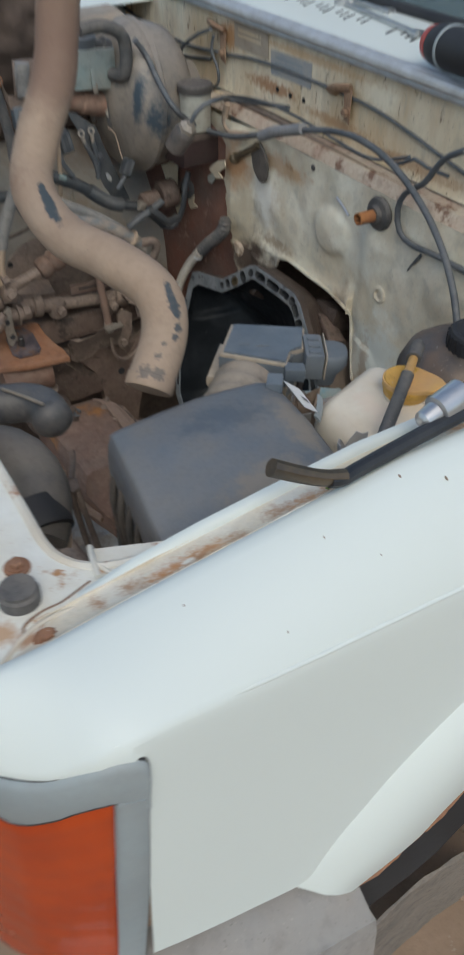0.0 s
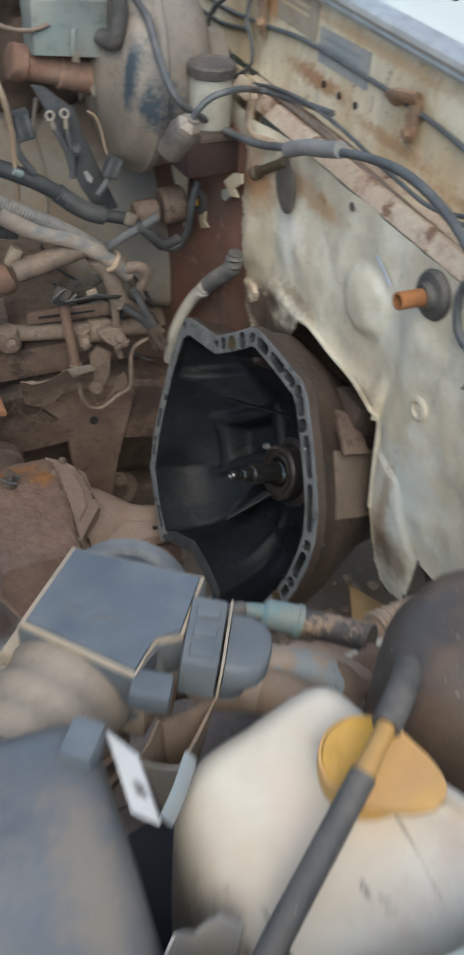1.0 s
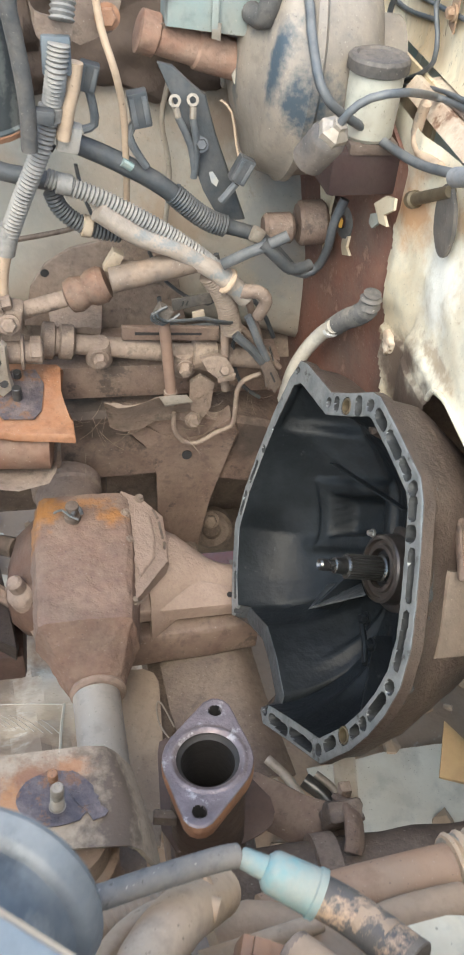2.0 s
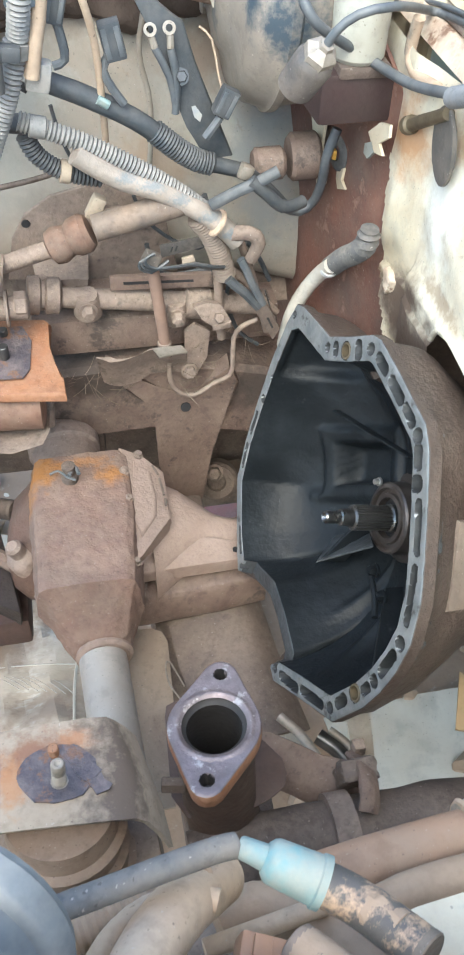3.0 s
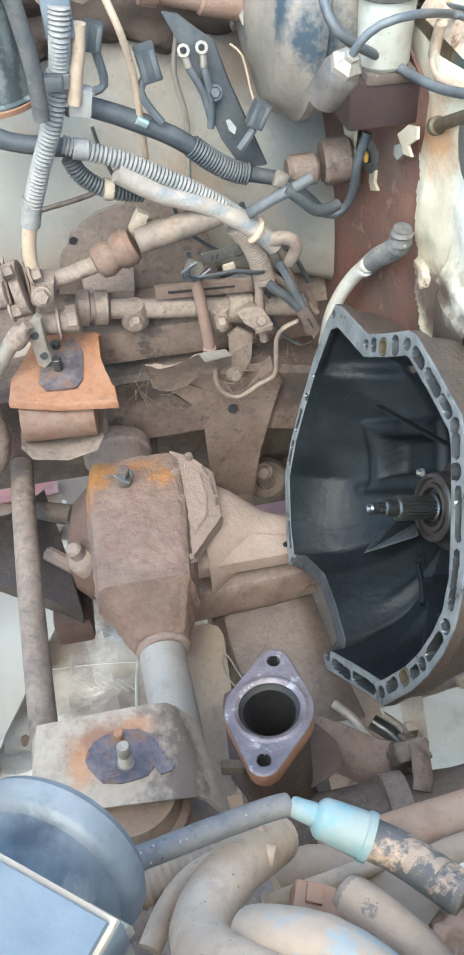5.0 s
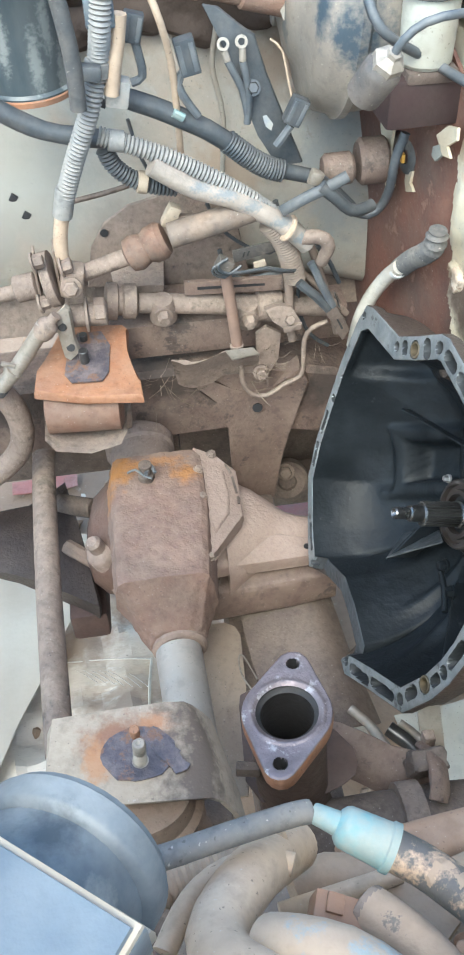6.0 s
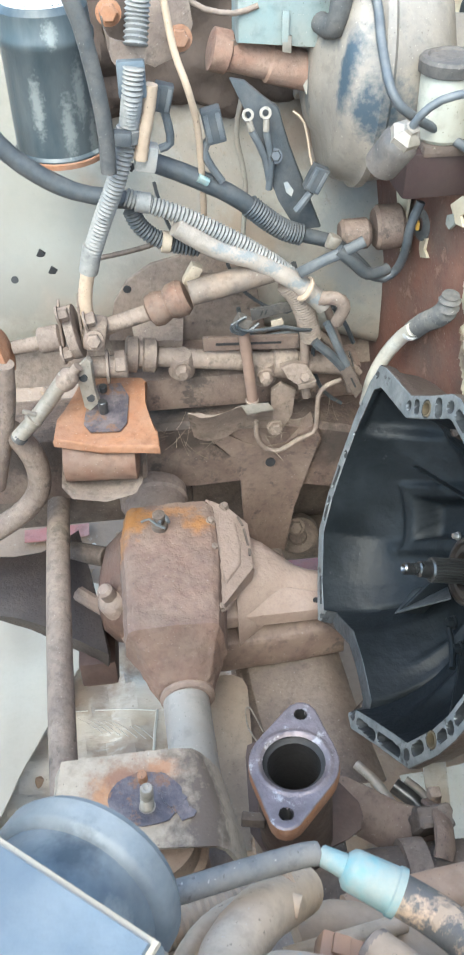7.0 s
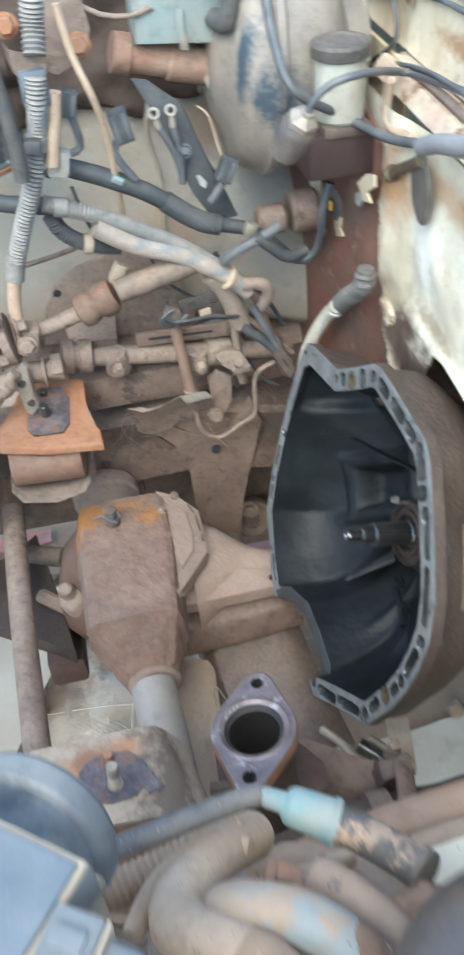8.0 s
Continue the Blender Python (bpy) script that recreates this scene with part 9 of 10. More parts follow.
    lc = hang("return_pipe", [(0.291, 1.400, 0.661), (0.322, 1.400, 0.637), (0.341, 1.400, 0.597), (0.342, 1.400, 0.551), (0.324, 1.400, 0.515), (0.287, 1.400, 0.484), (0.251, 1.400, 0.462)], 0.0150, DUSTY, "bent rusty brown pipe beside the rail", "pipe", seg=18)
    part("sleeve", tube(B(), [(0.331, 1.395, 0.740), (0.324, 1.395, 0.689), (0.311, 1.395, 0.635), (0.289, 1.395, 0.557)], 0.012, 14), DUSTY, lc, "upright pipe")
    la = thing("wishbone", (0.327, 1.369, 0.380), "dark dusty pressed lower suspension arm", "suspension arm")
    rows = [[(0.191, 1.449, 0.400), (0.261, 1.422, 0.400), (0.320, 1.426, 0.400), (0.371, 1.461, 0.400)], [(0.205, 1.362, 0.420), (0.270, 1.359, 0.420), (0.334, 1.356, 0.420), (0.391, 1.359, 0.420)], [(0.204, 1.337, 0.400), (0.269, 1.318, 0.400), (0.333, 1.289, 0.400), (0.411, 1.236, 0.400)], [(0.192, 1.360, 0.360), (0.259, 1.341, 0.360), (0.326, 1.306, 0.360), (0.407, 1.246, 0.360)]]
    part("arm", roughen(sheet(B(), rows, 0.004, 3), 0.003, 30), mat("dark_oily_steel", (0.020, 0.015, 0.014), (0.038, 0.026, 0.022), 12, 0.6, dust=0.06, bump=0.5, spots=(0.16, 0.12, 0.10), spot_scale=70, spot_cut=0.68), la, "pressed arm", smooth=60)
    bm = B()
    rod(bm, (0.364, 1.411, 0.410), (0.413, 1.375, 0.430), 0.014, 14)
    part("fork", bm, DUSTY_DARK, la)
    part("bracket", box(B(), (0.393, 1.308, 0.340), (0.05, 0.12, 0.05), None, 0.008), mat("dark_red_steel", (0.060, 0.030, 0.025), (0.040, 0.026, 0.023), 14, 0.7, dust=0.12, bump=0.2), la, "dark red-brown bracket")
    # beam that runs across in front of the differential
    cb = thing("front_crossmember", (0.30, 1.4, 0.40), "dark dusty crossmember joining the rails", "crossmember")
    part("beam", box(B(), (0.34, 1.52, 0.42), (0.40, 0.08, 0.06), None, 0.01), DUSTY_DARK, cb)
    part("flange", box(B(), (0.10, 1.12, 0.42), (0.10, 0.75, 0.07), None, 0.01), DUSTY_DARK, cb)


build_brackets()


def build_servo():
    sv = thing("brake_servo", (0.75, 1.50, 1.0), "large round brake servo, dusty black and beige", "brake servo")
    c = Vector((0.695, 1.512, 1.010))
    ax = Vector((1, -0.03, -0.06)).normalized()
    servo_mat = mat("dusty_black_servo_paint", (0.25, 0.22, 0.19), (0.14, 0.13, 0.12), 12, 0.36, dust=0.3, up=0.12, dustcol=(0.40, 0.33, 0.25), bump=0.2)
    for p, r, amt in (((0.700, 1.413, 1.030), (0.014, 0.05), 0.95), ((0.700, 1.391, 0.998), (0.012, 0.05), 0.95), ((0.700, 1.324, 0.996), (0.03, 0.022), 0.8), ((0.700, 1.481, 0.989), (0.010, 0.035), 0.7), ((0.700, 1.311, 1.059), (0.008, 0.04), 0.7), ((0.700, 1.454, 1.061), (0.03, 0.02), 0.6), ((0.720, 1.294, 1.028), (0.012, 0.03), 0.7)):
        blotch(servo_mat, Vector(p) - Vector((0.75, 1.50, 1.0)), (0.09, *r), (0.035, 0.058, 0.08), amt, 0.7, 1.6, 0.6)
    part("shell", lathe(B(), c, ax, [(-0.012, 0.0), (-0.012, 0.04), (-0.006, 0.060), (0.004, 0.075), (0.012, 0.105), (0.024, 0.116), (0.040, 0.120), (0.044, 0.125), (0.052, 0.125), (0.056, 0.119), (0.085, 0.115), (0.105, 0.108), (0.12, 0.09), (0.135, 0.05), (0.16, 0.05)], 56), servo_mat, sv, "two-part pressed shell with a rolled seam", smooth=40)
    for a in (-0.9, 2.2):
        p = c + Vector((-0.006, 0.05 * math.cos(a), 0.05 * math.sin(a)))
        part("nut", bolt(B(), p, (-1, 0, 0), 0.009, 0.009), ZINC, sv)
    part("valve", lathe(B(), c + Vector((0.0, -0.02, 0.085)), (-1, -0.1, 0.4), [(0, 0.014), (0.012, 0.014), (0.014, 0.008), (0.035, 0.008)], 18), RUBBER, sv, "vacuum valve")
    mc = thing("master_cylinder", (0.637, 1.490, 1.020), "rusty brake master cylinder with a dusty green-grey reservoir", "master cylinder")
    m0, m1 = Vector((0.582, 1.500, 1.033)), c + Vector((-0.01, 0, 0))
    m1 = Vector((0.714, 1.505, 0.996))
    d = m1 - m0
    L = d.length
    part("body", roughen(lathe(B(), m0, d, [(0, 0.014), (0.002, 0.021), (0.02, 0.021), (0.022, 0.018), (L * 0.45, 0.0175), (L * 0.47, 0.020), (L * 0.8, 0.020), (L * 0.82, 0.026), (L, 0.026)], 28), 0.0012, 40), mat("rust_brown_casting", (0.24, 0.125, 0.085), (0.30, 0.19, 0.14), 20, 0.8, dust=0.35, bump=0.4), mc, "rust-brown cast body")
    part("flange", slab(B(), [(0.681, 1.490, 0.987), (0.690, 1.490, 0.993), (0.699, 1.490, 1.023), (0.695, 1.490, 1.052), (0.704, 1.490, 1.057), (0.713, 1.490, 1.039), (0.711, 1.490, 1.004), (0.699, 1.490, 0.977), (0.686, 1.490, 0.978)], (0.006, 0.01, 0), 0.0015), ZINC, mc, "flange plate")
    part("nut", hexnut(B(), (0.690, 1.485, 0.995), (-0.6, -0.8, 0.2), 0.0095, 0.01), ZINC, mc)
    r0 = [(0.608, 1.500, 1.073), (0.700, 1.500, 1.068), (0.699, 1.500, 1.030), (0.608, 1.500, 1.037)]
    rv = part("reservoir", slab(B(), [Vector(r0[0]) + Vector((0, -0.028, 0.03)), Vector(r0[1]) + Vector((0, -0.028, 0.03)), Vector(r0[2]) + Vector((0, -0.028, 0.004)), Vector(r0[3]) + Vector((0, -0.028, 0.006))], (0, 0.055, 0), 0.006), TEAL_GREY, mc, "dusty green-grey plastic reservoir")
    part("rib", slab(B(), [(0.651, 1.469, 1.073), (0.658, 1.469, 1.073), (0.658, 1.469, 1.044), (0.651, 1.469, 1.044)], (0, -0.003, 0), 0.0008), TEAL_GREY, rv)
    part("strap", slab(B(), [(0.652, 1.468, 1.052), (0.661, 1.468, 1.050), (0.661, 1.468, 1.034), (0.652, 1.468, 1.036)], (0, -0.002, 0), 0.0006), ZINC, rv, "metal strap end")
    part("cap", lathe(B(), Vector(r0[0]).lerp(Vector(r0[1]), 0.5) + Vector((0, 0, 0.03)), (0, 0, 1), [(0, 0.024), (0.014, 0.024), (0.017, 0.021), (0.017, 0)], 28), BLACK, rv, "round cap")
    part("neck", lathe(B(), (0.603, 1.500, 1.033), (0, 0, 1), [(-0.012, 0.014), (0.01, 0.014)], 18), DUSTY, mc)
    hang("vacuum_hose", [(0.627, 1.440, 1.139), (0.664, 1.440, 1.141), (0.694, 1.440, 1.128), (0.703, 1.440, 1.105), (0.698, 1.440, 1.064), (0.69, 1.47, 1.06)], 0.0105, RUBBER, "thick grey-blue vacuum hose at the servo", "hose", seg=14)
    # white fluid pot, damper and bracket box
    wp = thing("clutch_fluid_pot", (0.80, 1.385, 1.0), "small white fluid pot with a black cap", "fluid pot")
    part("pot", lathe(B(), (0.797, 1.385, 0.975), (0, 0, 1), [(0, 0.022), (0.004, 0.025), (0.05, 0.026), (0.062, 0.026)], 28), POT, wp, "cloudy white pot")
    part("cap", lathe(B(), (0.797, 1.385, 1.037), (0, 0, 1), [(0, 0.028), (0.001, 0.0295), (0.011, 0.0295), (0.014, 0.027), (0.0145, 0.022), (0.0125, 0.02), (0.0125, 0)], 32), BLACK_DUST, wp, "round dusty black cap")
    part("foot", box(B(), (0.80, 1.385, 0.969), (0.05, 0.045, 0.012), None, 0.004), DUSTY_DARK, wp)
    pb = thing("pedal_box", (0.83, 1.40, 0.94), "dark red-brown steel box on the bulkhead", "bracket")
    part("box", box(B(), (0.800, 1.410, 0.944), (0.085, 0.088, 0.048), Matrix.Rotation(0.05, 3, "Z"), 0.006), mat("dark_oxide_paint", (0.050, 0.027, 0.026), (0.034, 0.021, 0.021), 12, 0.6, dust=0.06, bump=0.2), pb)
    part("torn_flap", roughen(slab(B(), [(0.800, 1.527, 0.870), (0.800, 1.462, 0.902), (0.800, 1.469, 0.849), (0.800, 1.447, 0.818), (0.800, 1.465, 0.793), (0.800, 1.496, 0.828)], (0.003, 0, 0)), 0.003, 60), CREAM, pb, "ragged strip of cream paint")
    dm = thing("damper_canister", (0.733, 1.320, 0.987), "grey canister with a hexagon cap and a cable", "canister")
    a, b = Vector((0.726, 1.335, 0.971)), Vector((0.741, 1.305, 1.016))
    part("canister", lathe(B(), a, b - a, [(0, 0.012), (0.003, 0.0170), (0.036, 0.0178), (0.040, 0.0165), ((b - a).length - 0.012, 0.0140)], 26), mat("purple_grey_can", (0.055, 0.055, 0.058), (0.12, 0.105, 0.095), 24, 0.5, dust=0.35, dustcol=(0.27, 0.225, 0.185), bump=0.2), dm, "grey can")
    part("hex_cap", lathe(B(), b - (b - a).normalized() * 0.016, b - a, [(0, 0.0135), (0.001, 0.0150), (0.010, 0.0150), (0.012, 0.0125), (0.016, 0.007), (0.020, 0.0065)], 6), ZINC, dm, "hexagonal cream cap")
    hang("damper_cable", [b, (0.747, 1.300, 1.030), (0.764, 1.300, 1.042), (0.794, 1.300, 1.047), (0.860, 1.380, 1.014), (0.870, 1.320, 1.024), (0.870, 1.221, 1.041)], 0.0038, CABLE, "grey cable leaving the canister")
    # cylinders at the column's end and the grommet
    for a, b, r in (((0.764, 1.470, 0.838), (0.797, 1.470, 0.839), 0.0255), ((0.722, 1.460, 0.837), (0.757, 1.460, 0.838), 0.0175)):
        solo("column_bush", rod(B(), a, b, r, 24, 0.004), DUSTY_RED, a, "brown dusty bush at the foot of the column", "bush", "column bushes")
    part("column_tube", rod(B(), (0.798, 1.480, 0.832), (0.87, 1.50, 0.90), 0.014, 16), DUSTY_DARK, sv)
    gr = thing("bulkhead_grommet", (0.858, 1.41, 0.86), "black rubber grommet with a yellow tag", "grommet")
    g0 = Vector((0.818, 1.453, 0.848))
    part("ring", lathe(B(), g0, (-1, -0.2, 0.1), [(-0.006, 0.020), (0.004, 0.019), (0.007, 0.014), (0.007, 0.008), (0, 0.007), (0, 0)], 24), RUBBER, gr)
    part("tag", box(B(), g0 + Vector((-0.009, -0.002, 0)), (0.004, 0.008, 0.01), None, 0.001), YELLOW, gr, "yellow tag")
    for k, q in enumerate(([(0.818, 1.375, 0.908), (0.818, 1.347, 0.930), (0.818, 1.324, 0.938), (0.818, 1.322, 0.927), (0.818, 1.344, 0.911), (0.818, 1.331, 0.905), (0.818, 1.352, 0.898)], [(0.818, 1.459, 0.825), (0.818, 1.432, 0.841), (0.818, 1.435, 0.826), (0.818, 1.420, 0.823), (0.818, 1.444, 0.811)], [(0.818, 1.380, 0.894), (0.818, 1.361, 0.905), (0.818, 1.354, 0.897), (0.818, 1.368, 0.884), (0.818, 1.380, 0.884)])):
        solo("paint_scab", slab(B(), q, (-0.003, 0, 0)), CREAM if k < 2 else TEAL_GREY, q[0], "ragged scab of cream paint on rust", "paint scab", "paint scabs")
    # pale cable from the gearbox up through the bulkhead
    sc = hang("speedometer_cable", [(0.775, 1.459, 0.590), (0.775, 1.441, 0.646), (0.785, 1.432, 0.686), (0.795, 1.412, 0.724), (0.800, 1.388, 0.751)], 0.0088, mat("chalky_white_sleeve", (0.62, 0.60, 0.54), (0.50, 0.46, 0.39), 20, 0.55, dust=0.25, bump=0.15), "pale sleeved cable with a black ribbed gaiter", seg=12)
    part("gaiter", tube(B(), [(0.805, 1.405, 0.737), (0.805, 1.366, 0.774), (0.805, 1.332, 0.802), (0.805, 1.310, 0.825), (0.805, 1.306, 0.844)], 0.0094, 16, ridge=(0.0085, 0.0050)), RUBBER, sc, "black ribbed gaiter")
    part("white_band", clip((0.800, 1.395, 0.742), Vector((0.02, -0.1, 0.12)), 0.0088, 0.008), WHITE_LABEL, sc)


build_servo()


def build_canister():
    cn = thing("charcoal_canister", (0.425, 1.475, 0.93), "black round canister with a pale dusty top, on the inner wing", "canister")
    c = Vector((0.4225, 1.478, 0.945))
    can_mat = mat("chalky_black_paint", (0.02, 0.036, 0.046), (0.045, 0.06, 0.07), 14, 0.3, dust=0.2, dustcol=(0.30, 0.30, 0.28), bump=0.1, stretch=(1, 1, 0.3))
    for k, (ax_, az) in enumerate(((0.25, 0.05), (0.9, 0.07), (1.25, 0.04), (0.6, 0.02), (1.9, 0.06), (0.4, 0.125), (1.4, 0.125))):
        blotch(can_mat, c - Vector((0.425, 1.475, 0.93)) + Vector((0.0445 * math.cos(-ax_), 0.0445 * math.sin(-ax_), az)), (0.008, 0.008, 0.035 if az < 0.1 else 0.014), (0.27, 0.285, 0.27), 0.65, 1.0)
    part("can", lathe(B(), c, (0, 0, 1), [(0, 0.038), (0.002, 0.046), (0.007, 0.047), (0.010, 0.0445), (0.108, 0.0445), (0.111, 0.0465), (0.118, 0.0465), (0.121, 0.0445), (0.140, 0.043), (0.148, 0.036)], 44), can_mat, cn, "black can with a rolled seam")
    top = part("top", lathe(B(), c + Vector((0, 0, 0.146)), (0, 0, 1), [(0, 0.038), (0.004, 0.034), (0.005, 0.022), (0.003, 0.020), (0.003, 0)], 36), WHITE_LABEL, cn, "pale dusty top")
    part("spigot", rod(B(), c + Vector((0, 0, 0.148)), c + Vector((0, 0, 0.175)), 0.005, 14), DARK_STEEL, top, "black spigot")
    bm = B()
    for k in range(9):
        a = 2 * math.pi * k / 9
        box(bm, c + Vector((0.025 * math.cos(a), 0.025 * math.sin(a), 0.1515)), (0.006, 0.003, 0.001), Matrix.Rotation(a + 1.57, 3, "Z"), 0)
    part("slot_mark", bm, INK, top)
    part("rust_ring", lathe(B(), c + Vector((0, 0, -0.002)), (0, 0, 1), [(0, 0.040), (0.001, 0.0475), (0.006, 0.0478), (0.008, 0.046)], 44), RUST, cn, "rusty lower rim")
    # folded bracket beside it, with bolts
    bk = thing("relay_bracket", (0.515, 1.450, 1.061), "folded grey steel bracket with bolts on the inner wing", "bracket")
    part("upright", slab(B(), [(0.521, 1.460, 1.105), (0.559, 1.460, 1.103), (0.564, 1.460, 1.067), (0.556, 1.460, 1.042), (0.525, 1.460, 1.029), (0.516, 1.460, 1.033)], (0.0, 0.006, 0.0), 0.0015), DUSTY, bk, "dusty upright plate")
    rows = [[(0.477, 1.400, 1.102), (0.482, 1.400, 1.081), (0.490, 1.400, 1.074), (0.517, 1.400, 1.069)], [(0.478, 1.400, 1.094), (0.481, 1.400, 1.070), (0.489, 1.400, 1.061), (0.516, 1.400, 1.056)], [(0.480, 1.400, 1.093), (0.482, 1.400, 1.066), (0.490, 1.400, 1.050), (0.513, 1.400, 1.047)]]
    part("ledge", sheet(B(), rows, 0.003, 2), DUSTY, bk, "bent ledge")
    for q in ((0.485, 1.450, 1.083), (0.550, 1.450, 1.058)):
        part("bolt", bolt(B(), q, (0, -1, 0.2), 0.009, 0.010), RUST, bk)
    part("connector", box(B(), (0.501, 1.400, 1.041), (0.026, 0.018, 0.034), None, 0.003), BLUEBLACK, bk, "blue-grey block connector")
    part("lug", box(B(), (0.501, 1.388, 1.039), (0.009, 0.006, 0.012), None, 0.001), TAN_PLASTIC, bk, "cream locking lug")
    part("connector", box(B(), (0.509, 1.410, 0.962), (0.022, 0.018, 0.026), Matrix.Rotation(0.2, 3, "Y"), 0.003), mat("grey_plug", (0.26, 0.27, 0.27), (0.33, 0.31, 0.28), 30, 0.55, dust=0.3), bk, "grey plug on the loom")
    hang("thin_pipe", [(0.553, 1.470, 1.091), (0.576, 1.470, 1.077), (0.605, 1.470, 1.072), (0.628, 1.470, 1.078)], 0.0028, DUSTY, "thin steel pipe along the inner wing", "pipe")
    # dusty ledge panel lines on the inner wing
    hang("thin_pipe", [(0.621, 1.540, 0.973), (0.614, 1.540, 0.927), (0.624, 1.540, 0.869), (0.619, 1.540, 0.775)], 0.003, GREEN_PAINT, "painted pipe down the inner wing", "pipe")


build_canister()


# ---- along the bulkhead ----
def build_bulkhead_fittings():
    hang("bulkhead_cable", [(0.888, 1.851, 1.080), (0.888, 1.723, 1.065), (0.888, 1.582, 1.059), (0.888, 1.454, 1.069), (0.888, 1.340, 1.082), (0.888, 1.221, 1.086), (0.888, 1.114, 1.086), (0.888, 1.030, 1.082), (0.888, 0.951, 1.070), (0.888, 0.851, 1.052), (0.888, 0.754, 1.038)], 0.0027, CABLE, "long dusty cable clipped along the upper bulkhead", seg=8)
    hang("bulkhead_cable", [(0.888, 1.793, 1.028), (0.888, 1.702, 1.037), (0.888, 1.583, 1.038), (0.888, 1.485, 1.053)], 0.0026, CABLE, "short cable beside the servo", seg=8)
    hang("loop_wire", [(0.860, 1.437, 1.113), (0.860, 1.488, 1.093), (0.860, 1.537, 1.064), (0.860, 1.552, 1.035), (0.860, 1.536, 1.015), (0.860, 1.493, 1.013)], 0.0032, CABLE, "looped black wire near the fluid pot")
    hang("loop_wire", [(0.870, 1.444, 1.101), (0.870, 1.453, 1.075), (0.870, 1.435, 1.055), (0.870, 1.430, 1.031), (0.870, 1.457, 1.010), (0.870, 1.534, 0.972)], 0.0026, CABLE, "second looped wire near the fluid pot")
    hang("bulkhead_pipe", [(0.872, 1.380, 1.013), (0.872, 1.314, 1.015), (0.872, 1.227, 1.014), (0.872, 1.129, 1.009), (0.872, 1.026, 1.005), (0.872, 0.946, 1.004), (0.872, 0.896, 1.004)], 0.0045, DUSTY, "dusty pipe lying in the bulkhead ledge", "pipe")
    hang("bulkhead_pipe", [(0.862, 1.262, 0.987), (0.862, 1.161, 0.993), (0.862, 1.069, 0.993), (0.862, 0.985, 0.993), (0.862, 0.906, 0.990)], 0.0055, ZINC, "pale steel pipe below the ledge", "pipe")
    hang("thin_wire", [(0.868, 1.556, 0.942), (0.868, 1.486, 0.987), (0.868, 1.383, 1.018), (0.868, 1.291, 1.033), (0.868, 1.206, 1.035), (0.868, 1.111, 1.029), (0.868, 1.024, 1.025), (0.868, 0.973, 1.037), (0.868, 0.935, 1.052)], 0.0024, CABLE, "thin dark wire sagging along the ledge")
    hang("thin_wire", [(0.860, 0.852, 1.054), (0.860, 0.892, 1.053), (0.860, 0.917, 1.056), (0.860, 0.939, 1.044), (0.860, 0.963, 1.035)], 0.0028, CABLE, "black wire end curled on the ledge")
    hang("pigtail_wire", [(0.838, 0.810, 1.103), (0.838, 0.842, 1.083), (0.838, 0.862, 1.055), (0.838, 0.876, 1.039), (0.838, 0.903, 1.019), (0.838, 0.914, 0.993), (0.838, 0.905, 0.965), (0.838, 0.879, 0.956), (0.838, 0.837, 0.959), (0.838, 0.777, 0.960), (0.838, 0.706, 0.962)], 0.0042, CABLE, "black pigtail wire curling round the stub pipe")
    # main cable from the servo's side, through a sleeve, and round to the near tank
    mc = hang("throttle_cable", [(0.710, 1.420, 1.119), (0.730, 1.420, 1.092), (0.730, 1.380, 1.059), (0.738, 1.340, 1.026), (0.800, 1.371, 0.981), (0.820, 1.307, 0.982), (0.825, 1.225, 1.007), (0.825, 1.122, 1.042), (0.825, 1.050, 1.061), (0.825, 0.990, 1.067), (0.825, 0.924, 1.056), (0.815, 0.848, 1.029), (0.800, 0.785, 0.996), (0.780, 0.733, 0.958), (0.760, 0.695, 0.915)], 0.0046, CABLE, "black throttle cable sweeping in a loop along the bulkhead", seg=10)
    part("sleeve", tube(B(), [(0.824, 1.227, 1.004), (0.824, 1.191, 1.021), (0.824, 1.151, 1.034), (0.824, 1.118, 1.046)], 0.0085, 14), mat("grey_rubber_sleeve", (0.20, 0.215, 0.23), (0.27, 0.27, 0.27), 30, 0.6, dust=0.25), mc, "grey rubber sleeve")
    hang("return_cable", [(0.835, 1.346, 1.021), (0.835, 1.354, 0.991), (0.835, 1.335, 0.979), (0.835, 1.284, 0.987)], 0.0055, HOSE_PALE, "pale bent tube joining the sleeve", "pipe")
    bf = thing("brass_union", (0.835, 1.284, 0.961), "dull brass pipe union below the sleeve", "union")
    u0, u1 = Vector((0.830, 1.319, 0.939)), Vector((0.830, 1.241, 0.985))
    part("union", lathe(B(), u0, u1 - u0, [(0, 0.0068), (0.001, 0.0085), (0.010, 0.0085), (0.012, 0.0062), ((u1 - u0).length, 0.0055)], 16), OLIVE, bf)
    ov = thing("oval_plug", (0.846, 1.258, 0.947), "oval black rubber plug in the bulkhead", "plug")
    c = Vector((0.834, 1.241, 0.957))
    ring = [c + Vector((0, 0.022 * math.cos(a) + 0.006 * math.sin(a), 0.031 * math.sin(a))) for a in (2 * math.pi * j / 28 for j in range(28))]
    part("lip", slab(B(), ring, (-0.004, 0, 0), 0.0015), mat("grey_black_rubber", (0.07, 0.068, 0.062), (0.11, 0.10, 0.09), 20, 0.6, dust=0.3), ov)
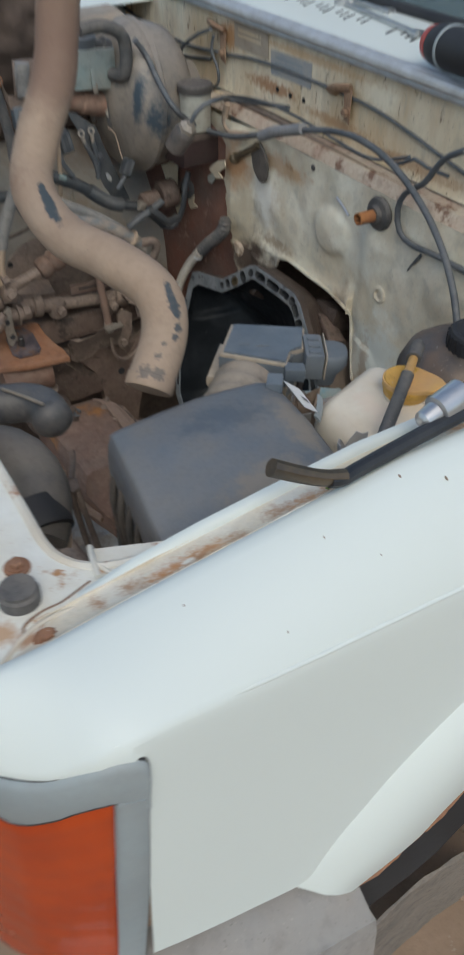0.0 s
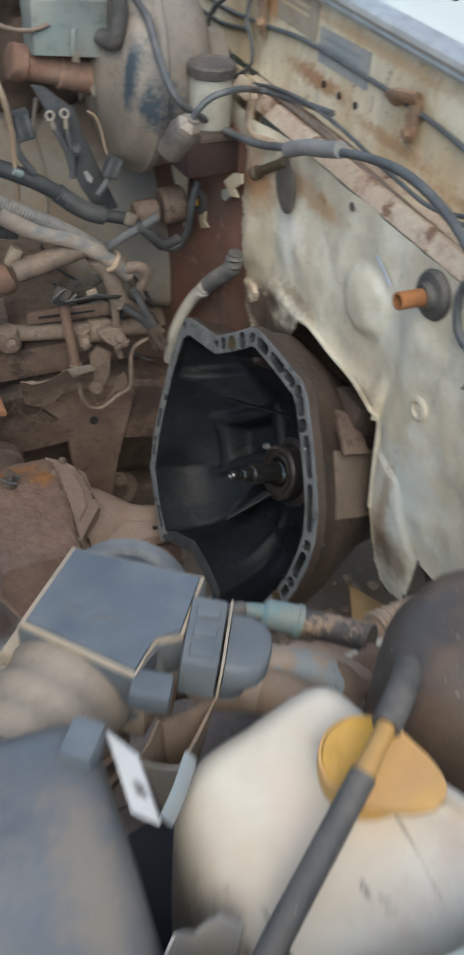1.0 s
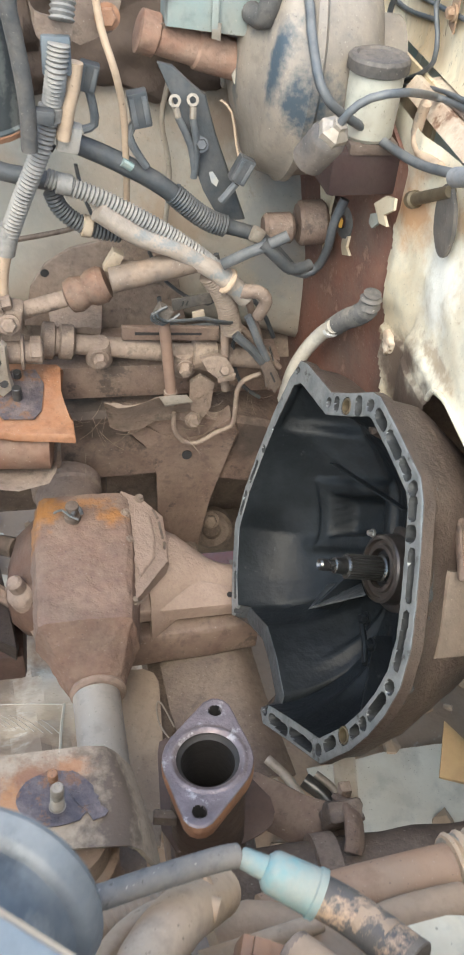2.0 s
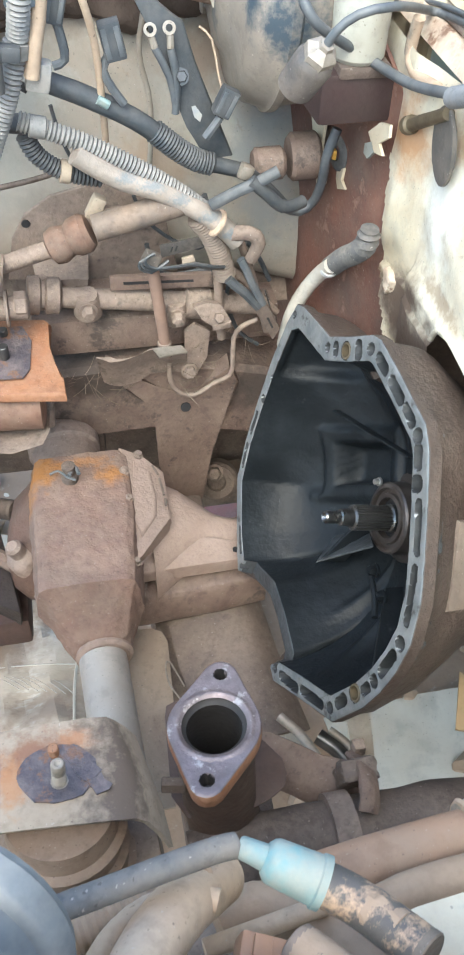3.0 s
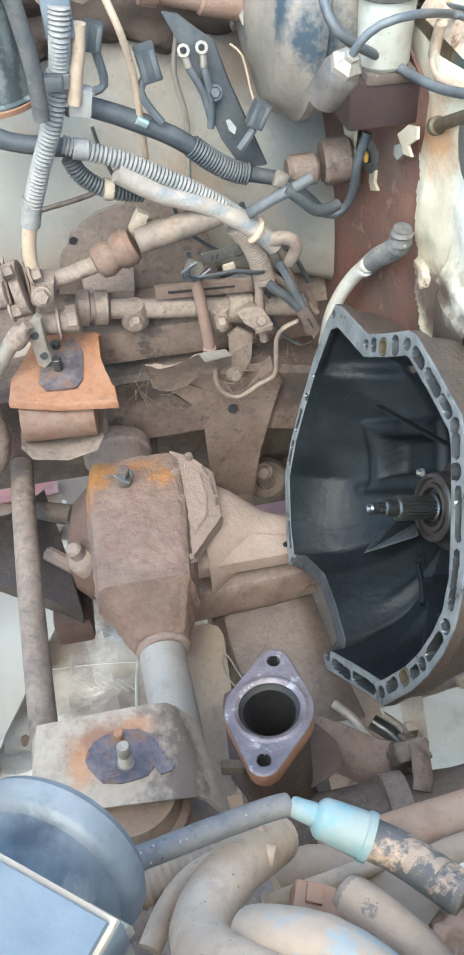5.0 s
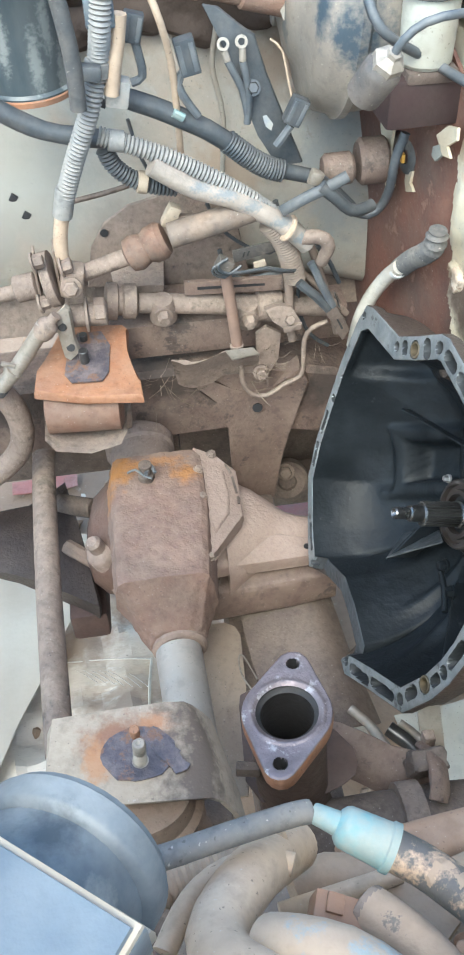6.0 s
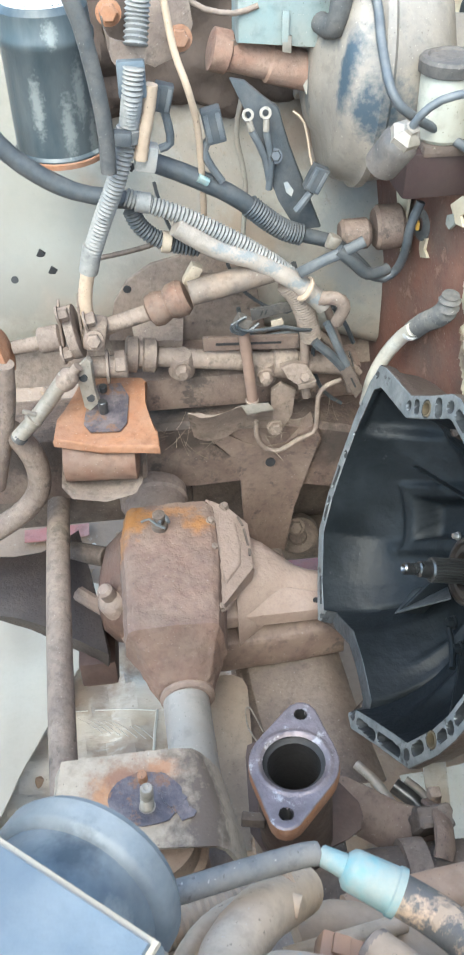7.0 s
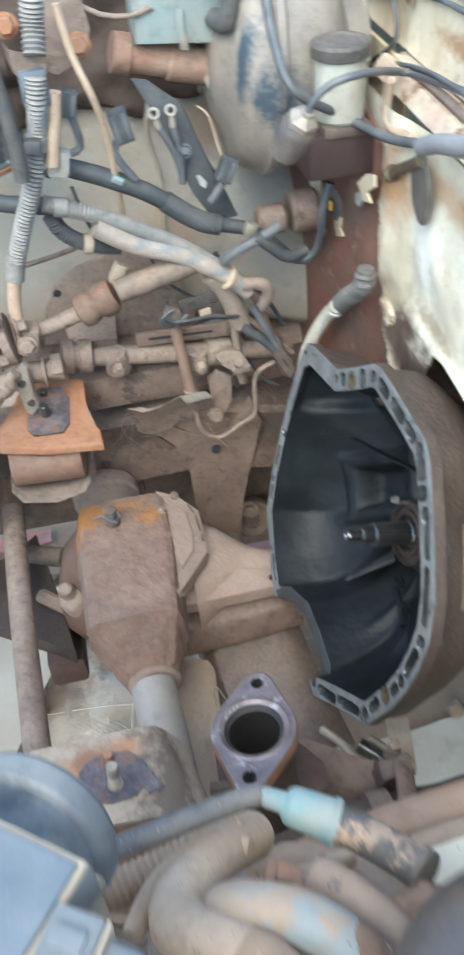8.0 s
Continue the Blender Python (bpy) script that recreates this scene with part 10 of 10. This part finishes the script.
    sp = thing("stub_pipe", (0.82, 0.957, 0.97), "rusty stub pipe in a black rubber grommet", "pipe")
    part("grommet", lathe(B(), (0.848, 0.957, 0.970), (-1, 0.02, 0), [(0, 0.0235), (0.004, 0.0245), (0.008, 0.022), (0.010, 0.014), (0.016, 0.012)], 32), RUBBER, sp, "black grommet")
    part("stub", tube(B(), [(0.838, 0.957, 0.970), (0.806, 0.957, 0.9705)], 0.0085, 20, bore=0.002), mat("bright_orange_rust", (0.40, 0.17, 0.06), (0.28, 0.12, 0.05), 30, 0.7, bump=0.2), sp, "orange rusted stub")
    # clip brackets
    CLIP_RUST = mat("brown_crusted_steel", (0.24, 0.135, 0.08), (0.36, 0.24, 0.15), 40, 0.75, dust=0.35, bump=0.3)
    for a, b in ((((0.885, 1.135, 1.085)), ((0.885, 1.091, 1.098))), (((0.885, 1.478, 1.111)), ((0.885, 1.433, 1.106)))):
        k = thing("cable_clip", a, "rusty sheet metal cable clip on the bulkhead", "clip", "cable clips")
        a, b = Vector(a), Vector(b)
        part("strap", roughen(tube(B(), [a, a.lerp(b, 0.5) + Vector((-0.008, 0, 0.004)), b], 0.010, 10, flat=0.5), 0.002, 70), CLIP_RUST, k)
        part("tail", roughen(slab(B(), [b + Vector(v) for v in ((0, 0.012, 0.0), (0, -0.006, 0.0), (0, -0.004, -0.05), (0, 0.010, -0.045))], (-0.003, 0, 0), 0.001), 0.003, 60), CLIP_RUST, k)
        part("bolt", bolt(B(), b + Vector((-0.003, 0.002, -0.032)), (-1, 0, 0), 0.006, 0.006), CLIP_RUST, k)
    # label plates on the upper bulkhead
    for q, m, lab, bars in (([(0.891, 1.303, 1.106), (0.891, 1.193, 1.109), (0.891, 1.193, 1.072), (0.891, 1.301, 1.070)], GREY_LABEL, "grey-blue printed label, scuffed, with punched holes", 3), ([(0.891, 1.411, 1.125), (0.891, 1.312, 1.126), (0.891, 1.310, 1.088), (0.891, 1.411, 1.088)], TAN_PLASTIC, "faded pale label stuck on the bulkhead", 2)):
        lb = thing("bulkhead_label", q[0], lab, "label", "bulkhead labels")
        part("plate", slab(B(), q, (-0.001, 0, 0)), m, lb)
        q = [Vector(v) for v in q]
        for k in range(bars):
            f = 0.2 + 0.22 * k
            l0, r0 = q[0].lerp(q[3], f), q[1].lerp(q[2], f)
            l1, r1 = q[0].lerp(q[3], f + 0.09), q[1].lerp(q[2], f + 0.09)
            off = Vector((-0.0012, 0, 0))
            part("print_bar", slab(B(), [l0.lerp(r0, 0.12) + off, l0.lerp(r0, 0.8) + off, l1.lerp(r1, 0.8) + off, l1.lerp(r1, 0.12) + off], (-0.0004, 0, 0)), GREY_TRIM if bars == 3 else CREAM_STAIN, lb, "unreadable printed bar")
    # dark stain holes near the label
    for p in ((0.890, 1.281, 1.051), (0.890, 1.245, 1.050), (0.890, 1.209, 1.052)):
        part("punched_hole", lathe(B(), p, (-1, 0, 0), [(0, 0.004), (0.001, 0.004)], 12), SHADOW_BLACK, car)
    # ragged tin bracket low on the bulkhead
    rb = thing("tin_bracket", (0.840, 1.309, 0.778), "pale crusted bracket at the arch's edge", "bracket")
    part("bracket", roughen(box(B(), (0.839, 1.312, 0.780), (0.014, 0.022, 0.022), Matrix.Rotation(0.4, 3, "X"), 0.004), 0.004, 60, cuts=4), LEDGE, rb)
    sl = thing("split_pin", (0.845, 1.049, 0.948), "bright bent split pin on the bulkhead", "pin")
    part("pin", tube(B(), [(0.842, 1.051, 0.962), (0.842, 1.036, 0.955), (0.842, 1.020, 0.945)], 0.002, 6), STEEL, sl)
    hang("thin_wire", [(0.840, 0.882, 0.916), (0.840, 0.875, 0.928), (0.840, 0.861, 0.949), (0.840, 0.862, 0.942), (0.840, 0.878, 0.924)], 0.0012, CABLE, "loose loop of fine wire on the bulkhead")


build_bulkhead_fittings()


# ---- hoses on the near side ----
PATCHY = mat("pale_hose_with_blue_wear", (0.43, 0.335, 0.255), (0.34, 0.26, 0.195), 16, 0.55, dust=0.15, spots=(0.26, 0.31, 0.33), spot_scale=26, spot_cut=0.52, bump=0.25)
RUST_MUD = mat("red_brown_mud", (0.27, 0.165, 0.11), (0.19, 0.125, 0.09), 25, 0.85, dust=0.2, bump=0.5)


def build_near_hoses():
    hang("vacuum_hose", [(0.448, 0.704, 0.915), (0.475, 0.7145, 0.907), (0.493, 0.7185, 0.905), (0.512, 0.7225, 0.904), (0.534, 0.727, 0.902), (0.549, 0.730, 0.900), (0.556, 0.731, 0.898)], 0.0058, mat("grey_dusty_rubber", (0.10, 0.105, 0.11), (0.17, 0.165, 0.155), 25, 0.6, dust=0.3, bump=0.2), "thick grey-black vacuum hose from the meter", "hose", seg=16)
    tc = thing("fuel_connector", (0.575, 0.719, 0.900), "faded teal plastic hose connector", "connector")
    a, b, c = Vector((0.5575, 0.7305, 0.898)), Vector((0.568, 0.7235, 0.898)), Vector((0.592, 0.7095, 0.893))
    part("nozzle", lathe(B(), a, b - a, [(0, 0.0042), (0.001, 0.0050), ((b - a).length * 1.1, 0.0060)], 20), TEAL, tc, "narrow teal nozzle")
    part("bell", lathe(B(), b, c - b, [(0, 0.0068), (0.002, 0.0092), (0.004, 0.0101), ((c - b).length * 0.85, 0.0112), ((c - b).length * 0.88, 0.0121), ((c - b).length, 0.0121), ((c - b).length, 0.0098), ((c - b).length * 0.6, 0.0095)], 28), TEAL, tc, "wide teal cup")
    st = hang("stopper_tube", [c - (c - b) * 0.3, (0.602, 0.701, 0.894), (0.612, 0.688, 0.899), (0.624, 0.671, 0.905)], 0.0100, mat("black_hose_with_mud", (0.035, 0.04, 0.047), (0.06, 0.062, 0.066), 20, 0.5, dust=0.21, spots=(0.45, 0.31, 0.21), spot_scale=30, spot_cut=0.56, bump=0.2, flecks=False), "black hose end smeared with orange mud", "hose", seg=18)
    part("cut_end", lathe(B(), (0.624, 0.671, 0.905), (0.55, -0.8, 0.25), [(-0.003, 0.0101), (0.0004, 0.0103), (0.0010, 0.0096), (0.0006, 0.0)], 18), BLACK_DUST, st, "dusty black cut end")
    part("mud_patch", roughen(tube(B(), [(0.6075, 0.6945, 0.8985), (0.6125, 0.688, 0.901), (0.6165, 0.682, 0.9035)], (0.0086, 0.0082), 14, 0.002), 0.0016, 140), HOSE, st, "caked patch of tan mud")
    hang("ribbed_hose", [(0.443, 0.708, 0.860), (0.468, 0.716, 0.860), (0.489, 0.721, 0.860), (0.510, 0.726, 0.860), (0.532, 0.732, 0.860), (0.545, 0.737, 0.860)], 0.0092, HOSE, "muddy ribbed hose under the vacuum hose", "hose", ridge=(0.004, 0.0012), seg=16)
    ch = hang("coolant_hose", [(0.552, 0.741, 0.834), (0.542, 0.731, 0.850), (0.525, 0.712, 0.880), (0.509, 0.690, 0.897), (0.506, 0.672, 0.910), (0.517, 0.657, 0.922), (0.537, 0.642, 0.926), (0.551, 0.621, 0.922), (0.562, 0.602, 0.905)], 0.0138, HOSE_PALE, "pale mud-covered coolant hose bent back on itself", "hose", seg=22)
    part("mud_smear", roughen(tube(B(), [(0.531, 0.647, 0.926), (0.541, 0.637, 0.926), (0.551, 0.621, 0.922), (0.562, 0.602, 0.905)], (0.0142, 0.0148), 20, 0.004), 0.0012, 70), HOSE, ch, "brown mud on the hose", smooth=50)
    ch = hang("coolant_hose", [(0.528, 0.672, 0.912), (0.537, 0.667, 0.922), (0.555, 0.659, 0.925), (0.572, 0.646, 0.922), (0.585, 0.631, 0.915)], 0.0125, PATCHY, "thick pale coolant hose with blue-grey worn patches", "hose", seg=22)
    part("mud_smear", roughen(tube(B(), [(0.574, 0.644, 0.921), (0.580, 0.637, 0.918), (0.587, 0.628, 0.913)], (0.0125, 0.0145), 20, 0.003), 0.003, 80), RUST_MUD, ch, "crust of red-brown mud", smooth=50)
    dk = hang("brown_duct", [(0.574, 0.686, 0.890), (0.586, 0.671, 0.896), (0.598, 0.654, 0.897), (0.606, 0.642, 0.893)], 0.0118, HOSE, "brown mud-covered duct end beside the connector", "duct", seg=22)
    part("cut_end", lathe(B(), (0.574, 0.686, 0.890), (-0.6, 0.75, -0.3), [(-0.004, 0.0118), (0.0005, 0.0120), (0.0012, 0.0112), (0.0005, 0.0), ], 22), DUSTY, dk, "dusty cut end")
    hang("fuel_hose", [(0.481, 0.688, 0.870), (0.491, 0.704, 0.870), (0.501, 0.714, 0.870), (0.515, 0.721, 0.870), (0.533, 0.723, 0.870), (0.547, 0.718, 0.870)], 0.0058, HOSE_PALE, "thin tan fuel hose", "hose", seg=14)
    hang("fuel_hose", [(0.540, 0.713, 0.820), (0.560, 0.716, 0.820), (0.587, 0.720, 0.820), (0.607, 0.723, 0.820)], 0.0052, HOSE_PALE, "thin tan pipe passing under the connector", "hose", seg=12)
    hp = hang("heater_pipe", [(0.587, 0.748, 0.760), (0.615, 0.753, 0.760), (0.647, 0.757, 0.760), (0.679, 0.760, 0.760), (0.716, 0.763, 0.760), (0.762, 0.766, 0.760)], 0.0165, mat("rust_smeared_pipe", (0.36, 0.21, 0.13), (0.26, 0.185, 0.14), 10, 0.6, dust=0.4, bump=0.1), "thick heater pipe smeared with orange mud", "pipe", seg=22)
    part("hose_clamp", lathe(B(), (0.712, 0.763, 0.760), (1, 0.25, 0), [(0, 0.018), (0.001, 0.0195), (0.012, 0.0195), (0.013, 0.018)], 24), ZINC, hp, "steel clamp")
    part("ribbed_sleeve", tube(B(), [(0.710, 0.762, 0.760), (0.737, 0.764, 0.760), (0.771, 0.766, 0.760)], 0.0215, 22, ridge=(0.008, 0.003)), HOSE_PALE, hp, "pale ribbed rubber sleeve")
    solo("cardboard_scrap", roughen(slab(B(), [(0.862, 1.013, 0.500), (0.890, 0.960, 0.500), (0.867, 0.939, 0.500), (0.834, 0.951, 0.500)], (0, 0, 0.003)), 0.002, 40), mat("tan_cardboard", (0.50, 0.37, 0.21), (0.42, 0.30, 0.17), 14, 0.8, dust=0.2), (0.862, 0.962, 0.500), "torn scrap of tan cardboard under the bulkhead", "cardboard")
    mc = thing("mud_crust", (0.624, 0.656, 0.864), "cracked lump of red-brown mud behind the tank", "mud")
    part("lump", roughen(box(B(), (0.624, 0.656, 0.884), (0.022, 0.030, 0.040), Matrix.Rotation(0.6, 3, "Z"), 0.008), 0.012, 55, cuts=8), RUST_MUD, mc, smooth=50)
    bc = thing("brown_connector", (0.560, 0.684, 0.884), "brown plastic plug lying among the hoses", "plug")
    m = Matrix.Rotation(-0.35, 3, "Z") @ Matrix.Rotation(0.2, 3, "Y")
    q = Vector((0.560, 0.684, 0.892))
    hs = part("housing", box(B(), q, (0.026, 0.017, 0.015), m, 0.002), mat("brown_plastic", (0.30, 0.165, 0.095), (0.24, 0.13, 0.08), 30, 0.6, dust=0.2, bump=0.1), bc)
    part("latch", box(B(), q + m @ Vector((-0.004, 0.003, 0.0085)), (0.008, 0.009, 0.003), m, 0.001), hs.data.materials[0], hs)
    # bank of mud-covered hoses and rags under them
    hang("heater_hose", [(0.550, 0.729, 0.800), (0.571, 0.733, 0.800), (0.590, 0.727, 0.800), (0.607, 0.715, 0.800), (0.627, 0.692, 0.800)], 0.014, HOSE, "dark muddy heater hose below the others", "hose", seg=18)
    hang("heater_hose", [(0.608, 0.711, 0.780), (0.641, 0.727, 0.780), (0.673, 0.733, 0.780), (0.704, 0.735, 0.780)], 0.012, HOSE, "muddy heater hose behind the connector", "hose", seg=16)
    shelf = [(0.625, 0.705, 0.840), (0.645, 0.708, 0.840), (0.669, 0.710, 0.840), (0.687, 0.707, 0.840), (0.667, 0.647, 0.840), (0.631, 0.654, 0.840), (0.637, 0.685, 0.840)]
    part("inner_shelf", roughen(slab(B(), shelf, (0, 0, -0.004), 0.001), 0.0015, 30), CREAM, car, "pale painted shelf under the hoses, rusty at its edge")
    # brown tray under the hoses
    rows = [[(0.491, 0.798, 0.700), (0.545, 0.800, 0.700), (0.601, 0.770, 0.700), (0.662, 0.754, 0.700), (0.728, 0.748, 0.700)], [(0.480, 0.764, 0.700), (0.538, 0.760, 0.700), (0.593, 0.741, 0.700), (0.652, 0.722, 0.700), (0.715, 0.717, 0.700)], [(0.467, 0.730, 0.680), (0.530, 0.717, 0.680), (0.585, 0.706, 0.680), (0.645, 0.693, 0.680), (0.705, 0.681, 0.680)]]
    part("battery_tray", roughen(sheet(B(), rows, 0.004, 3), 0.004, 20), DUSTY, car, "crusted steel tray below the hoses", smooth=60)


build_near_hoses()


def build_front_things():
    # at the front of the bay beside the filter box
    eh = hang("intake_elbow", [(0.166, 0.737, 0.960), (0.194, 0.733, 0.960), (0.210, 0.704, 0.960), (0.213, 0.675, 0.950), (0.203, 0.649, 0.940), (0.192, 0.635, 0.930)], 0.030, mat("chalky_black_rubber", (0.04, 0.045, 0.05), (0.12, 0.115, 0.105), 10, 0.5, dust=0.3, bump=0.2, flecks=False), "large black rubber intake elbow with an open end", "hose", seg=26)
    part("open_mouth", lathe(B(), (0.196, 0.639, 0.938), Vector((0.02, -0.9, -0.5)), [(-0.02, 0.0305), (0.006, 0.0335), (0.010, 0.0325), (0.010, 0.027), (-0.01, 0.026), (-0.01, 0)], 32), SHADOW_BLACK, eh, "dark open mouth")
    hang("drain_hose", [(0.234, 0.700, 0.930), (0.234, 0.679, 0.930), (0.228, 0.660, 0.920), (0.218, 0.642, 0.900)], 0.0085, HOSE_PALE, "dusty drain hose beside the filter box", "hose", seg=12)
    rt = hang("radiator_hose", [(0.204, 0.867, 0.930), (0.234, 0.854, 0.930), (0.264, 0.843, 0.930), (0.279, 0.825, 0.930), (0.279, 0.799, 0.930)], 0.0215, mat("blue_black_dusty_rubber", (0.035, 0.048, 0.065), (0.075, 0.085, 0.095), 14, 0.42, dust=0.25, bump=0.15), "blue-black radiator hose end under dust", "hose", seg=22)
    e1, e0 = Vector((0.279, 0.799, 0.930)), Vector((0.279, 0.825, 0.930))
    part("end_bulge", lathe(B(), e1, e1 - e0, [(-0.002, 0.0218), (0.006, 0.0205), (0.012, 0.0155), (0.0155, 0.008), (0.016, 0)], 24), rt.data.materials[0], rt, "rounded hose end")
    part("jubilee_strip", tube(B(), [(0.244, 0.844, 0.954), (0.258, 0.819, 0.954), (0.270, 0.794, 0.954)], 0.002, 6), ZINC, rt, "loose metal strip")


build_front_things()


def build_corner_ledge():
    """The triangular plate between the radiator support and the wing's fold, with its rusty step."""
    lip = [(0.184, 0.472), (0.209, 0.461), (0.236, 0.450), (0.262, 0.443), (0.262, 0.4375), (0.178, 0.4375), (0.178, 0.452)]
    led = part("corner_ledge", slab(B(), [(x, y, 1.0555) for x, y in lip], (0, 0, -0.003), 0.001), WHITE_RUST, car, "white corner plate beside the wing's fold")
    part("step", tube(B(), [(0.184, 0.473, 1.0565), (0.181, 0.463, 1.0585), (0.178, 0.452, 1.0595), (0.176, 0.441, 1.0595)], 0.0022, 8), WHITE_RUST, led, "rusty folded step")
    bm = tube(B(), [(0.116, 0.420, 1.0583), (0.118, 0.427, 1.0583), (0.124, 0.431, 1.0583), (0.134, 0.434, 1.0583), (0.146, 0.4345, 1.0583), (0.158, 0.438, 1.0583), (0.170, 0.442, 1.0583)], 0.0011, 6, 0.003, wob=1.5)
    part("sealant_line", bm, RUST_MUD, led, "cracked line of dirty sealant")


build_corner_ledge()


def build_loose_wires():
    for pts, r in (([(0.593, 1.460, 0.811), (0.606, 1.460, 0.780), (0.635, 1.460, 0.753), (0.664, 1.460, 0.740), (0.690, 1.460, 0.756)], 0.0022), ([(0.688, 1.450, 0.754), (0.701, 1.450, 0.719), (0.697, 1.450, 0.674), (0.713, 1.450, 0.625), (0.739, 1.450, 0.602)], 0.0026), ([(0.643, 1.470, 0.795), (0.665, 1.470, 0.769), (0.703, 1.470, 0.757), (0.735, 1.470, 0.720), (0.753, 1.470, 0.682)], 0.003), ([(0.604, 1.450, 0.757), (0.611, 1.450, 0.727), (0.633, 1.450, 0.714), (0.663, 1.450, 0.718), (0.686, 1.450, 0.709)], 0.0028), ([(0.670, 1.460, 0.806), (0.680, 1.460, 0.774), (0.701, 1.460, 0.747), (0.720, 1.460, 0.741)], 0.0035), ([(0.517, 1.520, 0.886), (0.523, 1.520, 0.856), (0.534, 1.520, 0.824), (0.548, 1.520, 0.812)], 0.0022)):
        hang("loose_wire", pts, r, CONDUIT_BLK, "thin dark wire hanging loose by the steering shaft", seg=7)


build_loose_wires()


def build_debris():
    """Flakes and leaf scraps on the wing's gutter, and small white chips in the bay."""
    rnd = random.Random(11)
    for k in range(26):
        x = rnd.uniform(0.14, 0.60)
        y = rnd.uniform(0.398, 0.424)
        z = crest(x) - 0.024
        s = rnd.uniform(0.002, 0.006)
        q = [(x + s * 1.6 * math.cos(a) * rnd.uniform(0.6, 1.1), y + s * math.sin(a) * rnd.uniform(0.6, 1.1), z) for a in (0, 1.0, 2.1, 3.2, 4.1, 5.2)]
        solo("rust_flake", slab(B(), q, (0, 0, 0.0022)), RUST, (x, y, z), "flake of orange rust in the wing's gutter", "rust flake", "rust flakes")


build_debris()


def build_litter():
    """Pale scraps and dead leaves lodged behind the axle and on the crossmember."""
    rnd = random.Random(21)
    for k in range(34):
        x, y, z = rnd.uniform(0.50, 0.86), rnd.uniform(1.56, 1.60), 0.0
        z = 0.475 + rnd.uniform(-0.015, 0.004)
        if k > 20:
            x, y, z = rnd.uniform(0.16, 0.42), rnd.uniform(1.66, 1.80), 0.012
        s = rnd.uniform(0.004, 0.013)
        q = [Vector((x, y, z)) + Vector((s * math.cos(a) * rnd.uniform(0.5, 1.1), s * 0.6 * math.sin(a), rnd.uniform(0, s * 0.6))) for a in (0, 1.2, 2.2, 3.2, 4.4, 5.3)]
        solo("litter_scrap", slab(B(), q, (0, -0.0015, 0.001)), (PAPER, DUSTY, BOARD)[k % 3], (x, y, z), "pale scrap of litter caught behind the axle", "litter", "litter scraps")


build_litter()


def build_fibres():
    """Dry roots and cobweb fibres hanging on the crossmember."""
    rnd = random.Random(33)
    c = [Vector(v) for v in [(0.499, 1.420, 0.600), (0.528, 1.420, 0.593), (0.661, 1.420, 0.604)]] + [Vector((0.738, 1.450, 0.622))]
    bm = B()
    for k in range(44):
        o = c[k % 4] + Vector((rnd.gauss(0, 0.022), rnd.gauss(0, 0.012), rnd.gauss(0, 0.012)))
        d = Vector((rnd.gauss(0, 1), rnd.gauss(0, 0.5), rnd.gauss(-0.2, 0.6))).normalized() * rnd.uniform(0.015, 0.045)
        tube(bm, [o, o + d * 0.5 + Vector((0, 0, -0.004)), o + d], rnd.uniform(0.0002, 0.0004), 4, 0.02, caps=False)
    solo("dry_fibres", bm, mat("dry_root", (0.24, 0.19, 0.14), (0.15, 0.115, 0.085), 40, 0.8), c[0], "dry roots and cobwebs caught on the crossmember", "fibres", kind="stuff")


build_fibres()


def build_wing_marks():
    """Small chips, scrapes and scraps on the wing's paint."""
    rnd = random.Random(4)
    for x, f, sz in ((0.30, 0.3, 0.003), (0.37, 0.12, 0.0045), (0.40, 0.32, 0.004), (0.40, 0.72, 0.002), (0.25, 0.8, 0.002), (0.20, 0.25, 0.002), (0.47, 0.5, 0.003), (0.33, 0.62, 0.0018), (0.44, 0.2, 0.002)):
        c = crest(x)
        d = along(SHOULDER, f)
        p = Vector((x, 0.386 - 0.067 * f, c - (c - shoulder(x)) * d))
        e = Vector((x, 0.386 - 0.067 * (f + 0.05), c - (c - shoulder(x)) * along(SHOULDER, f + 0.05))) - p
        n = Vector((1, 0, 0)).cross(e).normalized()
        n = n if n.z > 0 else -n
        s = e.normalized()
        q = [p + n * 0.0012 + (Vector((1, 0, 0)) * math.cos(a) * 0.5 + s * math.sin(a) * 1.3) * 0.5 * sz * rnd.uniform(0.4, 1.0) for a in (0, 0.9, 1.7, 2.6, 3.4, 4.3, 5.3)]
        solo("paint_chip", slab(B(), q, n * 0.0005), CLIP_DARK, p, "small brown chip in the white wing paint", "paint chip", "paint chips")
    g = hang("grass_blade", [(0.334, 0.407, 1.088), (0.336, 0.408, 1.095), (0.339, 0.409, 1.100)], 0.0016, mat("green_blade", (0.16, 0.24, 0.05), (0.11, 0.17, 0.04), 30, 0.5), "green grass blade lying in the wing's gutter", "grass", seg=6, flat=0.4)


CLIP_DARK = mat("brown_chip", (0.17, 0.115, 0.08), (0.26, 0.20, 0.15), 60, 0.7)
build_wing_marks()
